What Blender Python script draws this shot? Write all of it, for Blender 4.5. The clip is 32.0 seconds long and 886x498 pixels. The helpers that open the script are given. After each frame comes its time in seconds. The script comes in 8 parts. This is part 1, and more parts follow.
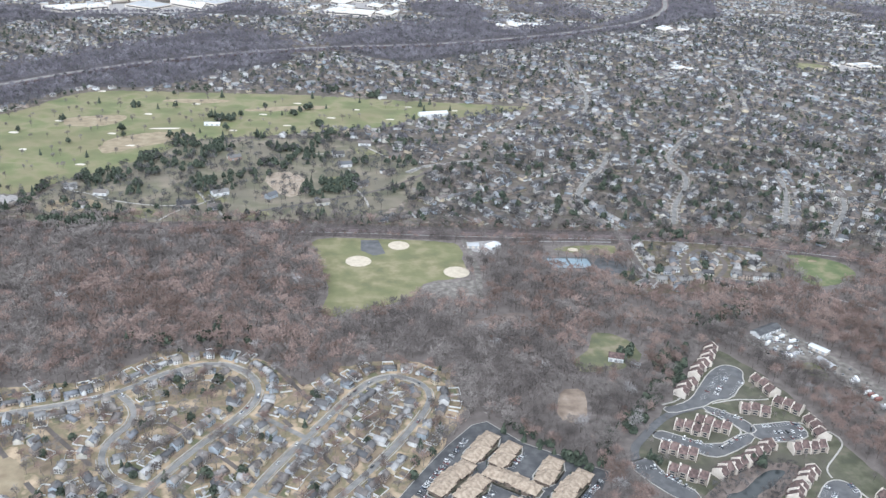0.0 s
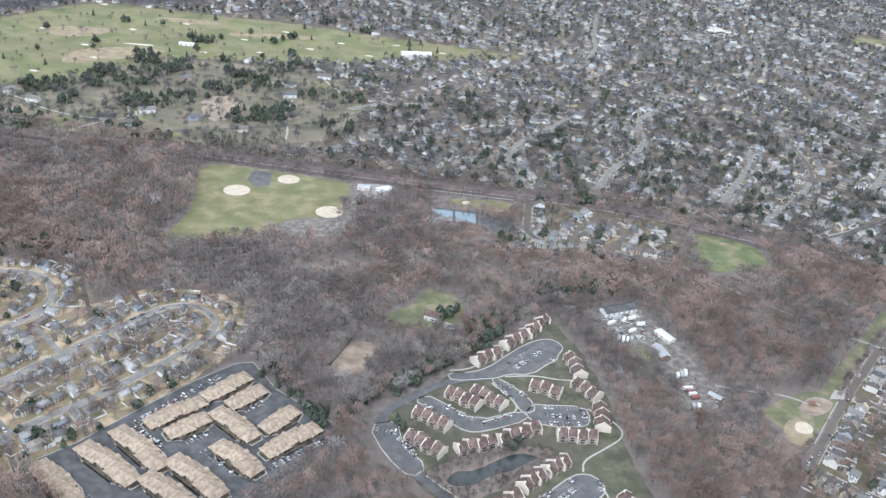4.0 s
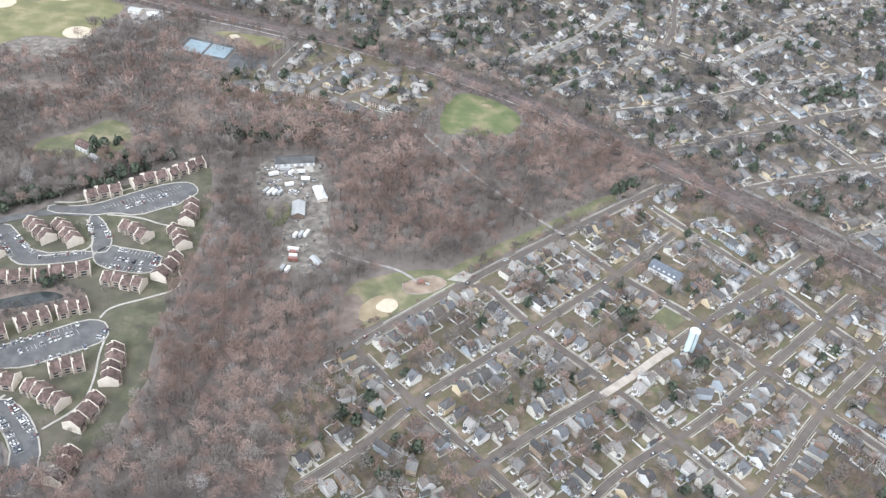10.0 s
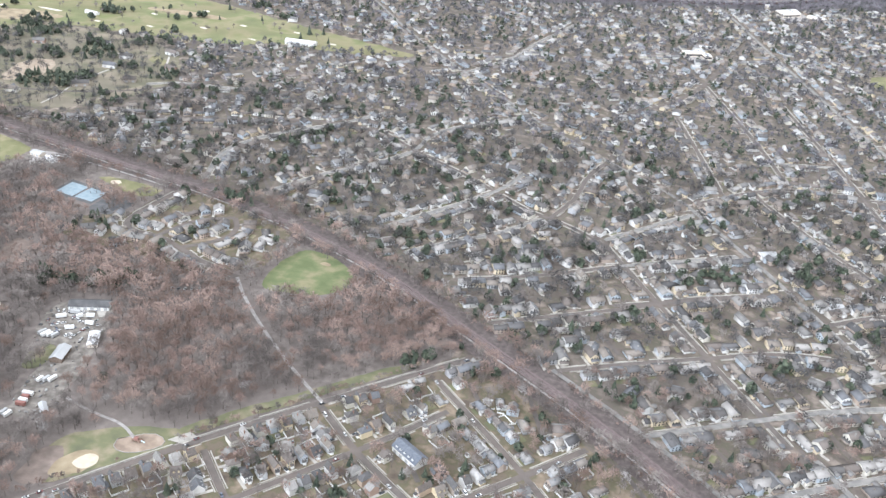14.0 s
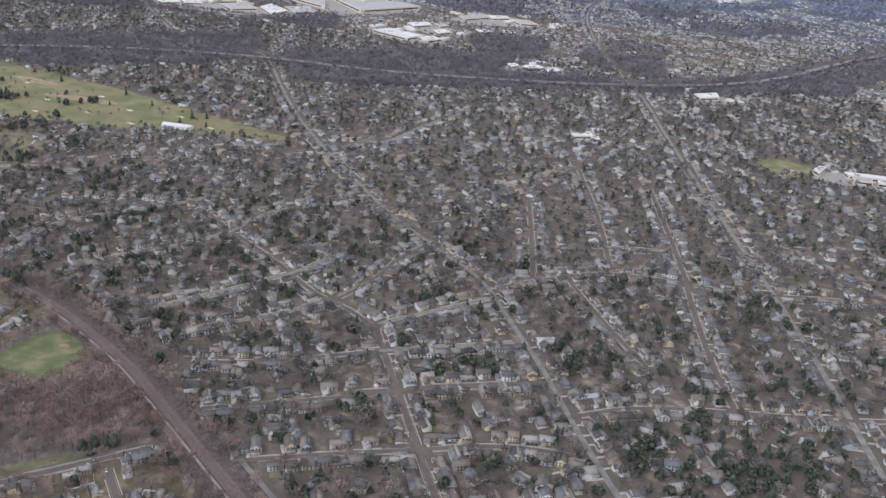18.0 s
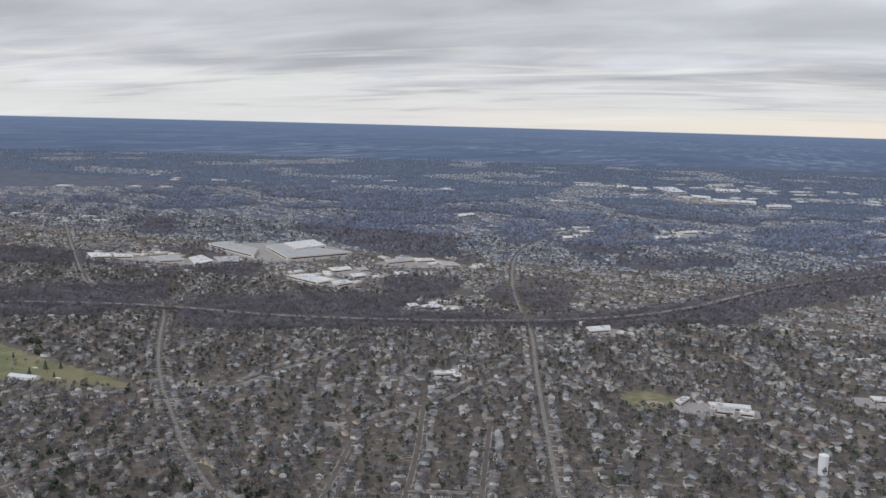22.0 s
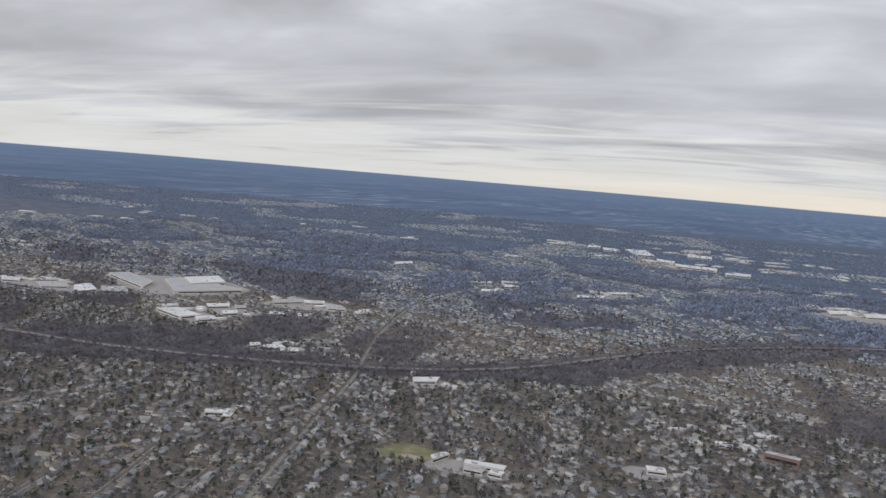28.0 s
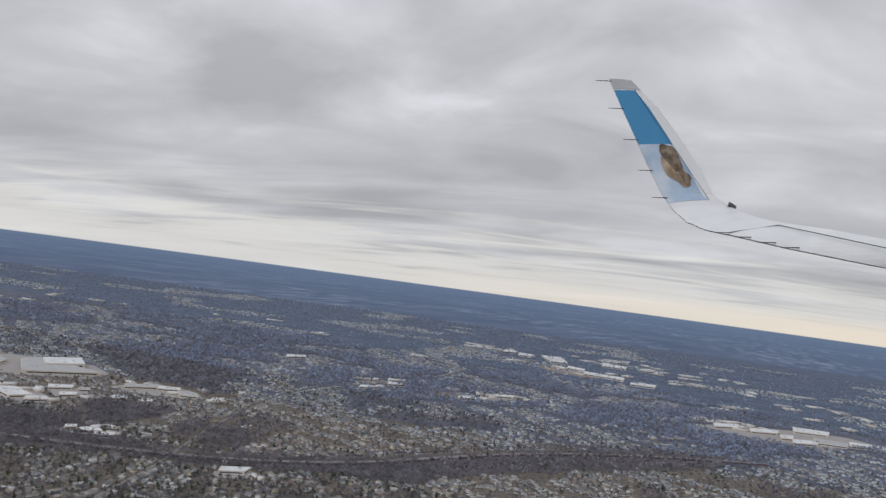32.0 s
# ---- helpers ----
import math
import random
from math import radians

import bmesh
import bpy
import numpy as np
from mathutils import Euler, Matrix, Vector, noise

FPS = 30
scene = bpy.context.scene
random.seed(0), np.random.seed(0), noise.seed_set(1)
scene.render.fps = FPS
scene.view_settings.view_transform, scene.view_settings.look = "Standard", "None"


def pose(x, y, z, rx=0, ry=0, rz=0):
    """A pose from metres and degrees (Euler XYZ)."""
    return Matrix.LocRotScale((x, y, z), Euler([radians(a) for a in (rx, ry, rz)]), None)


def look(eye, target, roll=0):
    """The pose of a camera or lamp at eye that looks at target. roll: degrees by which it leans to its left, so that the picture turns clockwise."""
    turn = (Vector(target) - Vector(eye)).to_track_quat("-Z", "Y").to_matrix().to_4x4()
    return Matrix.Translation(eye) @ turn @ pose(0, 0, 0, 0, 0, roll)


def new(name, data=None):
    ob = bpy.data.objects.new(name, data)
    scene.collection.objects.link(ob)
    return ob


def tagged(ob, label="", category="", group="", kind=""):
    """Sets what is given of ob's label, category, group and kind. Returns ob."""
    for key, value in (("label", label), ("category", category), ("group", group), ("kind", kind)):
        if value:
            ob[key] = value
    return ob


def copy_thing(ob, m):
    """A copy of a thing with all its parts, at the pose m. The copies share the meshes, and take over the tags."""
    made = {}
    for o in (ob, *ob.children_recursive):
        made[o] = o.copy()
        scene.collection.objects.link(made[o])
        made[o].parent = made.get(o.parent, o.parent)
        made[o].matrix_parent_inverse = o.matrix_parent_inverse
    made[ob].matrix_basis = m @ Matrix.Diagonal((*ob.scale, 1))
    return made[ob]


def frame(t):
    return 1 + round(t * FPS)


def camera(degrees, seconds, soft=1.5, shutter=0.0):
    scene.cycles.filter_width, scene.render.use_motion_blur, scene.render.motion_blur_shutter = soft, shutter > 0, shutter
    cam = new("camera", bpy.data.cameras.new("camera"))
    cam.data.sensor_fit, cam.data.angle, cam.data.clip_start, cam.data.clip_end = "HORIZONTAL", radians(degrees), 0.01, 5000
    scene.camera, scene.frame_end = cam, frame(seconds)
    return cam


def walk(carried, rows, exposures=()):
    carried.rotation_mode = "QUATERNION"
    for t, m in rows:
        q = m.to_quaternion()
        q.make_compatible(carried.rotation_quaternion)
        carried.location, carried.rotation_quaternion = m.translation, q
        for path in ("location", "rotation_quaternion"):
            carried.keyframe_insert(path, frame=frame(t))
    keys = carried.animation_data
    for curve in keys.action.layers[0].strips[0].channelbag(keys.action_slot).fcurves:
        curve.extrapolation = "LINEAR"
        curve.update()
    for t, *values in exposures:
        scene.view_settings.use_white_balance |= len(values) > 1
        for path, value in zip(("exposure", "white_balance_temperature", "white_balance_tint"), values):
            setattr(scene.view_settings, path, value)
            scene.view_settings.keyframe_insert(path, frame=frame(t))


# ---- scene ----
cam = camera(52.2, 32.0, soft=1.4)

# seconds, place in metres, turn in degrees
PATH = [
    (0.0, -430.6, -4.2, 448.6, 65.84, -2.45, -13.24),
    (0.5, -394.4, -6.0, 446.9, 65.01, -3.23, -11.55),
    (1.0, -358.3, -7.7, 445.2, 64.55, -4.36, -9.85),
    (1.5, -322.3, -9.3, 443.6, 64.53, -4.71, -8.72),
    (2.0, -286.4, -10.6, 442.1, 64.43, -4.50, -7.53),
    (2.5, -250.6, -11.3, 440.9, 64.33, -4.67, -6.31),
    (3.0, -214.7, -11.2, 440.0, 63.74, -4.50, -5.29),
    (3.5, -178.9, -10.2, 439.6, 62.67, -4.21, -4.27),
    (5.5, -35.6, -3.1, 439.9, 61.76, -6.63, 0.12),
    (6.0, 0.0, -0.0, 440.0, 61.71, -6.54, 0.69),
    (6.5, 35.4, 4.1, 440.1, 61.58, -6.03, 1.71),
    (7.0, 70.6, 9.1, 440.2, 61.43, -5.77, 2.69),
    (7.5, 105.7, 14.5, 440.1, 61.28, -5.70, 3.53),
    (8.0, 140.7, 20.4, 440.1, 60.49, -5.82, 4.35),
    (8.5, 175.6, 27.3, 440.1, 57.21, -6.91, 6.00),
    (9.0, 210.4, 34.9, 440.3, 54.97, -6.41, 6.75),
    (9.5, 245.1, 43.5, 440.6, 52.91, -5.38, 6.83),
    (10.0, 279.6, 52.7, 441.4, 52.15, -5.24, 7.35),
    (10.5, 313.9, 62.6, 442.4, 51.95, -5.17, 8.05),
    (11.0, 348.0, 72.9, 443.7, 52.55, -5.45, 8.86),
    (11.5, 382.2, 83.7, 445.1, 55.34, -5.00, 9.92),
    (12.0, 416.6, 94.6, 446.7, 56.67, -4.09, 11.62),
    (12.5, 451.1, 105.8, 448.3, 56.86, -2.89, 13.48),
    (13.0, 485.7, 117.5, 449.9, 57.69, -3.70, 14.42),
    (13.5, 520.2, 129.8, 451.4, 59.11, -4.03, 15.25),
    (14.0, 554.8, 142.5, 452.9, 61.25, -4.70, 16.24),
    (14.5, 589.4, 155.7, 454.2, 64.29, -6.19, 17.37),
    (16.5, 727.4, 210.2, 458.5, 65.17, -5.11, 18.96),
    (17.0, 761.8, 224.3, 459.4, 65.28, -4.24, 19.15),
    (17.5, 795.9, 238.8, 459.9, 66.01, -4.09, 19.05),
    (18.0, 829.9, 253.7, 460.3, 66.41, -3.72, 19.03),
    (18.5, 863.7, 268.8, 460.5, 67.34, -3.63, 19.05),
    (19.0, 897.3, 284.1, 460.6, 68.16, -3.71, 19.08),
    (19.5, 930.8, 299.5, 460.5, 69.23, -3.87, 19.13),
    (20.0, 964.2, 315.3, 460.3, 70.08, -3.42, 18.95),
    (20.5, 997.5, 331.4, 460.0, 70.86, -2.87, 18.95),
    (21.0, 1030.6, 348.0, 459.6, 71.56, -2.38, 19.28),
    (21.5, 1063.5, 365.1, 459.3, 75.17, -1.65, 19.64),
    (22.0, 1096.1, 382.4, 458.8, 81.65, -1.51, 19.90),
    (22.5, 1128.6, 399.7, 458.3, 83.15, -2.40, 20.00),
    (23.0, 1160.9, 416.8, 457.8, 85.10, -5.52, 20.32),
    (23.5, 1193.1, 433.7, 457.3, 85.42, -7.72, 20.49),
    (24.0, 1225.2, 450.2, 456.7, 85.49, -8.50, 20.56),
    (24.5, 1257.1, 466.3, 456.2, 85.58, -7.09, 20.48),
    (25.0, 1289.1, 482.2, 455.7, 85.60, -6.53, 20.44),
    (25.5, 1321.1, 498.2, 455.4, 85.63, -6.92, 20.56),
    (27.5, 1449.5, 562.1, 454.4, 84.94, -5.84, 21.65),
    (28.0, 1481.7, 578.2, 454.0, 84.93, -4.81, 22.17),
    (28.5, 1513.8, 594.4, 453.6, 86.19, -4.51, 22.24),
    (29.0, 1545.9, 610.8, 453.2, 90.31, -5.39, 22.26),
    (29.5, 1578.1, 627.4, 452.6, 91.87, -5.50, 21.46),
    (30.0, 1610.3, 644.2, 451.9, 92.03, -5.42, 21.03),
    (30.5, 1642.5, 661.1, 451.2, 91.83, -5.93, 20.82),
    (31.0, 1674.8, 678.1, 450.4, 91.66, -7.00, 20.52),
    (31.5, 1707.1, 695.1, 449.6, 91.71, -7.66, 20.11),
    (32.0, 1739.4, 712.2, 448.8, 91.79, -7.64, 19.69),
]
EXPOSURES = [(0, 1.19, 5340, 8), (1, 1.2, 5340, 8), (2, 1.12, 5330, 8), (3, 1.22, 5340, 8), (7, 1.21, 5400, 8), (9, 1.17, 5580, 8), (10, 1.44, 5580, 8), (11, 1.5, 5560, 8), (13, 1.6, 5580, 8), (14, 1.58, 5600, 9), (14.8, 0.98, 5700, 12), (17, 0.72, 5600, 14), (19, 0.4, 5690, 14), (21, 0.33, 5640, 13), (22, 0.13, 5660, 11), (25, 0.12, 5740, 11), (29, 0.04, 5700, 10), (32, -0.02, 5760, 11)]
# the plan below is drawn to this scale
K = 0.53
walk(cam, [(t, pose(K * x, K * y, K * z, a, b, c)) for t, x, y, z, a, b, c in PATH], EXPOSURES)

# ---- world and sun ----
SUN_AZ, SUN_EL = radians(205), radians(36)


def build_world():
    w = bpy.data.worlds.new("overcast_sky")
    scene.world = w
    w.use_nodes = True
    nt = w.node_tree
    nt.nodes.clear()
    N, L = nt.nodes.new, nt.links.new

    def math_node(op, a, b=None, clamp=False):
        n = N("ShaderNodeMath")
        n.operation, n.use_clamp = op, clamp
        for k, v in enumerate((a, b)):
            if v is None:
                continue
            if isinstance(v, (int, float)):
                n.inputs[k].default_value = v
            else:
                L(v, n.inputs[k])
        return n.outputs[0]

    def ramp(fac, stops):
        n = N("ShaderNodeValToRGB")
        el = n.color_ramp.elements
        while len(el) < len(stops):
            el.new(0.5)
        for e, (p, c) in zip(el, stops):
            e.position, e.color = p, (*c, 1)
        L(fac, n.inputs[0])
        return n.outputs[0]

    def mix(fac, a, b):
        n = N("ShaderNodeMix")
        n.data_type = "RGBA"
        for sock, v in ((n.inputs[0], fac), (n.inputs[6], a), (n.inputs[7], b)):
            if isinstance(v, (int, float)):
                sock.default_value = v
            elif isinstance(v, tuple):
                sock.default_value = (*v, 1)
            else:
                L(v, sock)
        return n.outputs[2]

    co = N("ShaderNodeTexCoord").outputs["Generated"]
    sep = N("ShaderNodeSeparateXYZ")
    L(co, sep.inputs[0])
    x, y, z = sep.outputs
    # overcast layer seen from below: soft billows overhead, streets of cloud closer together towards the horizon
    def sheet(lift, sx, sy, detail, rough, warp):
        up = math_node("MAXIMUM", math_node("ADD", z, lift), 0.04)
        comb = N("ShaderNodeCombineXYZ")
        L(math_node("DIVIDE", x, up), comb.inputs[0])
        L(math_node("DIVIDE", y, up), comb.inputs[1])
        mp = N("ShaderNodeMapping")
        mp.inputs["Rotation"].default_value = (0, 0, radians(-24))
        mp.inputs["Scale"].default_value = (sx, sy, 1)
        L(comb.outputs[0], mp.inputs[0])
        n = N("ShaderNodeTexNoise")
        n.inputs["Scale"].default_value, n.inputs["Detail"].default_value = 1.0, detail
        n.inputs["Roughness"].default_value, n.inputs["Distortion"].default_value = rough, warp
        L(mp.outputs[0], n.inputs["Vector"])
        return n.outputs[0]

    billow = sheet(0.34, 2.3, 3.2, 7, 0.5, 0.5)
    street = sheet(0.17, 0.9, 2.0, 6, 0.5, 0.6)
    wisp = sheet(0.10, 0.7, 2.2, 6, 0.52, 0.6)
    lowness = ramp(math_node("MULTIPLY", z, 4.0), [(0.2, (1, 1, 1)), (0.75, (0, 0, 0))])
    cloud = ramp(mix(lowness, billow, street), [(0.34, (0.515, 0.485, 0.448)), (0.46, (0.607, 0.572, 0.529)), (0.56, (0.694, 0.653, 0.604)), (0.68, (0.86, 0.812, 0.752))])
    # the layer is thinner overhead
    thin = ramp(math_node("MULTIPLY", z, 2.5), [(0.05, (0.80, 0.80, 0.81)), (0.3, (0.88, 0.88, 0.88)), (0.65, (1.0, 1.0, 1.0)), (1.0, (0.96, 0.96, 0.96))])
    gain = N("ShaderNodeMix")
    gain.data_type, gain.blend_type = "RGBA", "MULTIPLY"
    gain.inputs[0].default_value = 1.0
    L(cloud, gain.inputs[6])
    L(thin, gain.inputs[7])
    cloud = gain.outputs[2]
    # lighter and warmer strip where the layer ends far away, with a ragged upper edge
    height = math_node("ADD", z, math_node("MULTIPLY", math_node("SUBTRACT", wisp, 0.5), 0.2))
    strip = ramp(math_node("MULTIPLY", height, 8.0), [(0.0, (0.66, 0.66, 0.66)), (0.2, (0.56, 0.56, 0.56)), (0.36, (0.26, 0.26, 0.26)), (0.62, (0, 0, 0))])
    cloud = mix(strip, cloud, (0.885, 0.81, 0.675))
    # a yellow gap right on the horizon, brightest towards the low sun
    side = math_node("ADD", math_node("MULTIPLY", x, 0.93), math_node("MULTIPLY", y, 0.37))
    gap = ramp(math_node("MULTIPLY", z, 10.0), [(0.0, (0.8, 0.8, 0.8)), (0.06, (0.5, 0.5, 0.5)), (0.15, (0, 0, 0))])
    glow = math_node("MULTIPLY", gap, math_node("ADD", math_node("MULTIPLY", side, 1.3), 0.15), True)
    cloud = mix(glow, cloud, (0.97, 0.78, 0.53))
    # land far beyond the built ground: woods and scattered pale roofs, bluer towards the horizon
    down = math_node("MAXIMUM", math_node("MULTIPLY", z, -1.0), 0.008)
    c2 = N("ShaderNodeCombineXYZ")
    L(math_node("DIVIDE", x, down), c2.inputs[0])
    L(math_node("DIVIDE", y, down), c2.inputs[1])
    def patches(sx, sy, detail, stops):
        mp = N("ShaderNodeMapping")
        mp.inputs["Rotation"].default_value = (0, 0, radians(-21))
        mp.inputs["Scale"].default_value = (sx, sy, 1)
        L(c2.outputs[0], mp.inputs[0])
        n = N("ShaderNodeTexNoise")
        n.inputs["Scale"].default_value, n.inputs["Detail"].default_value = 1.0, detail
        L(mp.outputs[0], n.inputs["Vector"])
        return ramp(n.outputs[0], stops)

    town = patches(0.22, 0.12, 4, [(0.42, (0, 0, 0)), (0.58, (1, 1, 1))])
    roof = patches(2.6, 0.55, 5, [(0.47, (0, 0, 0)), (0.6, (1, 1, 1))])
    big = patches(1.0, 0.5, 3, [(0.64, (0, 0, 0)), (0.68, (1, 1, 1))])
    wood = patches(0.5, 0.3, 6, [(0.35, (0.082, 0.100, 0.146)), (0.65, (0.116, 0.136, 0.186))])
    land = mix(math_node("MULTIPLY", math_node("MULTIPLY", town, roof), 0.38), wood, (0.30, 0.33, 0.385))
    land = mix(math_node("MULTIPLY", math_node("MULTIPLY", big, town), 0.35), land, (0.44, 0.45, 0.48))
    # haze painted into the glowing land's colour, stronger towards the horizon
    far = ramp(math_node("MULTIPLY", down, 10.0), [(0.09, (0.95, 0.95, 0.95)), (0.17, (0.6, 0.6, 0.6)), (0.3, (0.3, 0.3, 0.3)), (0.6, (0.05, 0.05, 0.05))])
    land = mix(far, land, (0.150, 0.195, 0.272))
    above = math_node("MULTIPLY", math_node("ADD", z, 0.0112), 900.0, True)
    sky = N("ShaderNodeTexSky")
    sky.sky_type, sky.sun_disc = "NISHITA", False
    sky.sun_elevation, sky.sun_rotation = SUN_EL, SUN_AZ
    bg_sky, bg_cloud = N("ShaderNodeBackground"), N("ShaderNodeBackground")
    L(sky.outputs[0], bg_sky.inputs[0])
    bg_sky.inputs[1].default_value = 0.05
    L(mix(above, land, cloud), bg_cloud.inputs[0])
    bg_cloud.inputs[1].default_value = 1.0
    ms = N("ShaderNodeMixShader")
    ms.inputs[0].default_value = 0.96
    L(bg_sky.outputs[0], ms.inputs[1])
    L(bg_cloud.outputs[0], ms.inputs[2])
    out = N("ShaderNodeOutputWorld")
    L(ms.outputs[0], out.inputs[0])


build_world()
sun = new("sun", bpy.data.lights.new("sun", "SUN"))
sun.data.energy, sun.data.angle, sun.data.color = 1.05, radians(40), (1.0, 0.97, 0.93)
sun.matrix_world = look((1200 * math.sin(SUN_AZ), 1200 * math.cos(SUN_AZ), 1200 * math.tan(SUN_EL)), (0, 0, 0))

# ---- materials ----


def material(name, stops, scale=1.0, detail=6, rough=0.9, bump=0.0, bump_scale=None, metal=0.0, random_by="", random_stops=(), coarse=None, rand_amt=0.0, coat=0.0, spread=0.0):
    """Colour from a noise ramp in metres, a second coarser noise, and a turn of hue from piece to piece."""
    m = bpy.data.materials.new(name)
    m.use_nodes = True
    nt = m.node_tree
    N, L = nt.nodes.new, nt.links.new
    b = nt.nodes["Principled BSDF"]
    b.inputs["Roughness"].default_value, b.inputs["Metallic"].default_value = rough, metal
    if coat:
        b.inputs["Coat Weight"].default_value = coat
    co = N("ShaderNodeTexCoord").outputs["Object"] if random_by == "object" else N("ShaderNodeNewGeometry").outputs["Position"]
    no = N("ShaderNodeTexNoise")
    per = 1.0 if random_by == "object" else 1.0 / K
    no.inputs["Scale"].default_value, no.inputs["Detail"].default_value = scale * per, detail
    L(co, no.inputs["Vector"])
    rp = N("ShaderNodeValToRGB")
    el = rp.color_ramp.elements
    while len(el) < len(stops):
        el.new(0.5)
    for e, (p, c) in zip(el, stops):
        e.position, e.color = p, (*c, 1)
    L(no.outputs[0], rp.inputs[0])
    colour = rp.outputs[0]

    def blend(kind, fac, a, c):
        n = N("ShaderNodeMix")
        n.data_type, n.blend_type = "RGBA", kind
        for sock, v in ((n.inputs[0], fac), (n.inputs[6], a), (n.inputs[7], c)):
            if isinstance(v, (int, float)):
                sock.default_value = v
            elif isinstance(v, tuple):
                sock.default_value = (*v, 1)
            else:
                L(v, sock)
        return n.outputs[2]

    if random_by:
        if random_by == "object":
            rnd = N("ShaderNodeObjectInfo").outputs["Random"]
        else:
            rnd = N("ShaderNodeNewGeometry").outputs["Random Per Island"]
        if random_stops:
            r2 = N("ShaderNodeValToRGB")
            r2.color_ramp.interpolation = "CONSTANT"
            e2 = r2.color_ramp.elements
            while len(e2) < len(random_stops):
                e2.new(0.5)
            for k, (e, c) in enumerate(zip(e2, random_stops)):
                e.position, e.color = k / len(random_stops), (*c, 1)
            L(rnd, r2.inputs[0])
            colour = blend("MULTIPLY", 1.0, r2.outputs[0], colour)
        elif rand_amt:
            hs = N("ShaderNodeHueSaturation")
            mr = N("ShaderNodeMapRange")
            mr.inputs["To Min"].default_value, mr.inputs["To Max"].default_value = 1 - rand_amt, 1 + rand_amt
            L(rnd, mr.inputs["Value"])
            L(mr.outputs[0], hs.inputs["Value"])
            L(colour, hs.inputs["Color"])
            colour = hs.outputs[0]
    if coarse:
        cs, colr, amt = coarse
        n2 = N("ShaderNodeTexNoise")
        n2.inputs["Scale"].default_value, n2.inputs["Detail"].default_value = cs * per, 4
        L(co, n2.inputs["Vector"])
        mr = N("ShaderNodeMapRange")
        mr.inputs["From Min"].default_value, mr.inputs["From Max"].default_value = 0.42, 0.62
        mr.inputs["To Max"].default_value = amt
        L(n2.outputs[0], mr.inputs["Value"])
        colour = blend("MIX", mr.outputs[0], colour, colr)
    L(colour, b.inputs["Base Color"])
    if bump:
        nb = N("ShaderNodeTexNoise")
        nb.inputs["Scale"].default_value, nb.inputs["Detail"].default_value = (bump_scale or scale * 3) * per, 4
        L(co, nb.inputs["Vector"])
        bp = N("ShaderNodeBump")
        bp.inputs["Strength"].default_value, bp.inputs["Distance"].default_value = bump, 0.3
        L(nb.outputs[0], bp.inputs["Height"])
        L(bp.outputs[0], b.inputs["Normal"])
    if spread:
        # sprays of twigs and needles scatter light from all round: the normal leans upwards
        lean = N("ShaderNodeMix")
        lean.data_type = "VECTOR"
        lean.inputs[0].default_value = spread
        L(N("ShaderNodeNewGeometry").outputs["Normal"], lean.inputs[4])
        lean.inputs[5].default_value = (0, 0, 1)
        unit = N("ShaderNodeVectorMath")
        unit.operation = "NORMALIZE"
        L(lean.outputs[1], unit.inputs[0])
        L(unit.outputs[0], b.inputs["Normal"])
    return m


M = {}
M["lawn"] = material("winter_lawn", [(0.34, (0.088, 0.072, 0.062)), (0.43, (0.143, 0.117, 0.100)), (0.5, (0.118, 0.110, 0.078)), (0.57, (0.193, 0.158, 0.131)), (0.68, (0.323, 0.270, 0.228))], 0.07, 9, 0.95, 0.3, 0.6, coarse=(0.012, (0.143, 0.124, 0.109), 0.6))
M["tan_lawn"] = material("tan_winter_lawn", [(0.3, (0.176, 0.139, 0.098)), (0.42, (0.295, 0.229, 0.158)), (0.5, (0.212, 0.187, 0.112)), (0.57, (0.412, 0.320, 0.219)), (0.72, (0.612, 0.480, 0.330))], 0.06, 9, 0.95, 0.3, 0.6)
M["town_lawn"] = material("town_winter_lawn", [(0.3, (0.099, 0.078, 0.060)), (0.42, (0.155, 0.126, 0.095)), (0.5, (0.123, 0.113, 0.068)), (0.58, (0.196, 0.158, 0.115)), (0.72, (0.303, 0.240, 0.177))], 0.07, 9, 0.95, 0.3, 0.6)
M["estate_lawn"] = material("dull_estate_grass", [(0.36, (0.074, 0.076, 0.051)), (0.5, (0.101, 0.103, 0.065)), (0.64, (0.156, 0.142, 0.103))], 0.08, 8, 0.95, 0.3, 0.6, coarse=(0.03, (0.117, 0.105, 0.086), 0.7))
M["litter"] = material("leaf_litter", [(0.3, (0.122, 0.105, 0.096)), (0.5, (0.185, 0.160, 0.146)), (0.7, (0.257, 0.223, 0.202))], 0.12, 8, 0.95, 0.4, 0.8, coarse=(0.012, (0.181, 0.155, 0.141), 0.7))
M["wide_lawn"] = material("pale_green_winter_lawn", [(0.36, (0.126, 0.123, 0.084)), (0.5, (0.176, 0.166, 0.110)), (0.64, (0.261, 0.223, 0.168))], 0.03, 8, 0.95, 0.3, 0.6, coarse=(0.02, (0.211, 0.181, 0.143), 0.6))
M["grass"] = material("sports_turf", [(0.36, (0.15, 0.15, 0.078)), (0.5, (0.205, 0.195, 0.10)), (0.64, (0.29, 0.255, 0.155))], 0.05, 7, 0.95, 0.2, 1.0, coarse=(0.02, (0.165, 0.175, 0.08), 0.5))
M["green"] = material("fresh_grass", [(0.36, (0.125, 0.13, 0.078)), (0.5, (0.165, 0.168, 0.092)), (0.64, (0.265, 0.23, 0.155))], 0.06, 8, 0.95, 0.2, 1.0)
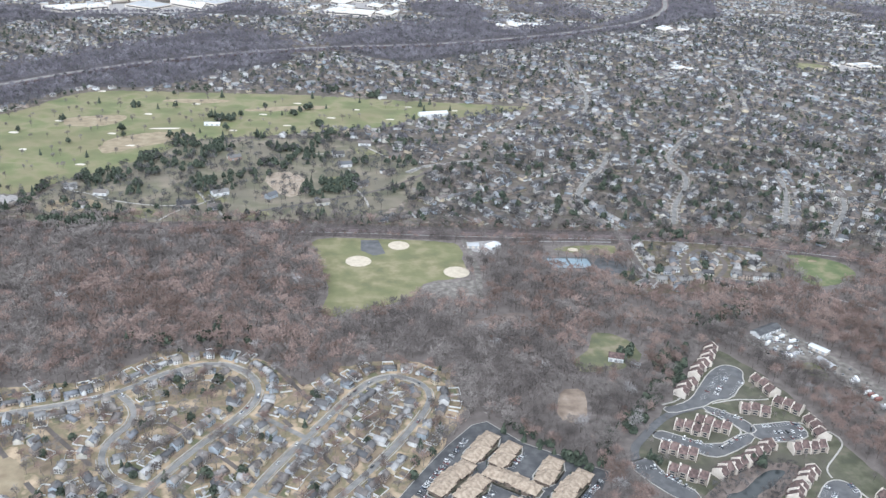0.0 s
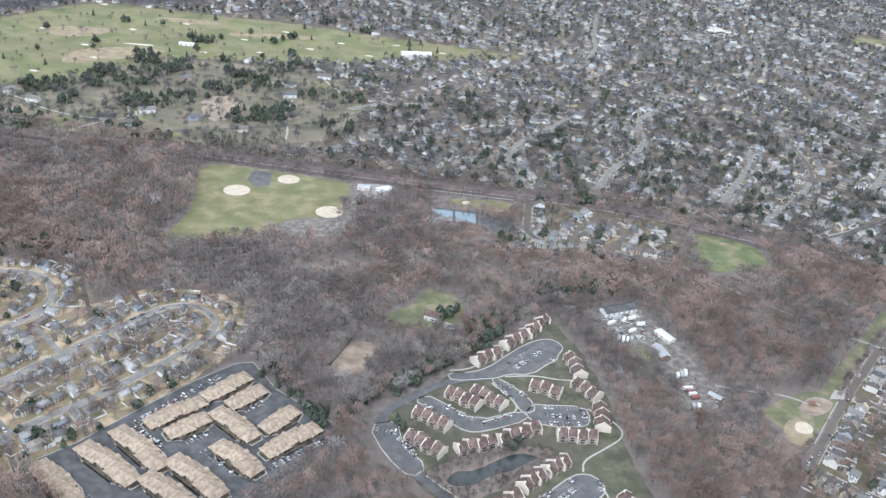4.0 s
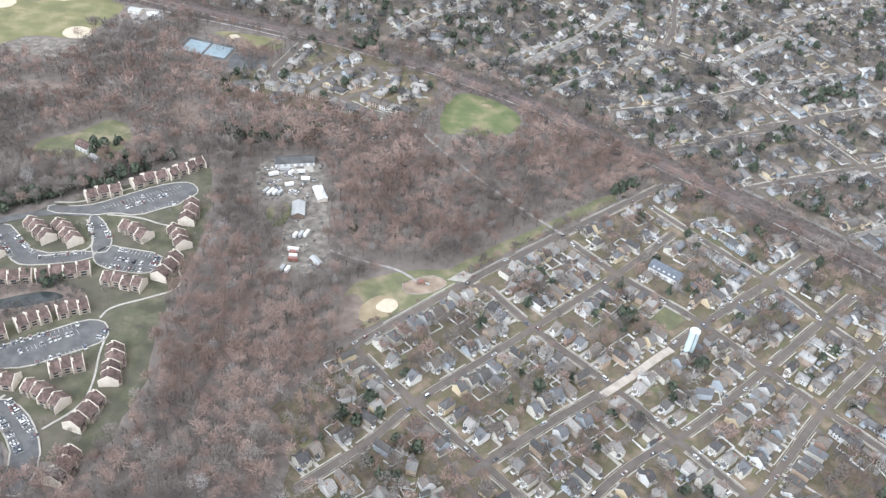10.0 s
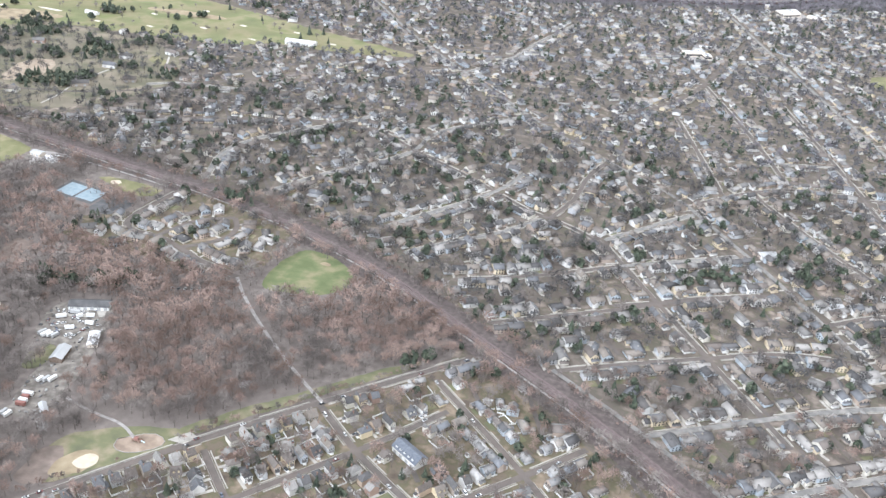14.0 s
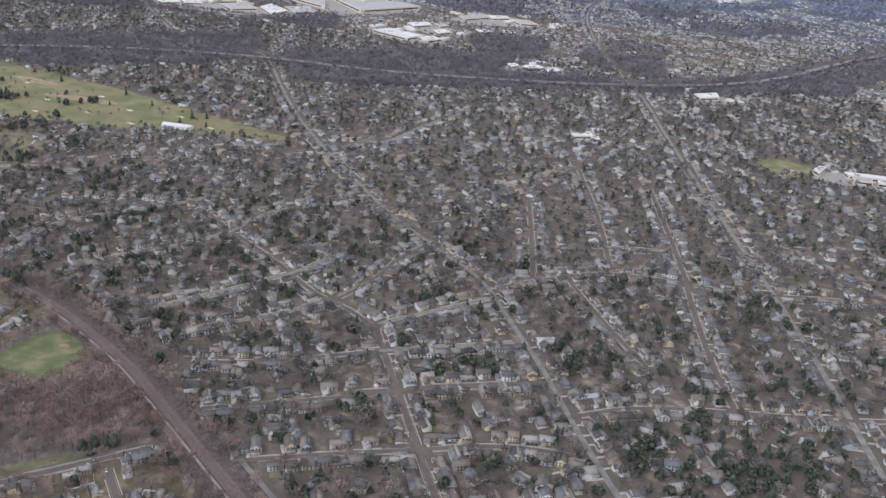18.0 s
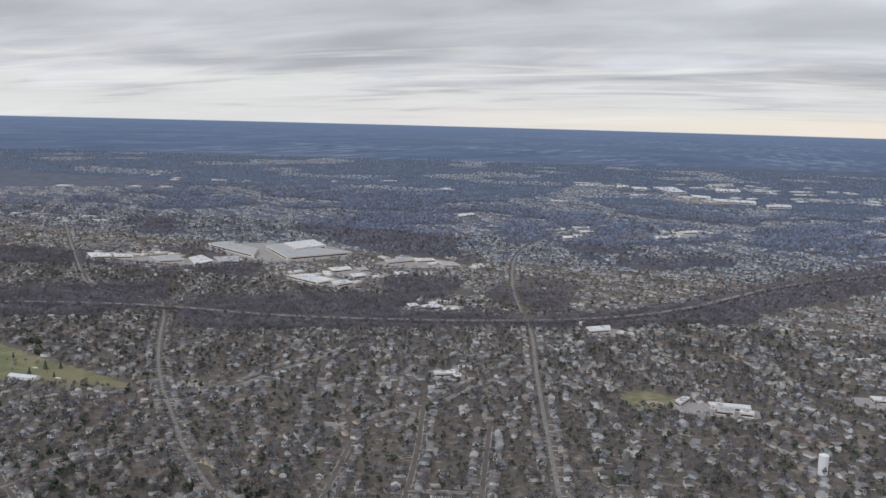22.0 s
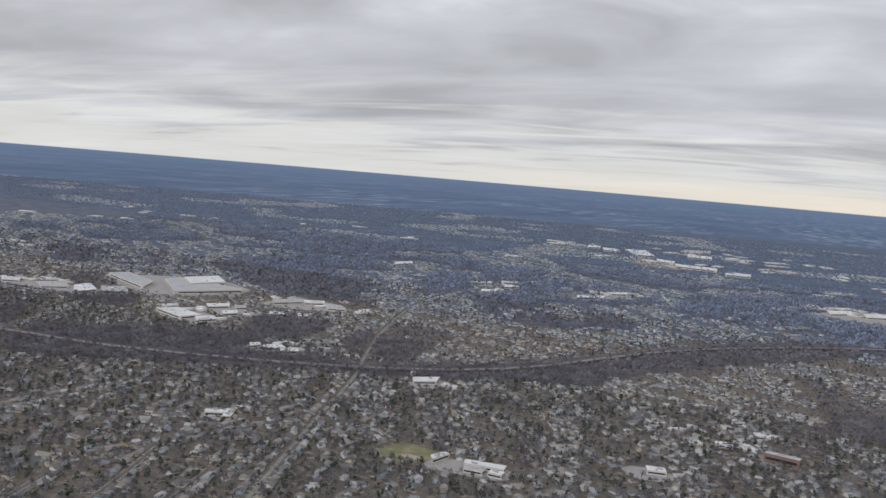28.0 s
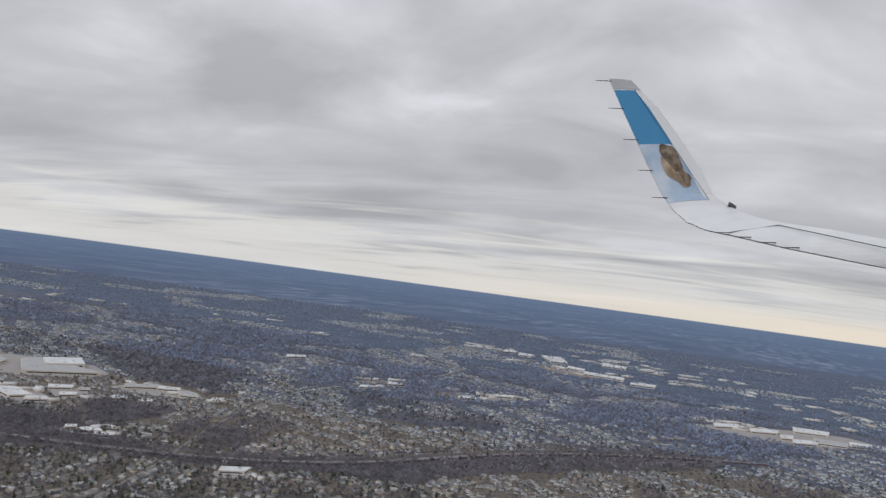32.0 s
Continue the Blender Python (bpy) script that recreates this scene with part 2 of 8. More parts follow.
M["fairway"] = material("golf_turf", [(0.32, (0.128, 0.147, 0.066)), (0.46, (0.173, 0.190, 0.084)), (0.56, (0.246, 0.223, 0.128)), (0.68, (0.169, 0.190, 0.075))], 0.018, 7, 0.95, 0.2, 0.6, coarse=(0.01, (0.201, 0.176, 0.097), 0.5))
M["dirt"] = material("bare_dirt", [(0.3, (0.30, 0.235, 0.175)), (0.5, (0.38, 0.31, 0.24)), (0.72, (0.46, 0.39, 0.31))], 0.15, 7, 0.95, 0.4, 0.7)
M["skin"] = material("infield_dirt", [(0.35, (0.50, 0.43, 0.33)), (0.65, (0.60, 0.53, 0.42))], 0.2, 6, 0.95)
M["tan"] = material("dry_field", [(0.3, (0.24, 0.19, 0.125)), (0.55, (0.33, 0.27, 0.18)), (0.75, (0.40, 0.34, 0.24))], 0.08, 7, 0.95, 0.3, 0.8)
M["asphalt"] = material("worn_asphalt", [(0.3, (0.104, 0.091, 0.083)), (0.55, (0.138, 0.120, 0.110)), (0.75, (0.179, 0.155, 0.140))], 0.15, 7, 0.9, 0.1, 3.0, coarse=(0.03, (0.166, 0.137, 0.119), 0.6))
M["lot"] = material("parking_asphalt", [(0.36, (0.089, 0.090, 0.095)), (0.5, (0.117, 0.118, 0.123)), (0.64, (0.153, 0.153, 0.156))], 0.12, 7, 0.9, 0.1, 3.0, coarse=(0.04, (0.140, 0.136, 0.134), 0.6))
M["concrete"] = material("pale_concrete", [(0.3, (0.364, 0.343, 0.311)), (0.7, (0.503, 0.478, 0.435))], 0.3, 6, 0.9)
M["gravel"] = material("pale_gravel", [(0.3, (0.27, 0.25, 0.24)), (0.55, (0.36, 0.34, 0.325)), (0.75, (0.46, 0.44, 0.42))], 0.3, 8, 0.95, 0.4, 1.5)
M["ballast"] = material("rail_ballast", [(0.3, (0.142, 0.109, 0.108)), (0.6, (0.193, 0.152, 0.150)), (0.8, (0.252, 0.203, 0.201))], 0.4, 8, 0.95, 0.5, 2.0)
M["steel"] = material("rail_steel", [(0.3, (0.22, 0.19, 0.17)), (0.7, (0.34, 0.31, 0.29))], 1.0, 4, 0.4, metal=0.8)
M["paint"] = material("white_line_paint", [(0.3, (0.62, 0.62, 0.60)), (0.7, (0.78, 0.78, 0.76))], 1.0, 5, 0.7)
M["bark"] = material("grey_bark", [(0.3, (0.120, 0.104, 0.092)), (0.6, (0.183, 0.160, 0.145)), (0.8, (0.263, 0.238, 0.217))], 0.8, 5, 0.95)
M["twig"] = material("bare_twigs", [(0.4, (0.132, 0.114, 0.105)), (0.5, (0.198, 0.172, 0.158)), (0.6, (0.268, 0.238, 0.217))], 0.035, 6, 0.95, random_by="island", rand_amt=0.16, spread=0.65)
# blue aerial haze is put into the colour of this distant ground
M["country"] = material("hazed_winter_country", [(0.3, (0.066, 0.077, 0.108)), (0.5, (0.099, 0.110, 0.152)), (0.7, (0.144, 0.159, 0.208))], 0.012, 8, 0.95, 0.3, 0.3)
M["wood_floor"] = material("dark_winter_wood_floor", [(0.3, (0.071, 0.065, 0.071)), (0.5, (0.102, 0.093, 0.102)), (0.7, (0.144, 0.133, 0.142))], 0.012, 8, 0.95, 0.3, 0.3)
# stronger haze blue in the colour, for ground nearer the horizon
M["far_country"] = material("haze_blue_country", [(0.3, (0.057, 0.080, 0.129)), (0.5, (0.075, 0.104, 0.163)), (0.7, (0.105, 0.142, 0.211))], 0.006, 8, 0.95)
M["meadow"] = material("meadow_grass", [(0.36, (0.115, 0.14, 0.062)), (0.5, (0.15, 0.172, 0.08)), (0.64, (0.235, 0.215, 0.125))], 0.06, 8, 0.95, 0.2, 1.0)
# far crowns are paler and cooler than near ones: haze in the colour
M["twig_far"] = material("hazy_wood_twigs", [(0.36, (0.134, 0.121, 0.139)), (0.5, (0.189, 0.175, 0.200)), (0.64, (0.265, 0.251, 0.276))], 0.02, 6, 0.95, random_by="island", rand_amt=0.16, spread=0.60)
M["twig_dark"] = material("dark_garden_twigs", [(0.36, (0.068, 0.063, 0.061)), (0.5, (0.100, 0.094, 0.093)), (0.64, (0.143, 0.138, 0.136))], 0.05, 6, 0.95, random_by="island", rand_amt=0.45, spread=0.65)
M["scrub"] = material("russet_scrub", [(0.3, (0.15, 0.122, 0.105)), (0.5, (0.215, 0.172, 0.148)), (0.7, (0.285, 0.235, 0.205))], 0.1, 8, 0.95, 0.4, 0.8)
M["twig_red"] = material("bare_oak_twigs", [(0.4, (0.182, 0.130, 0.107)), (0.5, (0.271, 0.194, 0.165)), (0.6, (0.353, 0.262, 0.223))], 0.035, 6, 0.95, random_by="island", rand_amt=0.16, spread=0.65)
M["pale_asphalt"] = material("pale_worn_asphalt", [(0.36, (0.185, 0.18, 0.172)), (0.5, (0.235, 0.226, 0.215)), (0.64, (0.29, 0.275, 0.258))], 0.12, 7, 0.9, 0.1, 3.0)
M["red_soil"] = material("reddish_bare_soil", [(0.36, (0.22, 0.17, 0.132)), (0.5, (0.30, 0.235, 0.182)), (0.64, (0.39, 0.315, 0.25))], 0.08, 8, 0.95, 0.4, 0.8)
M["yard"] = material("rutted_yard_gravel", [(0.36, (0.135, 0.121, 0.106)), (0.5, (0.194, 0.176, 0.156)), (0.64, (0.279, 0.254, 0.226))], 0.15, 8, 0.95, 0.4, 1.5)
M["dark_lot"] = material("dark_parking_asphalt", [(0.36, (0.071, 0.072, 0.076)), (0.5, (0.095, 0.095, 0.099)), (0.64, (0.128, 0.127, 0.129))], 0.12, 7, 0.9, 0.1, 3.0)
# haze painted into twigs: slightly cool here, strongly blue in twig_mist
M["twig_dusk"] = material("hazy_far_garden_twigs", [(0.36, (0.083, 0.080, 0.084)), (0.5, (0.115, 0.111, 0.120)), (0.64, (0.157, 0.153, 0.161))], 0.05, 6, 0.95, random_by="island", rand_amt=0.45, spread=0.60)
M["twig_mist"] = material("haze_blue_far_twigs", [(0.36, (0.176, 0.209, 0.295)), (0.5, (0.236, 0.277, 0.389)), (0.64, (0.308, 0.363, 0.493))], 0.02, 6, 0.95, random_by="island", rand_amt=0.16, spread=0.60)
M["tan_wall"] = material("tan_siding", [(0.36, (0.33, 0.28, 0.235)), (0.64, (0.43, 0.375, 0.32))], 0.5, 6, 0.8)
M["brown_wall"] = material("brown_siding", [(0.36, (0.14, 0.105, 0.082)), (0.64, (0.22, 0.172, 0.14))], 0.8, 6, 0.85)
M["bed"] = material("shrub_bed", [(0.36, (0.075, 0.072, 0.05)), (0.5, (0.12, 0.108, 0.078)), (0.64, (0.19, 0.165, 0.13))], 0.35, 8, 0.95, 0.4, 1.5)
M["verge"] = material("railside_scrub", [(0.3, (0.086, 0.071, 0.067)), (0.5, (0.125, 0.103, 0.098)), (0.7, (0.173, 0.145, 0.137))], 0.2, 8, 0.95, 0.4, 0.9)
M["old_concrete"] = material("worn_pinkish_concrete", [(0.3, (0.34, 0.29, 0.25)), (0.5, (0.46, 0.41, 0.36)), (0.7, (0.55, 0.50, 0.45))], 0.12, 8, 0.92, 0.2, 2.0)
M["slate"] = material("blue_grey_slates", [(0.3, (0.10, 0.115, 0.145)), (0.7, (0.17, 0.185, 0.215))], 0.6, 6, 0.85, 0.2, 4.0)
M["twig_pale"] = material("pale_twigs", [(0.3, (0.258, 0.241, 0.232)), (0.7, (0.387, 0.361, 0.348))], 0.05, 6, 0.95, random_by="island", rand_amt=0.16, spread=0.60)
M["needle"] = material("dark_needles", [(0.36, (0.037, 0.048, 0.035)), (0.5, (0.060, 0.075, 0.051)), (0.64, (0.094, 0.111, 0.075))], 0.25, 6, 0.9, random_by="island", rand_amt=0.4, spread=0.45)
ROOFS = [(0.122, 0.119, 0.121), (0.185, 0.179, 0.174), (0.244, 0.235, 0.224), (0.140, 0.121, 0.109), (0.085, 0.083, 0.085), (0.214, 0.189, 0.166), (0.151, 0.155, 0.166), (0.318, 0.303, 0.289), (0.111, 0.105, 0.102), (0.177, 0.155, 0.141)]
WALLS = [(0.70, 0.60, 0.42), (0.50, 0.40, 0.31), (0.40, 0.29, 0.24), (0.744, 0.735, 0.716), (0.632, 0.605, 0.539), (0.521, 0.530, 0.539), (0.781, 0.772, 0.763), (0.391, 0.344, 0.298), (0.465, 0.512, 0.567), (0.707, 0.679, 0.614), (0.763, 0.763, 0.763)]
WEATHER = [(0.3, (0.78, 0.78, 0.78)), (0.7, (1.12, 1.12, 1.12))]
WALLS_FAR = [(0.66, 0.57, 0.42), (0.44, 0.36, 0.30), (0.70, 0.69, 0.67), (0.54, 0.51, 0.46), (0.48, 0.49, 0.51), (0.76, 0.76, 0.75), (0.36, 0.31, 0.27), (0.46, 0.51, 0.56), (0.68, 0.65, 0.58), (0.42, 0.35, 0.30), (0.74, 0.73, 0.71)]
M["roof"] = material("asphalt_shingles", WEATHER, 0.7, 6, 0.92, 0.3, 4.0, random_by="object", random_stops=ROOFS)
M["wall"] = material("painted_siding", [(0.3, (0.86, 0.86, 0.86)), (0.7, (1.03, 1.03, 1.03))], 0.5, 6, 0.75, random_by="object", random_stops=WALLS)
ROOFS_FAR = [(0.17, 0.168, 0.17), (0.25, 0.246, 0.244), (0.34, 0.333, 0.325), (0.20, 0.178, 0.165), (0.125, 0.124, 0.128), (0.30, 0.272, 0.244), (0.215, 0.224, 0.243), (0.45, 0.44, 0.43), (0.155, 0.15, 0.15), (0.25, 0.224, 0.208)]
M["roof_far"] = material("asphalt_shingles_joined", WEATHER, 0.4, 5, 0.92, random_by="island", random_stops=ROOFS_FAR)
M["wall_far"] = material("painted_siding_joined", [(0.3, (0.894, 0.894, 0.894)), (0.7, (1.071, 1.071, 1.071))], 0.4, 5, 0.75, random_by="island", random_stops=WALLS_FAR)
# walls and roofs of the farthest houses: haze blue multiplied into the paint
M["wall_dist"] = material("hazed_far_siding", [(0.3, (0.801, 0.901, 1.019)), (0.7, (0.961, 1.071, 1.200))], 0.4, 5, 0.75, random_by="island", random_stops=WALLS_FAR)
M["roof_dist"] = material("hazed_far_shingles", [(0.3, (0.828, 0.841, 0.868)), (0.7, (1.174, 1.180, 1.200))], 0.4, 5, 0.92, random_by="island", random_stops=ROOFS_FAR)
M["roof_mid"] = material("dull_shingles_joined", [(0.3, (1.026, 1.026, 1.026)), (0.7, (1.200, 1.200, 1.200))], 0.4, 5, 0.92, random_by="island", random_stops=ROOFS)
M["roof_maroon"] = material("maroon_shingles", [(0.36, (0.089, 0.063, 0.057)), (0.5, (0.136, 0.095, 0.086)), (0.64, (0.196, 0.139, 0.124))], 0.35, 8, 0.92, 0.3, 4.0, random_by="object", rand_amt=0.2)
M["roof_tan"] = material("tan_shingles", [(0.36, (0.27, 0.212, 0.158)), (0.5, (0.365, 0.292, 0.22)), (0.64, (0.455, 0.372, 0.285))], 0.35, 8, 0.92, 0.3, 4.0, random_by="object", rand_amt=0.08)
M["beige"] = material("beige_siding", [(0.3, (0.616, 0.550, 0.473)), (0.7, (0.748, 0.682, 0.600))], 0.4, 5, 0.75)
M["brick"] = material("brown_brick", [(0.3, (0.20, 0.125, 0.095)), (0.7, (0.31, 0.20, 0.155))], 0.8, 6, 0.85)
M["white"] = material("white_paint", [(0.3, (0.74, 0.74, 0.73)), (0.7, (0.84, 0.84, 0.83))], 0.4, 5, 0.5)
M["membrane"] = material("white_roof_membrane", [(0.3, (0.60, 0.61, 0.62)), (0.55, (0.72, 0.73, 0.74)), (0.75, (0.80, 0.80, 0.80))], 0.05, 7, 0.7, coarse=(0.02, (0.56, 0.56, 0.56), 0.6))
M["greyroof"] = material("grey_flat_roof", [(0.3, (0.36, 0.365, 0.375)), (0.7, (0.48, 0.485, 0.49))], 0.06, 7, 0.8, coarse=(0.02, (0.42, 0.42, 0.42), 0.6))
M["glass"] = material("window_glass", [(0.3, (0.03, 0.035, 0.042)), (0.7, (0.05, 0.058, 0.068))], 0.3, 3, 0.08)
M["tyre"] = material("tyre_rubber", [(0.3, (0.018, 0.018, 0.018)), (0.7, (0.03, 0.03, 0.03))], 4, 3, 0.85)
CARS = [(0.76, 0.76, 0.76), (0.78, 0.78, 0.79), (0.40, 0.41, 0.42), (0.05, 0.052, 0.056), (0.20, 0.21, 0.22), (0.12, 0.14, 0.19), (0.62, 0.62, 0.62), (0.22, 0.09, 0.085), (0.74, 0.74, 0.73), (0.56, 0.56, 0.55)]
M["car"] = material("car_paint", [(0.3, (0.94, 0.94, 0.94)), (0.7, (1.03, 1.03, 1.03))], 1.0, 3, 0.3, random_by="object", random_stops=CARS, coat=0.5)
M["pond"] = material("pond_water", [(0.3, (0.035, 0.042, 0.045)), (0.7, (0.06, 0.066, 0.066))], 0.1, 4, 0.12, 0.05, 1.5)
M["court"] = material("blue_court", [(0.3, (0.25, 0.325, 0.375)), (0.7, (0.33, 0.40, 0.445))], 0.2, 5, 0.85)
M["tank"] = material("pale_blue_tank_paint", [(0.3, (0.56, 0.69, 0.74)), (0.7, (0.66, 0.78, 0.82))], 0.2, 6, 0.5)
M["rust"] = material("red_metal", [(0.3, (0.208, 0.096, 0.078)), (0.7, (0.302, 0.150, 0.128))], 0.4, 5, 0.6)
M["sand"] = material("bunker_sand", [(0.3, (0.60, 0.55, 0.46)), (0.7, (0.74, 0.69, 0.60))], 0.3, 5, 0.95)

# ---- building helpers ----
from mathutils.geometry import tessellate_polygon

RNG = np.random.default_rng(7)


def mesh_of(name, verts, faces, mats, index=None):
    me = bpy.data.meshes.new(name)
    me.from_pydata([tuple(v) for v in verts], [], [tuple(f) for f in faces])
    for m in mats:
        me.materials.append(M[m])
    if index is not None:
        me.polygons.foreach_set("material_index", np.asarray(index, dtype=np.int32))
    me.update()
    return me


def tri_mesh(name, verts, tris, mats, index=None):
    me = bpy.data.meshes.new(name)
    n, k = len(verts), len(tris)
    me.vertices.add(n)
    me.vertices.foreach_set("co", np.asarray(verts, dtype=np.float32).ravel())
    me.loops.add(3 * k)
    me.loops.foreach_set("vertex_index", np.asarray(tris, dtype=np.int32).ravel())
    me.polygons.add(k)
    me.polygons.foreach_set("loop_start", np.arange(0, 3 * k, 3, dtype=np.int32))
    for m in mats:
        me.materials.append(M[m])
    if index is not None:
        me.polygons.foreach_set("material_index", np.asarray(index, dtype=np.int32))
    me.update()
    me.validate()
    return me


class Shape:
    """Vertices and faces gathered in metres, then made into one mesh."""

    def __init__(self):
        self.v, self.f = [], []

    def add(self, verts, faces):
        o = len(self.v)
        self.v += [tuple(p) for p in verts]
        self.f += [tuple(i + o for i in q) for q in faces]
        return self

    def box(self, x0, x1, y0, y1, z0, z1):
        v = [(x, y, z) for z in (z0, z1) for x, y in ((x0, y0), (x1, y0), (x1, y1), (x0, y1))]
        return self.add(v, [(3, 2, 1, 0), (4, 5, 6, 7), (0, 1, 5, 4), (1, 2, 6, 5), (2, 3, 7, 6), (3, 0, 4, 7)])

    def gable(self, x0, x1, y0, y1, z0, z1, zr, along="x", closed=False):
        """Walls with two gable ends; the ridge runs along x or y."""
        if along == "x":
            ym = (y0 + y1) / 2
            v = [(x0, y0, z0), (x1, y0, z0), (x1, y1, z0), (x0, y1, z0), (x0, y0, z1), (x1, y0, z1), (x1, y1, z1), (x0, y1, z1), (x0, ym, zr), (x1, ym, zr)]
            f = [(0, 1, 5, 4), (2, 3, 7, 6), (1, 2, 6, 9, 5), (3, 0, 4, 8, 7)] + ([(4, 5, 9, 8), (6, 7, 8, 9)] if closed else [])
        else:
            xm = (x0 + x1) / 2
            v = [(x0, y0, z0), (x1, y0, z0), (x1, y1, z0), (x0, y1, z0), (x0, y0, z1), (x1, y0, z1), (x1, y1, z1), (x0, y1, z1), (xm, y0, zr), (xm, y1, zr)]
            f = [(1, 2, 6, 5), (3, 0, 4, 7), (0, 1, 5, 8, 4), (2, 3, 7, 9, 6)]
        return self.add(v, f)

    def roof(self, x0, x1, y0, y1, z1, zr, along="x", over=0.4, thick=0.22):
        """Two sloping slabs over a gable, with eaves."""
        if along == "x":
            half = (y1 - y0) / 2
            ym, slope = (y0 + y1) / 2, (zr - z1) / half
            for s in (-1, 1):
                ye, ze = ym + s * (half + over), z1 - slope * over
                pts = [(x0 - over, ym, zr), (x1 + over, ym, zr), (x1 + over, ye, ze), (x0 - over, ye, ze)]
                self.slab(pts if s < 0 else pts[::-1], thick)
        else:
            half = (x1 - x0) / 2
            xm, slope = (x0 + x1) / 2, (zr - z1) / half
            for s in (-1, 1):
                xe, ze = xm + s * (half + over), z1 - slope * over
                pts = [(xm, y0 - over, zr), (xm, y1 + over, zr), (xe, y1 + over, ze), (xe, y0 - over, ze)]
                self.slab(pts if s > 0 else pts[::-1], thick)
        return self

    def slab(self, pts, thick):
        v = [(x, y, z + 0.03) for x, y, z in pts] + [(x, y, z + 0.03 + thick) for x, y, z in pts]
        return self.add(v, [(0, 1, 2, 3), (7, 6, 5, 4), (0, 4, 5, 1), (1, 5, 6, 2), (2, 6, 7, 3), (3, 7, 4, 0)])

    def hip(self, x0, x1, y0, y1, z1, zr, over=0.4):
        x0, x1, y0, y1 = x0 - over, x1 + over, y0 - over, y1 + over
        ym, d = (y0 + y1) / 2, (y1 - y0) / 2 * 0.95
        v = [(x0, y0, z1), (x1, y0, z1), (x1, y1, z1), (x0, y1, z1), (x0 + d, ym, zr), (x1 - d, ym, zr)]
        return self.add(v, [(0, 1, 5, 4), (2, 3, 4, 5), (1, 2, 5), (3, 0, 4), (3, 2, 1, 0)])

    def tube(self, p, q, r0, r1, n=6):
        p, q = Vector(p), Vector(q)
        a = (q - p).normalized()
        u = a.orthogonal().normalized()
        w = a.cross(u)
        ring = [u * math.cos(2 * math.pi * k / n) + w * math.sin(2 * math.pi * k / n) for k in range(n)]
        v = [tuple(p + d * r0) for d in ring] + [tuple(q + d * r1) for d in ring]
        f = [(k, (k + 1) % n, n + (k + 1) % n, n + k) for k in range(n)] + [tuple(range(n, 2 * n)), tuple(range(n - 1, -1, -1))]
        return self.add(v, f)

    def tris(self):
        out = []
        for q in self.f:
            out += [(q[0], q[k], q[k + 1]) for k in range(1, len(q) - 1)]
        return out

    def mesh(self, name, mat):
        return mesh_of(name, self.v, self.f, [mat])


def part(name, shape, mat, parent, label=""):
    ob = new(name, shape.mesh(name, mat) if isinstance(shape, Shape) else shape)
    ob.parent = parent
    return tagged(ob, label)


def thing(name, label, category, group="", kind="", at=None):
    ob = new(name)
    ob.empty_display_size = 1
    if at is not None:
        ob.matrix_world = at
    return tagged(ob, label, category, group, kind)


def smooth(pts, rounds=2, closed=True):
    p = np.array(pts, float)
    for _ in range(rounds):
        q = np.roll(p, -1, 0) if closed else p[1:]
        a = p if closed else p[:-1]
        c = np.empty((2 * len(a), 2))
        c[0::2], c[1::2] = a * 0.75 + q * 0.25, a * 0.25 + q * 0.75
        p = c if closed else np.vstack([p[:1], c, p[-1:]])
    return p


def ragged(pts, size, step=6.0, seed=0):
    """The outline with small in and out steps, for edges of grass and soil."""
    out = []
    p = np.array(pts, float)
    for a, b in zip(p, np.roll(p, -1, 0)):
        n = max(1, int(np.hypot(*(b - a)) / step))
        for k in range(n):
            c = a + (b - a) * k / n
            d = noise.noise_vector(Vector((c[0] * 0.07, c[1] * 0.07, seed)))
            out.append((c[0] + d[0] * size, c[1] + d[1] * size))
    return out


def area(name, pts, z, mat, label, category="ground", rounds=0, rough=0.0, depth=0.0, kind="structure"):
    p = smooth(pts, rounds) if rounds else np.array(pts, float)
    if rough:
        p = np.array(ragged(p, rough))
    ring = [Vector((x, y, z)) for x, y in p]
    tri = tessellate_polygon([ring])
    n = len(ring)
    v = [tuple(q) for q in ring]
    f = [tuple(t) for t in tri]
    if depth:
        v += [(q[0], q[1], z - depth) for q in ring]
        f += [(k, (k + 1) % n, n + (k + 1) % n, n + k) for k in range(n)]
    ob = new(name, mesh_of(name, v, f, [mat]))
    bm = bmesh.new()
    bm.from_mesh(ob.data)
    bmesh.ops.recalc_face_normals(bm, faces=bm.faces[:])
    if sum(q.normal.z * q.calc_area() for q in bm.faces) < 0:
        bmesh.ops.reverse_faces(bm, faces=bm.faces[:])
    bm.to_mesh(ob.data)
    bm.free()
    return tagged(ob, label, category, kind=kind)


def line_points(pts, step):
    """Points every step metres along a line, with the way it runs there."""
    p = np.array(pts, float)
    seg = np.hypot(*(p[1:] - p[:-1]).T)
    s = np.concatenate([[0], np.cumsum(seg)])
    d = np.arange(step / 2, s[-1], step)
    k = np.clip(np.searchsorted(s, d) - 1, 0, len(seg) - 1)
    u = (p[k + 1] - p[k]) / seg[k][:, None]
    return p[k] + u * (d - s[k])[:, None], u


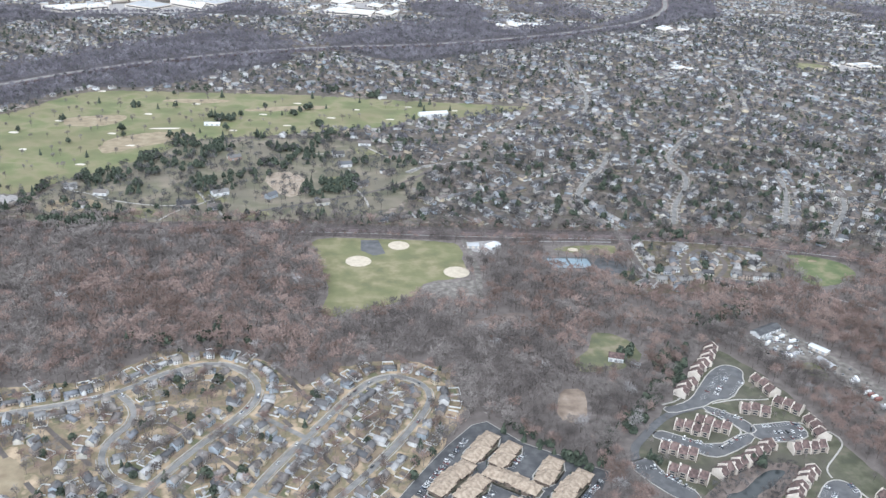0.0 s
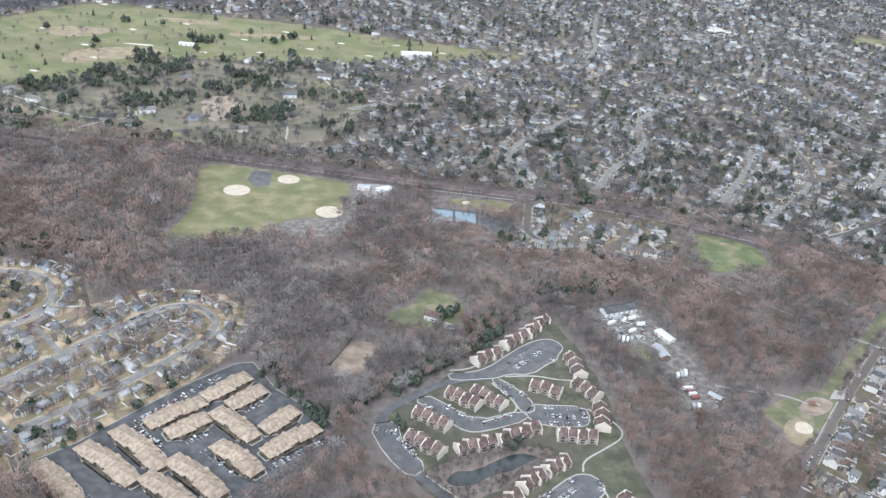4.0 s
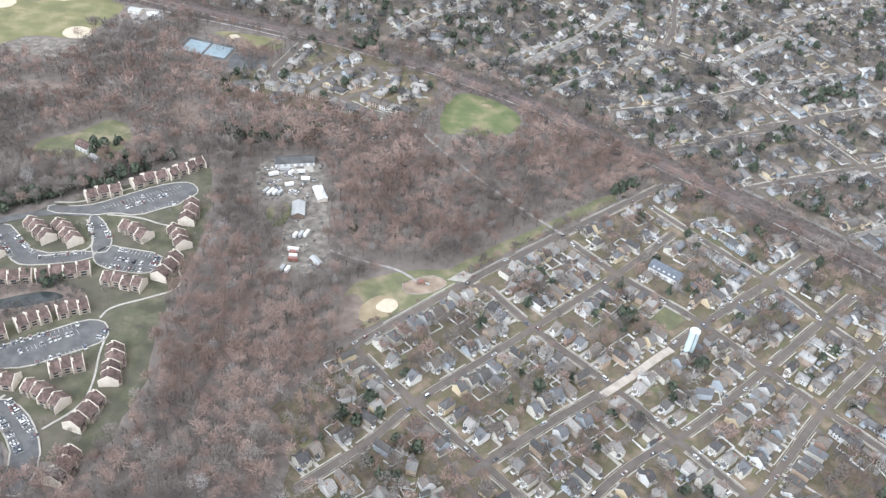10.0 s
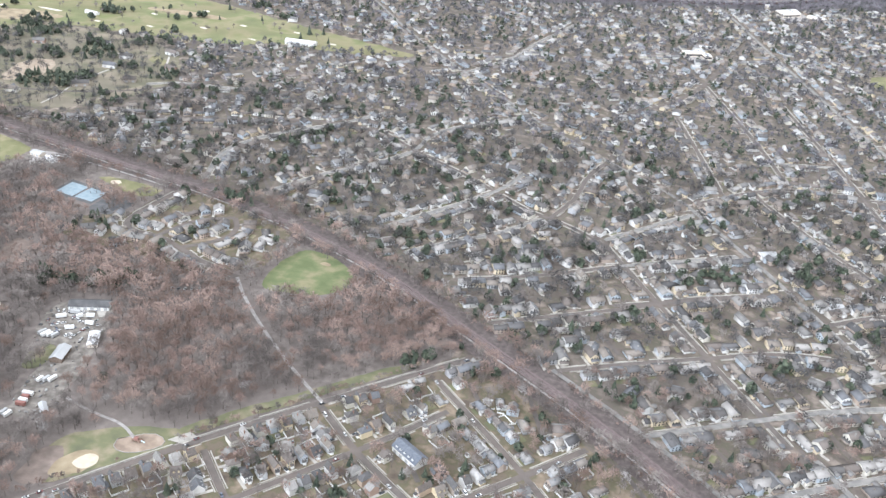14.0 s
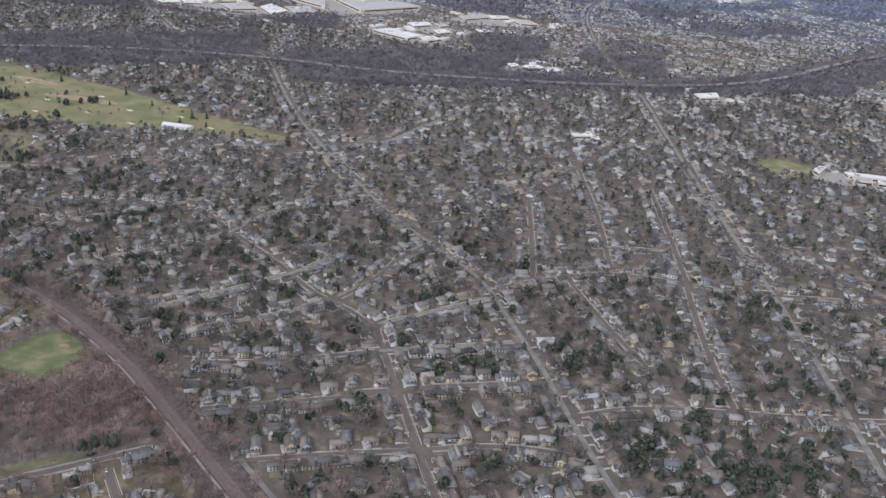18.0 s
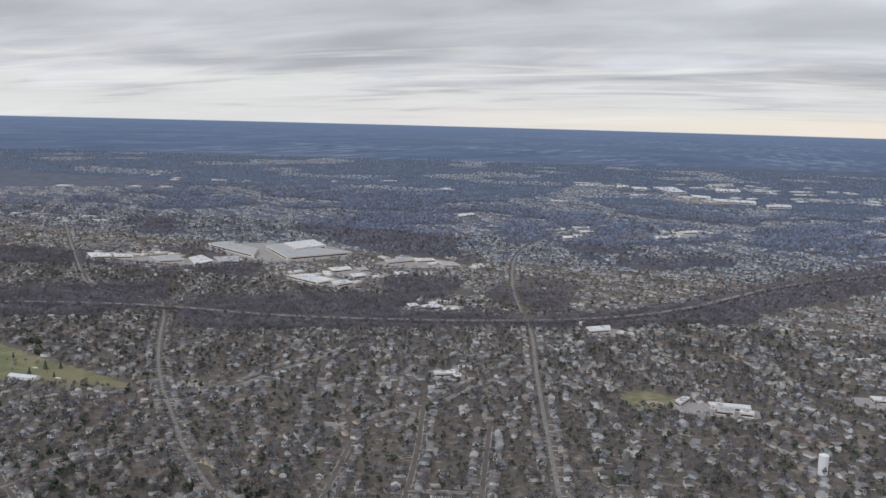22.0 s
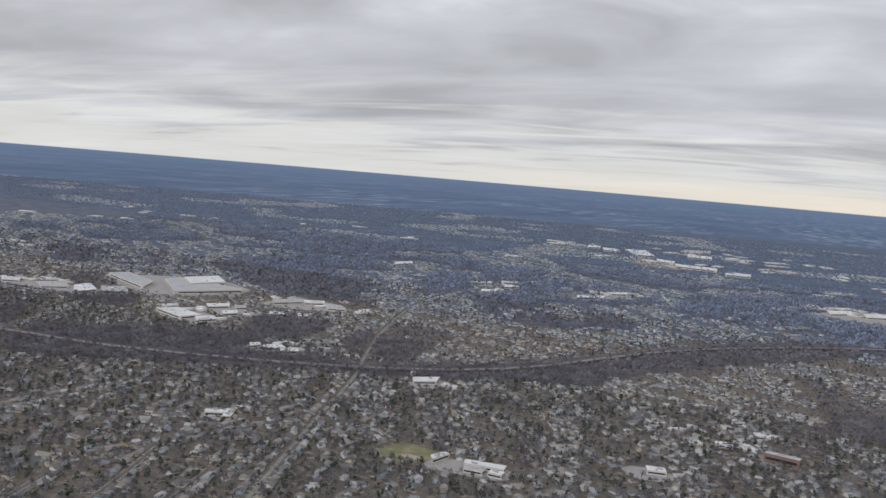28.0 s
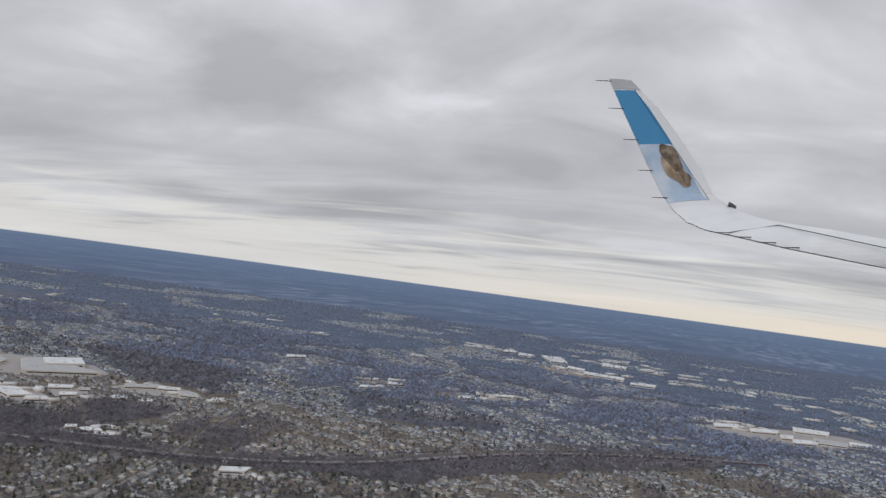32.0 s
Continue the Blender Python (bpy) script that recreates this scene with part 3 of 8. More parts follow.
def ribbon(pts, width, z, shape=None, off=0.0, height=0.0):
    """A strip along a line, off metres to its left; with height it is a raised kerb or bed."""
    p = np.array(pts, float)
    d = np.gradient(p, axis=0)
    d /= np.hypot(*d.T)[:, None]
    nrm = np.stack([-d[:, 1], d[:, 0]], 1)
    a, b = p + nrm * (off + width / 2), p + nrm * (off - width / 2)
    s = shape or Shape()
    n = len(p)
    v = [(x, y, z) for x, y in a] + [(x, y, z) for x, y in b]
    f = [(k, n + k, n + k + 1, k + 1) for k in range(n - 1)]
    if height:
        v += [(x, y, z - height) for x, y in a] + [(x, y, z - height) for x, y in b]
        f += [(k + 1, 2 * n + k + 1, 2 * n + k, k) for k in range(n - 1)] + [(n + k, 3 * n + k, 3 * n + k + 1, n + k + 1) for k in range(n - 1)]
    return s.add(v, f)


# ---- plan: what covers the land, on a grid of 4 m ----
GX, GY, CELL = -2300, 250, 4.0
GRID = np.zeros((1300, 1300), np.int8)  # 0 houses and gardens, 1 woods, 2 open, 3 taken by roads, lots and buildings
CX, CY = np.meshgrid(GX + CELL * (np.arange(1300) + 0.5), GY + CELL * (np.arange(1300) + 0.5), indexing="ij")


def inside(pts, x, y):
    res = np.zeros(np.shape(x), bool)
    p = np.array(pts, float)
    for (x0, y0), (x1, y1) in zip(p, np.roll(p, -1, 0)):
        if y0 != y1:
            res ^= ((y0 > y) != (y1 > y)) & (x < (x1 - x0) * (y - y0) / (y1 - y0) + x0)
    return res


def mark(pts, value):
    p = np.array(pts, float)
    i0, j0 = ((p.min(0) - (GX, GY)) / CELL).astype(int).clip(0, 1299)
    i1, j1 = ((p.max(0) - (GX, GY)) / CELL).astype(int).clip(0, 1299) + 1
    s = (slice(i0, i1), slice(j0, j1))
    GRID[s][inside(pts, CX[s], CY[s])] = value


def mark_line(pts, half, value=3):
    q, _ = line_points(pts, 2.5)
    r = int(math.ceil(half / CELL))
    for x, y in q:
        i, j = int((x - GX) / CELL), int((y - GY) / CELL)
        if r <= i < 1300 - r and r <= j < 1300 - r:
            for a in range(-r, r + 1):
                for b in range(-r, r + 1):
                    if math.hypot(a, b) * CELL <= half + 1:
                        GRID[i + a, j + b] = value


def cover(x, y):
    i = ((np.asarray(x) - GX) / CELL).astype(int).clip(0, 1299)
    j = ((np.asarray(y) - GY) / CELL).astype(int).clip(0, 1299)
    return GRID[i, j]


SEEN = [(-680, 470), (-950, 1500), (-1150, 2200), (-2000, 3050), (-5600, 5900), (-6800, 7600), (-4500, 9900), (1500, 10400), (5600, 9600), (4800, 6600), (3300, 4200), (2500, 2600), (1750, 1300), (1050, 760), (660, 480), (560, 340), (250, 300), (-60, 300), (-340, 400)]

# the line of the railway, seen from south-east to north-west
RAIL = [(1150, 250), (950, 420), (820, 520), (699, 612), (639, 655), (600, 688), (537, 734), (488, 766), (396, 826), (332, 868), (265, 900), (205, 928), (79, 965), (-36, 986), (-180, 1013), (-320, 1044), (-506, 1076), (-706, 1107), (-1200, 1190)]
WOODS_SW = [(-1300, 1195), (-706, 1098), (-506, 1067), (-320, 1035), (-180, 1005), (-36, 977), (79, 956), (205, 919), (332, 859), (430, 795), (412, 746), (341, 667), (269, 587), (198, 499), (186, 474), (162, 434), (178, 414), (184, 392), (190, 330), (-340, 300), (-900, 380)]
NBHD = [(-700, 690), (-636, 732), (-565, 728), (-495, 776), (-407, 742), (-375, 690), (-341, 717), (-287, 722), (-241, 700), (-242, 633), (-258, 604), (-285, 570), (-328, 515), (-372, 470), (-460, 440), (-700, 480)]
POCKET = [(39, 927), (70, 958), (149, 938), (205, 915), (207, 838), (151, 800), (87, 811), (42, 812), (-4, 815), (-11, 859), (31, 881)]
GOLF = [(-930, 1560), (-799, 1600), (-754, 1650), (-684, 1765), (-499, 1735), (-260, 1698), (-152, 1657), (74, 1602), (149, 1578), (13, 1528), (-60, 1528), (-118, 1518), (-147, 1480), (-246, 1463), (-359, 1447), (-432, 1439), (-493, 1435), (-525, 1375), (-592, 1304), (-656, 1268), (-684, 1215), (-760, 1225), (-860, 1260)]
FIELD = [(-340, 1002), (-326, 1020), (-270, 1010), (-168, 985), (-158, 971), (-168, 920), (-171, 889), (-192, 882), (-222, 881), (-236, 857), (-249, 842), (-330, 812), (-343, 822), (-345, 836), (-330, 876), (-333, 929), (-338, 979)]
GREENFIELD = [(226, 893), (265, 886), (298, 856), (292, 816), (224, 796), (215, 829)]
FARM = [(-118, 693), (-92, 713), (-82, 742), (-55, 737), (-43, 704), (-57, 672), (-96, 669), (-122, 673)]
CLEARING = [(-162, 597), (-165, 612), (-150, 647), (-127, 645), (-130, 622), (-143, 595)]
ESTATE = [(-690, 1140), (-670, 1112), (-420, 1085), (-230, 1080), (-150, 1200), (-150, 1300), (-230, 1420), (-420, 1435), (-500, 1430), (-590, 1300), (-660, 1262)]
PLAY = [(180, 562), (205, 580), (240, 597), (262, 600), (262, 584), (248, 566), (232, 548), (214, 528), (195, 513), (184, 530)]
YARD = [(68, 705), (92, 722), (123, 733), (140, 665), (151, 611), (165, 578), (150, 566), (129, 572), (116, 625), (117, 658), (89, 651)]
LOT_WEST = [(-359, 487), (-338, 505), (-296, 554), (-270, 582), (-242, 607), (-228, 610), (-206, 575), (-150, 527), (-165, 507), (-190, 474), (-225, 435), (-300, 428), (-345, 455)]
BALLFIELD = [(885, 1850), (900, 1915), (945, 1920), (985, 1895), (972, 1832), (912, 1822)]
FAR_WOODS = [[(-1100, 1700), (-802, 2014), (-407, 2383), (-253, 2184), (-292, 1966), (-420, 1900), (-560, 1775), (-690, 1790), (-830, 1640)], [(-221, 2208), (61, 2422), (146, 2284), (381, 2342), (589, 2384), (603, 2290), (365, 2165), (96, 2012), (-65, 1962)], [(104, 2747), (239, 2802), (341, 2547), (276, 2457), (170, 2505)]]
FAR_WOODS += [[(589, 2384), (886, 2661), (1025, 2965), (1309, 3370), (1500, 3560), (1480, 3300), (1269, 2971), (1021, 2646), (832, 2400), (605, 2285)], [(-1150, 2350), (-800, 2500), (-500, 2560), (-230, 2520), (-300, 2700), (-800, 2740), (-1250, 2600)]]
FAR_WOODS += [[(411, 3750), (487, 3895), (596, 3830), (895, 4097), (955, 4365), (1002, 4160), (780, 3850), (510, 3640)], [(17, 4086), (157, 4203), (327, 3816), (237, 3550)], [(-666, 3642), (-693, 4031), (-398, 3897), (-40, 3672), (95, 3313), (-83, 3116), (-275, 3224)], [(-1115, 4649), (-929, 4938), (-576, 4363), (-470, 4662), (-798, 5600), (-1284, 5400), (-1325, 5000)]]
FAR_WOODS += [[(108, 2604), (137, 2709), (261, 2815), (320, 2764), (328, 2601), (232, 2533)], [(881, 2546), (981, 2744), (1089, 3041), (1228, 3322), (1701, 3893), (1657, 3465), (1244, 2939), (1124, 2700), (1067, 2527), (919, 2493)], [(1029, 4054), (1239, 4755), (1906, 5400), (1835, 5206), (1399, 4200), (1101, 3937)], [(-124, 2175), (-54, 2380), (102, 2419), (231, 2477), (494, 2375), (389, 2242), (133, 2124), (35, 2008)]]
mark(WOODS_SW, 1)
for w in FAR_WOODS:
    mark(w, 1)
# broken woods towards the horizon
far_noise = np.zeros_like(CX)
for k, (sx, sy, ph) in enumerate([(0.0061, 0.0043, 0.3), (-0.0037, 0.0079, 1.7), (0.0113, -0.0052, 2.9), (0.0024, 0.0131, 4.1), (0.017, 0.009, 5.2)]):
    far_noise += np.sin(CX * sx + CY * sy + ph + 1.3 * np.sin(CY * 0.004 + k)) / (1 + 0.3 * k)
GRID[(CY > 3900) & (far_noise > 0.05)] = 1
GRID[(CY > 2450) & (CY <= 3900) & (far_noise > 1.15)] = 1
mark(NBHD, 0)
mark(POCKET, 0)
for open_land in (ESTATE, GOLF, FIELD, GREENFIELD, FARM, CLEARING, PLAY, BALLFIELD):
    mark(open_land, 2)
for p, dy in ((FIELD, 12), (GREENFIELD, 12), (FARM, 9), (CLEARING, 7), (PLAY, 9), (YARD, 9)):
    mark([(x, y - dy) for x, y in p], 2)
for taken in (YARD, LOT_WEST):
    mark(taken, 3)
mark_line(RAIL, 19, 1)
mark_line(RAIL, 8, 3)
mark_line([(x - 2, y - 4) for x, y in RAIL], 7, 3)

# ---- ground ----
S = Shape()
S.add([(-24000, -14000, 0), (26000, -14000, 0), (26000, 32000, 0), (-24000, 32000, 0)], [(0, 1, 2, 3)])
tagged(new("ground", S.mesh("ground", "lawn")), "brown and olive winter ground of gardens and verges", "ground", kind="structure")
area("ground_woods", WOODS_SW, 0.05, "litter", "brown leaf litter under the bare woods", rough=4)
# distance haze is painted: bluer ground colours further out
area("ground_country", [(-9000, 9000), (-3200, 3500), (-1200, 3100), (200, 3150), (900, 3300), (1700, 3500), (3200, 3700), (6000, 5600), (9000, 14000), (-9000, 14000)], 0.04, "country", "far winter country of gardens and woods with painted blue haze", "ground", 1, 0)
area("ground_far_country", [(-9500, 9000), (-5200, 5600), (-2600, 5250), (0, 5300), (2600, 5200), (6000, 6000), (9000, 14000), (-9500, 14000)], 0.3, "far_country", "woods and fields towards the horizon in painted haze blue", "ground", 1, 0)
# wood floors past y = 3000 take the haze-tinted country colour
for k, w in enumerate(FAR_WOODS):
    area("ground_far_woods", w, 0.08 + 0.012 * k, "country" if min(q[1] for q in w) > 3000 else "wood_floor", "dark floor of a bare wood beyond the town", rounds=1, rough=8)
rail_verge = ribbon(smooth(RAIL, 2, False), 40, 0.10)
tagged(new("ground_rail_verge", rail_verge.mesh("verge", "verge")), "brown scrub verge along the railway", "verge", kind="structure")
area("ground_town", [(190, 500), (412, 755), (470, 745), (600, 660), (700, 580), (620, 300), (192, 300), (184, 392), (162, 434)], 0.045, "town_lawn", "brown and olive lawns of a street grid", rough=3)
area("ground_neighbourhood", NBHD, 0.12, "tan_lawn", "tan and olive lawns of a housing estate in the woods", rough=5)
area("ground_pocket", POCKET, 0.12, "town_lawn", "dull lawns of a small group of houses by the railway", rough=5)
area("golf_course", GOLF, 0.15, "fairway", "green and straw-coloured turf of a golf course in winter", "golf course", 2, 6)
area("estate_ground", ESTATE, 0.11, "wide_lawn", "wide dull green lawns round large houses", "lawn", 1, 6)
area("sports_field", FIELD, 0.16, "grass", "yellow-green grass of a large sports field", "sports field", 1, 2)
area("meadow", GREENFIELD, 0.16, "meadow", "bright green grass of a field beside the railway", "field", 2, 3)
area("meadow_dirt", [(253, 866), (258, 873), (266, 871), (265, 865)], 0.20, "tan", "worn sandy patch on a green field", "soil", 2, 2)
area("farm_clearing", FARM, 0.14, "green", "pale green lawn in a clearing of the woods", "lawn", 2, 4)
area("dry_clearing", CLEARING, 0.14, "red_soil", "reddish bare soil in a clearing of the woods", "clearing", 1, 3)
tagged(new("hedge", ribbon([(-166, 610), (-158, 628), (-149, 650)], 1.4, 2.2, None, 0, 2.2).mesh("hedge", "bark")), "dark clipped hedge beside a clearing", "hedge", kind="stuff")
area("park_lawn", PLAY, 0.14, "green", "patchy green lawn beside a playground", "lawn", 2, 3)
area("park_sand", [(196, 538), (204, 555), (219, 559), (225, 547), (214, 530), (202, 526)], 0.22, "tan", "trodden sandy ground on the lawn", "soil", 2, 4)
area("park_dirt", [(205, 541), (212, 554), (221, 555), (225, 545), (216, 537)], 0.5, "skin", "heap of pale sandy soil on the lawn", "soil", 2, 2, depth=0.4)
area("park_bare", [(176, 545), (186, 556), (200, 545), (206, 528), (196, 512), (182, 512)], 0.20, "scrub", "bare brown soil beside the road", "soil", 2, 4)
area("road_verge", [(262, 590), (300, 634), (345, 684), (400, 742), (394, 750), (336, 690), (290, 640), (253, 598)], 0.13, "green", "yellow-green grass verge between the road and the woods", "verge", 1, 3)
mark([(262, 590), (300, 634), (345, 684), (400, 742), (394, 750), (336, 690), (290, 640), (253, 598)], 2)
area("yard_grass", [(106, 658), (116, 650), (119, 630), (112, 618), (102, 622), (97, 642)], 0.24, "green", "patch of grass beside a barn", "lawn", 2, 3)
area("ball_field", BALLFIELD, 0.16, "grass", "green grass of a school ball field", "sports field", 1, 2)
area("ball_field_dirt", [(925, 1856), (940, 1872), (962, 1866), (960, 1846), (940, 1840)], 0.22, "dirt", "orange dirt infield", "infield", 2)
area("scrub_clearing", [(-41, 785), (-20, 798), (4, 775), (8, 739), (-12, 735), (-26, 750)], 0.14, "scrub", "reddish bare scrub in the woods", "clearing", 2, 6)
area("scrub_strip", [(-217, 770), (-177, 793), (-136, 794), (-136, 780), (-189, 768)], 0.14, "scrub", "strip of russet scrub between the woods", "clearing", 2, 4)
mark([(-217, 762), (-177, 793), (-136, 794), (-136, 772), (-189, 758)], 2)
area("depot_yard", [(-159, 978), (-120, 984), (-106, 977), (-112, 956), (-130, 938), (-146, 950)], 0.22, "gravel", "grey gravel yard of a small depot by the railway", "yard", 1, 2)
mark([(-159, 978), (-120, 984), (-106, 977), (-112, 956), (-130, 930), (-146, 942)], 2)
for p in ([(-623, 1437), (-571, 1483), (-481, 1479), (-478, 1457), (-558, 1406), (-617, 1370)], [(-704, 1566), (-655, 1592), (-588, 1585), (-606, 1528), (-675, 1518)], [(-420, 1600), (-330, 1625), (-240, 1620), (-250, 1600), (-340, 1590)], [(-560, 1680), (-480, 1690), (-400, 1665), (-470, 1650)]):
    area("golf_rough", p, 0.19, "tan", "straw-coloured rough between fairways", "turf", 2, 6)
area("estate_dirt", [(-387, 1257), (-337, 1272), (-313, 1182), (-362, 1155)], 0.16, "dirt", "reddish bare soil of a cleared building plot", "building plot", 1, 3)
mark([(-387, 1257), (-337, 1272), (-313, 1182), (-362, 1155)], 2)
area("dry_field", [(-666, 1139), (-660, 1194), (-595, 1185), (-588, 1142)], 0.16, "tan", "dry straw-coloured field beside a golf course", "field", 2, 3)
mark([(-666, 1139), (-660, 1194), (-595, 1185), (-588, 1142)], 2)
area("dry_lot", [(-650, 640), (-598, 625), (-588, 586), (-620, 565), (-660, 570)], 0.17, "tan", "straw-coloured open plot at the edge of the estate", "field", 2, 3)
mark([(-650, 640), (-598, 625), (-588, 586), (-620, 565), (-660, 570)], 2)
area("golf_pond", [(-735, 1216), (-705, 1216), (-698, 1192), (-715, 1178), (-740, 1182)], 0.22, "gravel", "drained grey pond beside the golf course", "pond", 2, 2)
mark([(-735, 1216), (-705, 1216), (-698, 1192), (-715, 1178), (-740, 1182)], 2)
for q in ((-530, 1501, 30, 5), (-453, 1514, 9, 6), (-366, 1572, 8, 5), (-652, 1752, 9, 6), (-577, 1414, 8, 5), (-731, 1410, 7, 6), (-199, 1589, 8, 5), (-148, 1522, 9, 4), (-610, 1480, 8, 6), (-300, 1640, 9, 5), (-480, 1650, 8, 5), (-700, 1560, 9, 6), (-560, 1590, 8, 6), (-100, 1600, 8, 4), (-20, 1568, 9, 4), (-420, 1480, 8, 5), (-640, 1330, 9, 5), (-330, 1500, 8, 4), (-250, 1540, 9, 5), (-760, 1500, 9, 7)):
    x, y, a, b = q
    area("golf_bunker", [(x - a, y), (x - a * 0.3, y + b), (x + a, y + b * 0.4), (x + a * 0.7, y - b), (x - a * 0.2, y - b * 0.5)], 0.22, "sand", "pale sand bunker on the golf course", "bunker", 2)
for x, y, r in ((-289, 945, 15), (-234, 983, 13), (-182, 900, 15)):
    ring = [(x + r * math.cos(k * math.pi / 12), y + r * math.sin(k * math.pi / 12)) for k in range(24)]
    area("ball_infield", ring, 0.22, "skin", "round pale dirt infield of a baseball diamond", "infield")
area("gravel_heaps", [(-239, 848), (-222, 877), (-194, 877), (-171, 879), (-159, 871), (-170, 834), (-191, 838), (-221, 839)], 0.20, "yard", "ground strewn with grey rubble beside the sports field", "gravel", 1, 3)
area("field_parking", [(-282, 975), (-277, 1006), (-256, 1002), (-254, 962), (-269, 958)], 0.22, "lot", "grey asphalt parking beside the diamonds", "parking")
area("tennis_court", [(-66, 922), (-43, 918), (-45, 892), (-68, 896)], 0.22, "court", "pale blue hard tennis court", "tennis court")
area("tennis_court", [(-40, 918), (-17, 914), (-19, 889), (-42, 892)], 0.22, "court", "pale blue hard tennis court", "tennis court")
area("court_apron", [(-70, 928), (-14, 918), (-16, 884), (-72, 890)], 0.18, "lot", "grey asphalt round the tennis courts", "paving")
area("pocket_field", [(-62, 952), (33, 952), (30, 922), (-12, 924)], 0.18, "grass", "patchy grass ball field by the railway", "field", 1, 2)
area("ball_infield", [(-33, 942), (-25, 949), (-16, 943), (-22, 934)], 0.24, "skin", "pale dirt infield", "infield", 2)
area("pocket_lot", [(-12, 914), (24, 914), (22, 872), (-15, 866)], 0.20, "lot", "dark asphalt parking lot", "parking", 1)
for p in ([(-70, 930), (-14, 918), (24, 914), (33, 950), (-62, 955), (-72, 888), (-15, 864), (22, 870)], [(-239, 842), (-222, 877), (-171, 879), (-159, 871), (-170, 824), (-221, 829)], [(-41, 785), (-20, 798), (4, 775), (8, 739), (-12, 735), (-26, 750)]):
    mark(p, 2)
area("pond_bank", [(-97, 478), (-72, 500), (-25, 517), (10, 511), (-4, 492), (-36, 468), (-70, 451)], 0.13, "scrub", "bare brown bank of a pond", "ground", 1, 3)
area("pond", [(-80, 474), (-70, 487), (-55, 486), (-40, 497), (-24, 506), (-6, 504), (-20, 492), (-42, 484), (-52, 474), (-68, 468)], 0.14, "pond", "dark still pond between the town houses", "pond", 2, 2)
area("town_house_lawn", [(-128, 548), (-60, 606), (-45, 622), (28, 700), (48, 660), (62, 590), (60, 510), (78, 440), (74, 370), (20, 362), (-52, 422), (-100, 470)], 0.10, "estate_lawn", "green lawns between rows of town houses", "lawn", 1, 4)
PAVED = [[(-720, 2960), (-660, 3080), (-400, 3240), (-130, 3060), (-280, 2800), (-430, 2800)], [(-60, 2930), (40, 3090), (140, 3100), (250, 2980), (170, 2930), (20, 2880)], [(-200, 2600), (-100, 2680), (90, 2590), (40, 2500), (-30, 2490)], [(280, 2400), (420, 2420), (450, 2370), (300, 2330)], [(735, 2320), (790, 2380), (830, 2310), (760, 2255)], [(540, 1865), (595, 1895), (625, 1850), (575, 1815)]]
PAVED += [[(1000, 1890), (1110, 1900), (1115, 1830), (1020, 1825), (975, 1830), (975, 1865)], [(1240, 2030), (1320, 2050), (1340, 1990), (1270, 1970)], [(1450, 2228), (1525, 2222), (1520, 2190), (1450, 2195)], [(660, 4030), (830, 4340), (860, 4240), (700, 3930)], [(1560, 4600), (2080, 5010), (2280, 4800), (1900, 4330), (1580, 4420)], [(-920, 2650), (-700, 2730), (-370, 2740), (-470, 2590), (-820, 2550)]]
PAVED += [[(-130, 2760), (-20, 2830), (60, 2690), (20, 2630), (-60, 2690)]]
for p in PAVED:
    mark(p, 3)
mark([(-138, 548), (-60, 612), (-50, 630), (28, 702), (48, 660), (64, 590), (62, 510), (78, 440), (74, 370), (20, 350), (-52, 412), (-120, 470)], 3)
WHITE_LOT = [(-120, 400), (-71, 419), (-53, 410), (-23, 378), (-26, 364), (-37, 350), (-110, 330), (-150, 360)]
area("white_lot", WHITE_LOT, 0.2, "gravel", "nearly white concrete yard with parked vehicles", "paving", 1)
mark(WHITE_LOT, 3)

PLOT = [(416, 560), (444, 588), (432, 601), (405, 578)]
area("vacant_plot", PLOT, 0.14, "green", "vacant grassy plot between streets and a water tank", "lawn", 1, 1.5)
mark(PLOT, 2)
mark([(408, 634), (428, 654), (446, 634), (428, 614)], 2)

# ---- roads ----
ROADS = []


def road(pts, width, label, walks=False, name="road", mat="asphalt", lines=False):
    p = smooth(pts, 2, False)
    z = 0.30 + 0.004 * len(ROADS)
    mark_line(p, width / 2 + (0.8 if p[:, 1].min() > 1250 else 2.5 if width > 7 else 2))
    ob = new(name, ribbon(p, width, z).mesh("road", mat))
    tagged(ob, label, "road", kind="structure")
    ROADS.append((p, width, ob, walks))
    if lines:
        part("centre_line", ribbon(p, 0.22, z + 0.02), "paint", ob, "worn line paint")
    return ob


def finish_roads():
    """Kerbs and footways, left open where streets cross."""
    dense = [line_points(p, 3.0)[0] for p, *_ in ROADS]
    for k, (p, width, ob, walks) in enumerate(ROADS):
        if not walks:
            continue
        q, u = line_points(p, 6.0)
        others = [(d, ROADS[j][1]) for j, d in enumerate(dense) if j != k and (d.min(0) < q.max(0) + 20).all() and (d.max(0) > q.min(0) - 20).all()]
        for s in (-1, 1):
            for nm, off, w, z in (("kerb", width / 2 + 0.15, 0.2, 0.66), ("footway", width / 2 + 1.6, 0.8, 0.62)):
                c = q + np.stack([-u[:, 1], u[:, 0]], 1) * s * off
                ok = RNG.random(len(q)) < (0.97 if nm == "kerb" else 0.86)
                for d, ow in others:
                    ok &= np.hypot(c[:, None, 0] - d[None, :, 0], c[:, None, 1] - d[None, :, 1]).min(1) > ow / 2 + 3.5
                sh, run = Shape(), []
                for i in range(len(q) + 1):
                    if i < len(q) and ok[i]:
                        run.append(c[i])
                    else:
                        if len(run) > 2:
                            ribbon(run, w, z, sh, 0, 0.6)
                        run = []
                if sh.v:
                    part(nm, sh, "concrete", ob)


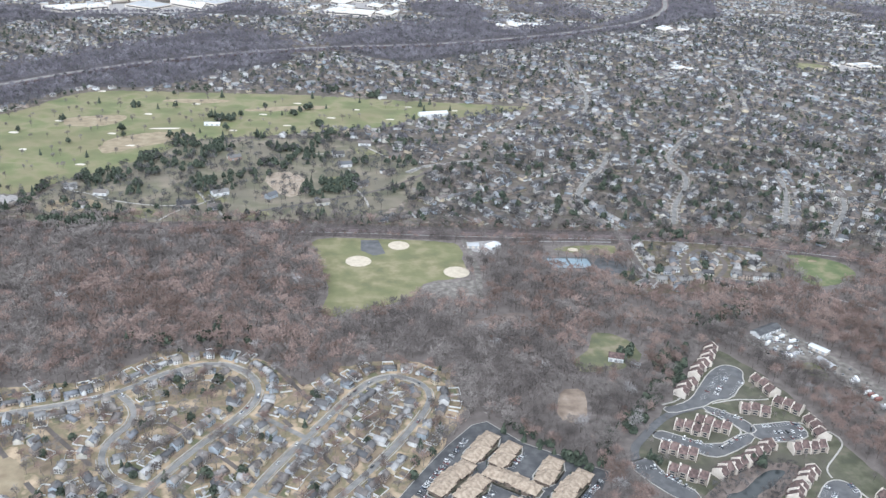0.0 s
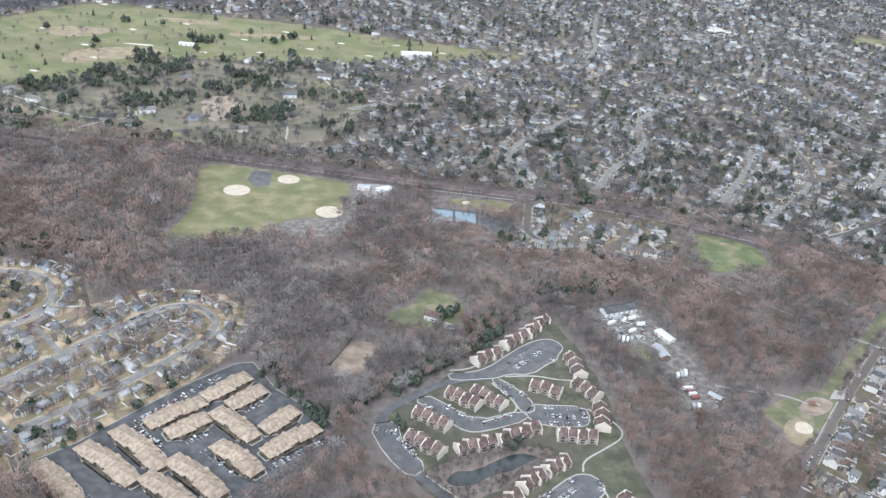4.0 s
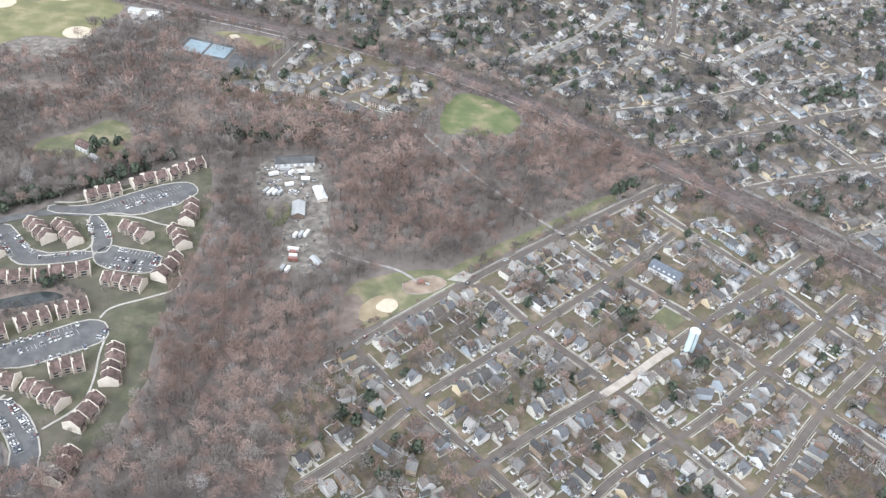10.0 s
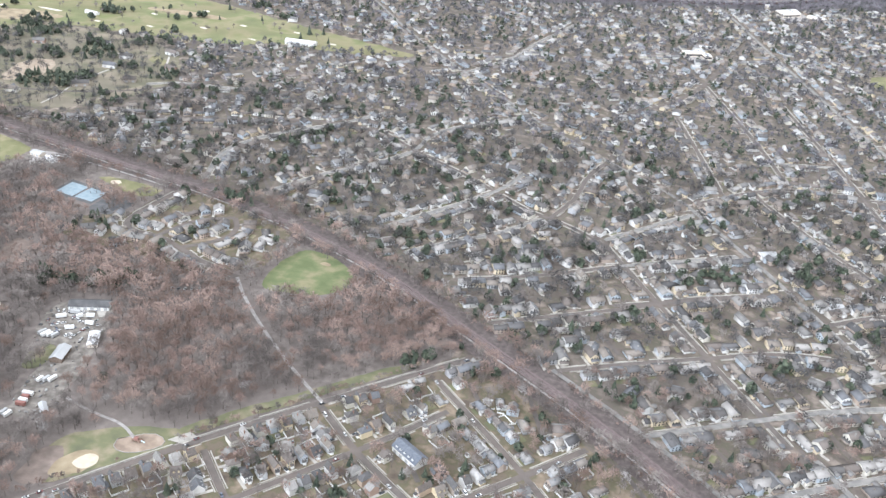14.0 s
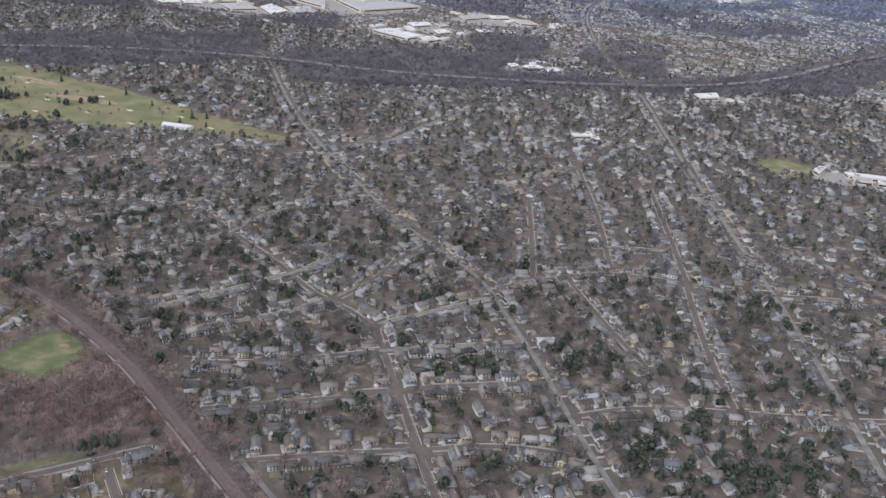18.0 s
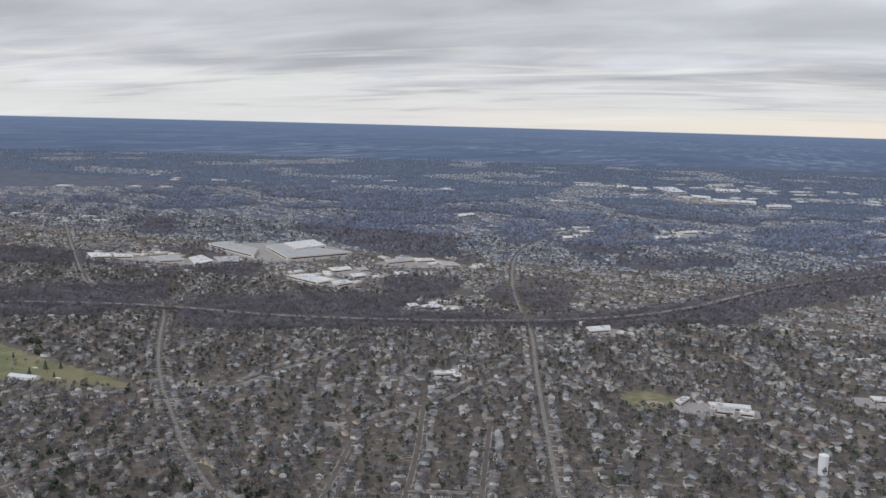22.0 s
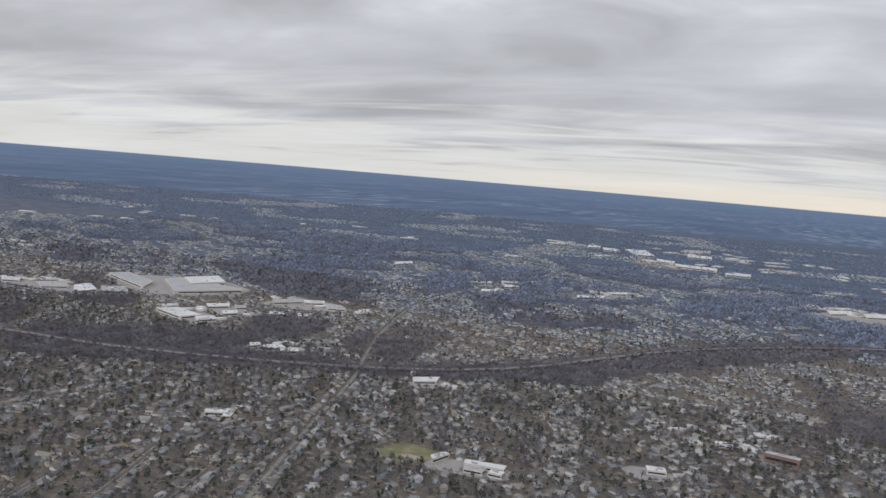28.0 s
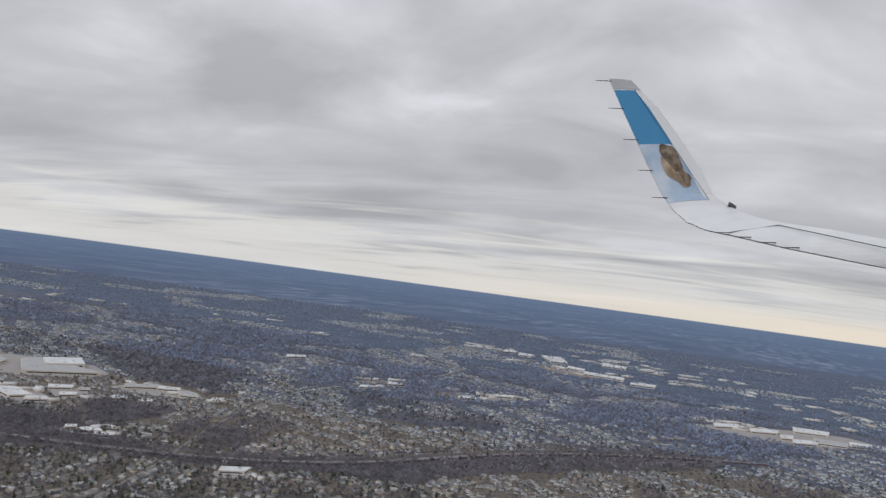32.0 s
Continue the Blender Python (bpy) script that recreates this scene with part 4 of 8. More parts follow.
STREET = "grey asphalt street between houses with pale kerbs"
road([(199, 498), (214, 517), (230, 537), (269, 586), (340, 666), (412, 744), (436, 770)], 6.0, "grey asphalt road along the edge of the woods", True)
road([(202, 497), (226, 475), (250, 457), (288, 425), (330, 390), (370, 350)], 5.4, STREET, True)
road([(284, 586), (323, 546), (368, 510), (400, 482), (430, 452), (470, 415)], 5.4, STREET, True)
road([(341, 664), (386, 624), (420, 601), (452, 580), (490, 540), (525, 510), (570, 470)], 5.8, STREET, True)
road([(416, 730), (470, 681), (513, 641), (553, 595), (600, 550), (650, 500)], 5.4, STREET, True)
road([(190, 374), (211, 399), (228, 420), (250, 459), (287, 502), (323, 546), (365, 598), (408, 652), (437, 694)], 5.4, STREET, True)
road([(290, 405), (333, 453), (373, 492), (416, 539), (452, 582), (505, 640), (548, 690)], 5.8, STREET, True)
road([(360, 395), (390, 435), (432, 470), (489, 538), (540, 600), (578, 645)], 5.4, STREET, True)
road([(440, 390), (480, 440), (525, 510), (580, 575), (610, 620)], 5.4, STREET, True)
road([(373, 490), (395, 514), (416, 539), (424, 547)], 6.2, "pale worn concrete street beside a water tank", mat="old_concrete")
road([(-700, 680), (-627, 688), (-583, 693), (-539, 703), (-493, 734), (-458, 745), (-428, 729), (-413, 697), (-420, 668), (-444, 640), (-475, 605), (-503, 568), (-540, 520)], 5.0, STREET, True, mat="pale_asphalt")
road([(-534, 703), (-519, 680), (-520, 657), (-533, 640), (-541, 620), (-536, 594), (-521, 576), (-503, 568)], 5.0, STREET, True, mat="pale_asphalt")
road([(-470, 480), (-429, 548), (-402, 587), (-371, 624), (-340, 664), (-313, 692), (-289, 694), (-270, 678), (-266, 655), (-280, 628), (-310, 590), (-342, 555), (-387, 513), (-430, 465)], 5.0, STREET, True, mat="pale_asphalt")
road([(-425, 551), (-387, 513)], 5.0, STREET, True, mat="pale_asphalt")
road([(-419, 654), (-382, 614)], 5.0, STREET, mat="pale_asphalt")
road([(51, 958), (40, 898), (37, 870), (50, 850), (85, 853), (116, 839), (154, 821), (194, 811)], 7, STREET, True)
road([(116, 839), (145, 868), (151, 895), (135, 920)], 6, STREET)
road([(83, 850), (100, 900), (135, 920)], 6, STREET)
road([(-151, 990), (-154, 922), (-163, 869), (-173, 832)], 7, "grey gravel track beside the sports field", name="track_road", mat="yard")
road([(194, 811), (214, 784), (259, 737), (310, 692), (341, 668)], 3.2, "narrow grey path through the bare woods", name="path", mat="gravel")
road([(234, 578), (215, 590), (190, 592), (160, 600)], 2.5, "narrow path beside a playground", name="path", mat="gravel")
road([(120, 560), (140, 590), (152, 612), (148, 640), (128, 690), (95, 720)], 6, "grey track through a storage yard", name="track_road", mat="yard")
# north of the railway
ROAD_N = "grey avenue between houses and bare trees"
road([(-1580, 3296), (-1146, 2846), (-752, 2446), (-541, 2234), (-400, 2190), (-291, 2185), (-216, 2128), (14, 1791), (156, 1613), (300, 1458), (382, 1367), (494, 1268), (584, 1201), (638, 1118), (698, 1030), (745, 947), (800, 860), (880, 740)], 5.8, ROAD_N, mat="pale_asphalt")
road([(310, 3900), (286, 3629), (303, 3354), (357, 3098), (457, 2739), (540, 2500), (637, 2258), (715, 1977), (787, 1737), (853, 1524), (903, 1363), (949, 1212), (984, 1075), (1015, 950)], 6.6, "wide grey avenue running straight through the town", mat="pale_asphalt")
road([(518, 1032), (561, 965), (602, 901), (646, 832), (700, 750)], 5.6, STREET, True)
road([(190, 1230), (257, 1184), (347, 1133), (427, 1074), (470, 1062), (518, 1032)], 5.4, STREET, True)
road([(451, 1070), (470, 1127), (474, 1208), (490, 1262)], 5.4, STREET, True)
road([(613, 1190), (676, 1257), (738, 1297), (875, 1300), (1003, 1344), (1105, 1351)], 5.4, STREET, True)
road([(600, 1700), (619, 1641), (675, 1477), (721, 1307)], 5.6, STREET, True)
road([(728, 1642), (791, 1403), (815, 1305)], 5.6, STREET, True)
road([(676, 1257), (693, 1222), (746, 1142), (800, 1070)], 5.6, STREET, True)
road([(815, 1298), (833, 1213), (859, 1106), (884, 1030)], 5.6, STREET, True)
road([(743, 955), (800, 1001), (900, 1032), (999, 1062), (1100, 1110)], 5.4, STREET, True)
road([(542, 908), (620, 950), (693, 993)], 5.4, STREET, True)
road([(437, 830), (510, 878), (567, 915), (602, 946), (650, 972), (702, 999)], 5.6, STREET, True)
road([(387, 894), (448, 923), (540, 990)], 5.4, STREET, True)
road([(500, 776), (560, 812), (623, 847), (700, 890), (770, 900)], 5.4, STREET, True)
road([(568, 1496), (609, 1349), (640, 1230)], 5.4, STREET, True)
road([(1105, 1351), (1192, 1450), (1300, 1600)], 5.6, STREET)
road([(1000, 1200), (1059, 1267), (1105, 1351), (1030, 1370), (971, 1425), (900, 1500)], 5.6, STREET)
road([(-250, 1070), (-120, 1120), (0, 1180), (110, 1230), (190, 1230)], 5.4, STREET)
road([(-450, 1100), (-330, 1135), (-200, 1180), (-100, 1290), (0, 1400), (80, 1490), (156, 1613)], 5.4, STREET)
road([(156, 1613), (300, 1680), (450, 1750), (715, 1900)], 5.4, STREET)
road([(382, 1367), (470, 1430), (560, 1560), (610, 1700), (640, 1850), (690, 2060)], 5.4, STREET)
NORTH_STREETS = [[(59, 991), (38, 1061), (47, 1116), (85, 1177), (133, 1230), (173, 1301)], [(141, 1002), (181, 1078), (224, 1129), (254, 1186), (253, 1240), (268, 1280), (310, 1327), (355, 1380)], [(185, 1497), (229, 1535), (285, 1680), (290, 1745), (343, 1957)], [(325, 922), (364, 970), (407, 1008), (443, 1064)], [(288, 971), (342, 1051), (385, 1123), (398, 1180)], [(517, 1042), (559, 1095), (609, 1154)]]
NORTH_STREETS += [[(540, 990), (600, 1028), (660, 1066)], [(705, 1369), (750, 1385), (789, 1398)], [(1052, 1267), (1059, 1169), (1078, 1099)], [(1107, 1351), (1162, 1327), (1220, 1300)], [(-174, 1241), (-135, 1272), (-97, 1277), (-40, 1290)]]
NORTH_STREETS += [[(586, 721), (642, 756), (695, 790), (750, 822), (812, 850)], [(660, 670), (720, 712), (780, 750)], [(718, 744), (745, 705), (790, 650)]]
for p in NORTH_STREETS:
    road(p, 5.6, "pale grey street between houses and bare trees", True, mat="pale_asphalt")
road([(-90, 975), (-29, 967), (32, 956)], 3.0, "pale gravel track beside the railway", name="track_road", mat="gravel")
road([(505, 781), (586, 727), (678, 650), (780, 570)], 4.6, "narrow pale street along the railway", mat="pale_asphalt")
# motorway on a bank, raised so the camera sees it over the trees, with woods along it
HIGHWAY = [(-1250, 1480), (-1000, 1650), (-835, 1793), (-700, 1900), (-553, 1990), (-380, 2060), (-208, 2110), (63, 2130), (318, 2210), (575, 2320), (784, 2460), (928, 2640), (1024, 2850), (1185, 3166), (1478, 3500), (1800, 3760)]
mark_line(smooth(HIGHWAY, 2, False), 45, 1)
mark_line(smooth(HIGHWAY, 2, False), 15, 3)
hw = road(HIGHWAY, 12, "pale motorway on a low wooded bank", name="motorway", mat="pale_asphalt")
hw.location.z = 5.0
ob = part("embankment", ribbon(smooth(HIGHWAY, 2, False), 20, 0.2, None, 0, 5.2), "ballast", hw)
road([(-1100, 1850), (-896, 2115), (-770, 2300), (-600, 2500)], 12, "pale road through the far woods")
road([(-1000, 2650), (-500, 2800), (-100, 2750), (150, 2600), (290, 2440)], 10, "road past the warehouses")
road([(310, 3900), (380, 4150), (420, 4500), (380, 5000)], 10, "straight road running to the horizon")

finish_roads()

# railway
rail_line = tagged(new("railway", ribbon(smooth(RAIL, 2, False), 10.5, 0.55, None, 0, 0.5).mesh("bed", "ballast")), "brown ballast bed of a two-track railway", "railway", kind="structure")
for off in (-2.9, -1.45, 1.45, 2.9):
    part("rail", ribbon(smooth(RAIL, 2, False), 0.22, 0.75, None, off, 0.18), "steel", rail_line)
part("service_track", ribbon(smooth(RAIL, 2, False), 2.2, 0.34, None, 7.2, 0.2), "gravel", rail_line, "pale service track")

# ---- repeated templates: vertices, triangles and material slots ----


def template(groups):
    """Several shapes, each with its slot, as one set of triangles."""
    v, t, m = [], [], []
    for shape, slot in groups:
        o = len(v)
        tr = shape.tris()
        v += shape.v
        t += [(a + o, b + o, c + o) for a, b, c in tr]
        m += [slot] * len(tr)
    return np.array(v, float), np.array(t, int), np.array(m, int)


def scatter(name, temps, which, xyz, turn, scale, mats, shift, label, category):
    """Many small things joined into one mesh. scale: n x 3; shift: added to the slots of each."""
    V, T, I = [], [], []
    base = 0
    for k, (v, t, m) in enumerate(temps):
        sel = np.nonzero(which == k)[0]
        if not len(sel):
            continue
        c, s = np.cos(turn[sel])[:, None], np.sin(turn[sel])[:, None]
        p = v[None] * scale[sel][:, None, :]
        q = np.stack([p[..., 0] * c - p[..., 1] * s, p[..., 0] * s + p[..., 1] * c, p[..., 2]], -1) + xyz[sel][:, None, :]
        V.append(q.reshape(-1, 3))
        T.append((t[None] + base + (np.arange(len(sel)) * len(v))[:, None, None]).reshape(-1, 3))
        I.append((m[None] + shift[sel][:, None] * (m[None] >= 1)).reshape(-1))
        base += len(sel) * len(v)
    if not V:
        return None
    ob = new(name, tri_mesh(name, np.concatenate(V), np.concatenate(T), mats, np.concatenate(I)))
    return tagged(ob, label, category, kind="stuff")


def bare_tree_shapes(blades, width, seed, limbs=5, tall=1.0, spray=1.0):
    """Trunk with limbs, and a crown of fine upright sprays of twigs; one metre wide crown per unit at 10 m."""
    r = random.Random(seed)
    trunk, crown = Shape(), Shape()
    h = 11.0 * tall
    trunk.v += [(0.24 * math.cos(a), 0.24 * math.sin(a), 0) for a in (0, 2.1, 4.2)] + [(r.uniform(-.5, .5), r.uniform(-.5, .5), h * 0.72)]
    trunk.f += [(0, 1, 3), (1, 2, 3), (2, 0, 3)]
    for k in range(limbs):
        a = 2 * math.pi * k / max(limbs, 1) + r.uniform(-.5, .5)
        z0 = h * r.uniform(0.22, 0.42)
        d = r.uniform(2.4, 3.8)
        tip = (d * math.cos(a), d * math.sin(a), h * r.uniform(0.6, 0.85))
        o = len(trunk.v)
        w = 0.13
        trunk.v += [(-w * math.sin(a), w * math.cos(a), z0), (w * math.sin(a), -w * math.cos(a), z0), tip]
        trunk.f += [(o, o + 1, o + 2)]
    lobes = []
    for k in range(5 if blades > 20 else 3):
        a = 2 * math.pi * k / 5 + r.uniform(-.6, .6)
        d = 0.0 if k == 0 else r.uniform(1.3, 2.4)
        lobes.append((Vector((d * math.cos(a), d * math.sin(a), h * (0.74 if k == 0 else r.uniform(0.55, 0.68)))), (2.7 if k == 0 else r.uniform(2.0, 2.7)) * (1 if blades > 20 else 1.1)))
    for k in range(blades):
        c, rad = lobes[k % len(lobes)]
        d = Vector((r.gauss(0, 1), r.gauss(0, 1), r.gauss(0.55, 0.8))).normalized()
        base = c + d * rad * r.uniform(0.15, 0.95) ** 0.7
        d2 = (d * 0.55 + Vector((r.gauss(0, .6), r.gauss(0, .6), r.gauss(0.45, .5)))).normalized()
        tip = base + d2 * r.uniform(0.9, 2.0) * spray
        side = d2.orthogonal().normalized()
        side.rotate(Matrix.Rotation(r.uniform(0, 6.28), 3, d2))
        side *= width * r.uniform(0.6, 1.4)
        o = len(crown.v)
        crown.v += [tuple(base + side), tuple(base - side), tuple(tip)]
        crown.f += [(o, o + 1, o + 2)]
    return trunk, crown


def conifer_shapes(seed, tiers=5, spikes=9):
    r = random.Random(seed)
    trunk, crown = Shape(), Shape()
    trunk.v += [(0.22, 0, 0), (-0.11, 0.19, 0), (-0.11, -0.19, 0), (0, 0, 9)]
    trunk.f += [(0, 1, 3), (1, 2, 3), (2, 0, 3)]
    for k in range(tiers):
        z = 0.7 + 8.4 * k / tiers
        rad = 2.5 * (1 - k / (tiers + 0.3)) ** 0.8
        for j in range(spikes):
            a = 2 * math.pi * (j + 0.5 * (k % 2)) / spikes + r.uniform(-.15, .15)
            q = rad * r.uniform(0.75, 1.2)
            wa = math.pi / spikes * 1.25
            o = len(crown.v)
            zt = z + 8.4 / tiers * 1.9
            crown.v += [(0, 0, zt), (q * math.cos(a - wa), q * math.sin(a - wa), z + r.uniform(-.3, .4)), (q * 1.18 * math.cos(a), q * 1.18 * math.sin(a), z - r.uniform(0, .5)), (q * math.cos(a + wa), q * math.sin(a + wa), z + r.uniform(-.3, .4))]
            crown.f += [(o, o + 1, o + 2), (o, o + 2, o + 3)]
    return trunk, crown


TREES_CLOSE = [template([(a, 0), (b, 1)]) for a, b in (bare_tree_shapes(220, 0.14, s, 5, 1.0, 1.1) for s in range(6))]
TREES_NEAR = [template([(a, 0), (b, 1)]) for a, b in (bare_tree_shapes(80, 0.28, 10 + s, 4, 1.0, 1.25) for s in range(5))]
TREES_GARDEN = [template([(a, 0), (b, 1)]) for a, b in (bare_tree_shapes(56, 0.42, 90 + s, 4, 1.0, 1.35) for s in range(5))]
TREES_MID = [template([(a, 0), (b, 1)]) for a, b in (bare_tree_shapes(28, 0.75, 20 + s, 1, 1.0, 1.7) for s in range(4))]
TREES_FAR = [template([(a, 0), (b, 1)]) for a, b in (bare_tree_shapes(9, 1.7, 40 + s, 0, 1.0, 2.2) for s in range(4))]
TREES_TOWN = [template([(a, 0), (b, 1)]) for a, b in (bare_tree_shapes(96, 0.27, 30 + s, 5, 1.0, 1.2) for s in range(5))]


def evergreen_shapes(seed, tufts=70):
    """A broad, dense evergreen of overlapping tufts on several rounded lobes."""
    r = random.Random(seed)
    trunk, crown = Shape(), Shape()
    trunk.v += [(0.22, 0, 0), (-0.11, 0.19, 0), (-0.11, -0.19, 0), (0, 0, 7)]
    trunk.f += [(0, 1, 3), (1, 2, 3), (2, 0, 3)]
    lobes = [(Vector((0, 0, 6.3)), 2.6)] + [(Vector((1.7 * math.cos(a), 1.7 * math.sin(a), r.uniform(2.8, 4.6))), r.uniform(1.9, 2.6)) for a in (r.uniform(0, 1) + k * 1.57 for k in range(4))]
    for k in range(tufts):
        c, rad = lobes[k % 5]
        d = Vector((r.gauss(0, 1), r.gauss(0, 1), r.gauss(0.35, 0.9))).normalized()
        p = c + d * rad * r.uniform(0.75, 1.0)
        u = d.orthogonal().normalized()
        u.rotate(Matrix.Rotation(r.uniform(0, 6.28), 3, d))
        w = d.cross(u)
        e = rad * r.uniform(0.5, 0.8)
        o = len(crown.v)
        crown.v += [tuple(p + u * e - d * 0.4), tuple(p - u * e * 0.6 + w * e * 0.9 - d * 0.3), tuple(p - u * e * 0.5 - w * e * 0.9 + d * r.uniform(-.2, .6))]
        crown.f += [(o, o + 1, o + 2)]
    return trunk, crown


CONIFERS = [template([(a, 0), (b, 1)]) for a, b in [conifer_shapes(60 + s) for s in range(2)] + [evergreen_shapes(64 + s) for s in range(3)]]
CONIFERS_FAR = [template([(a, 0), (b, 1)]) for a, b in [conifer_shapes(70, 3, 6)] + [evergreen_shapes(74 + s, 22) for s in range(2)]]


def far_house(kind, windows):
    w, r, g = Shape(), Shape(), Shape()
    if kind == 0:
        w.gable(-5.5, 5.5, -4, 4, 0, 5.2, 8.0)
        r.roof(-5.5, 5.5, -4, 4, 5.2, 8.0)
        w.gable(0.5, 4.5, 4, 6.2, 0, 4.6, 6.6, "y")
        r.roof(0.5, 4.5, 3, 6.2, 4.6, 6.6, "y")
    elif kind == 1:
        w.gable(-4, 4, -5.5, 5.5, 0, 5.4, 8.6, "y")
        r.roof(-4, 4, -5.5, 5.5, 5.4, 8.6, "y")
        w.box(-3.4, 3.4, 5.5, 7.6, 0, 2.7)
        r.slab([(-3.7, 5.5, 3.3), (3.7, 5.5, 3.3), (3.7, 7.9, 2.7), (-3.7, 7.9, 2.7)][::-1], 0.15)
    elif kind == 2:
        w.box(-7.5, 7.5, -4, 4, 0, 3.0)
        r.hip(-7.5, 7.5, -4, 4, 3.0, 5.2)
        w.gable(3.2, 7.5, 4, 6.5, 0, 2.9, 4.4, "y")
        r.roof(3.2, 7.5, 2.5, 6.5, 2.9, 4.4, "y")
    else:
        w.gable(-4.5, 4.5, -4.5, 4.5, 0, 5.6, 8.4)
        r.roof(-4.5, 4.5, -4.5, 4.5, 5.6, 8.4)
        w.gable(4.5, 8.0, -3.5, 3.0, 0, 3.0, 4.8)
        r.roof(4.5, 8.0, -3.5, 3.0, 3.0, 4.8)
    r.box(-2.2, -1.3, -0.5, 0.4, 5 if kind != 2 else 3, 9.3 if kind != 2 else 6.2)
    if windows:
        y0, y1 = (-4.06, 4.06) if kind != 1 else (-5.56, 5.56)
        y0, y1 = (-4.56, 4.56) if kind == 3 else (y0, y1)
        for zz in ((1.0,) if kind == 2 else (0.9, 3.4)):
            for x in ((-5, -2, 1.5) if kind == 2 else (-3.2, -0.9, 1.6)):
                for y in (y0, y1):
                    o = len(g.v)
                    g.v += [(x, y, zz), (x + 1.1, y, zz), (x + 1.1, y, zz + 1.4), (x, y, zz + 1.4)]
                    g.f += [(o, o + 1, o + 2, o + 3)]
    return template([(w, 0), (r, 1)] + ([(g, 2)] if windows else []))




def distant_house(seed):
    r = random.Random(seed)
    w, f = Shape(), Shape()
    a, d, h, t = r.uniform(4.5, 7), r.uniform(3.6, 4.6), r.uniform(3, 5.6), r.uniform(2, 3)
    w.gable(-a, a, -d, d, 0, h, h + t)
    o = [(-a - .4, 0, h + t + .15), (a + .4, 0, h + t + .15), (a + .4, -d - .5, h - .2), (-a - .4, -d - .5, h - .2), (a + .4, d + .5, h - .2), (-a - .4, d + .5, h - .2)]
    f.add(o, [(3, 2, 1, 0), (0, 1, 4, 5)])
    return template([(w, 0), (f, 1)])


HOUSES_MID = [far_house(k, True) for k in range(4)]
HOUSES_FAR = [distant_house(k) for k in range(6)]

# ---- where houses stand ----
HOUSE_POS = []  # x, y, turn


def free(x, y, r=7.0):
    a = np.array([0, r, -r, 0, 0, r * .7, -r * .7, r * .7, -r * .7])
    b = np.array([0, 0, 0, r, -r, r * .7, r * .7, -r * .7, -r * .7])
    c = cover(x + a, y + b)
    return bool((c == 0).all())


def take(x, y, r=7.5):
    i, j, k = int((x - GX) / CELL), int((y - GY) / CELL), int(r / CELL + 0.5)
    s = GRID[i - k:i + k + 1, j - k:j + k + 1]
    s[s == 0] = 4


def along_street(p, width, step, chance, back):
    """Close rows of houses along a town street."""
    q, u = line_points(p, step)
    for s in (-1, 1):
        for (x, y), (ux, uy) in zip(q, u):
            if RNG.random() > chance:
                continue
            d = width / 2 + back + RNG.uniform(-1.0, 2.5)
            hx, hy = x - uy * s * d, y + ux * s * d
            c = cover(hx + np.array([0, 3.5, -3.5, 0, 0]), hy + np.array([0, 0, 0, 3.5, -3.5]))
            if ((c == 0) | (c == 4)).all() and all(math.hypot(hx - h[0], hy - h[1]) > 10.2 for h in HOUSE_POS):
                take(hx, hy, 4.0)
                HOUSE_POS.append((hx, hy, math.atan2(uy, ux) + (0 if s < 0 else math.pi) + RNG.normal(0, 0.04), s))


def along_road(p, width, step, chance, back):
    q, u = line_points(p, step)
    for s in (-1, 1):
        for (x, y), (ux, uy) in zip(q, u):
            if RNG.random() > chance:
                continue
            d = width / 2 + back + RNG.uniform(-1.5, 2.5)
            sh = RNG.uniform(-2, 2)
            hx, hy = x - uy * s * d + ux * sh, y + ux * s * d + uy * sh
            if free(hx, hy, 4.4) and inside(SEEN, np.array([hx]), np.array([hy]))[0]:
                take(hx, hy, 4.0)
                # front towards the road
                HOUSE_POS.append((hx, hy, math.atan2(uy, ux) + (0 if s < 0 else math.pi) + RNG.normal(0, 0.05), s))


for p, width, _, _ in list(ROADS):
    if width > 11.5 or width < 4.9:
        continue
    if 140 < p[:, 0].min() and p[:, 1].max() < 790:
        along_street(p, width, 10.6, 0.96, 9.5)
        continue
    if -20 < p[:, 0].min() and p[:, 0].max() < 220 and p[:, 1].max() < 970:
        along_street(p, width, 11.5, 0.97, 9.5)
        continue
    if p[:, 0].max() < -230 and p[:, 1].max() < 790:
        along_street(p, width, 12.4, 0.97, 10.5)
        continue
    if p[:, 1].max() < 1420 and p[:, 0].min() > 250:
        along_street(p, width, 13.5, 0.84, 10.5)
        continue
    along_road(p, width, 12.8 if p[:, 1].min() < 700 else 15.5, 0.95 if p[:, 1].min() < 700 else 0.75, 12.0)

# minor streets of the rest of the town, laid out on a bent grid
LANES = Shape()


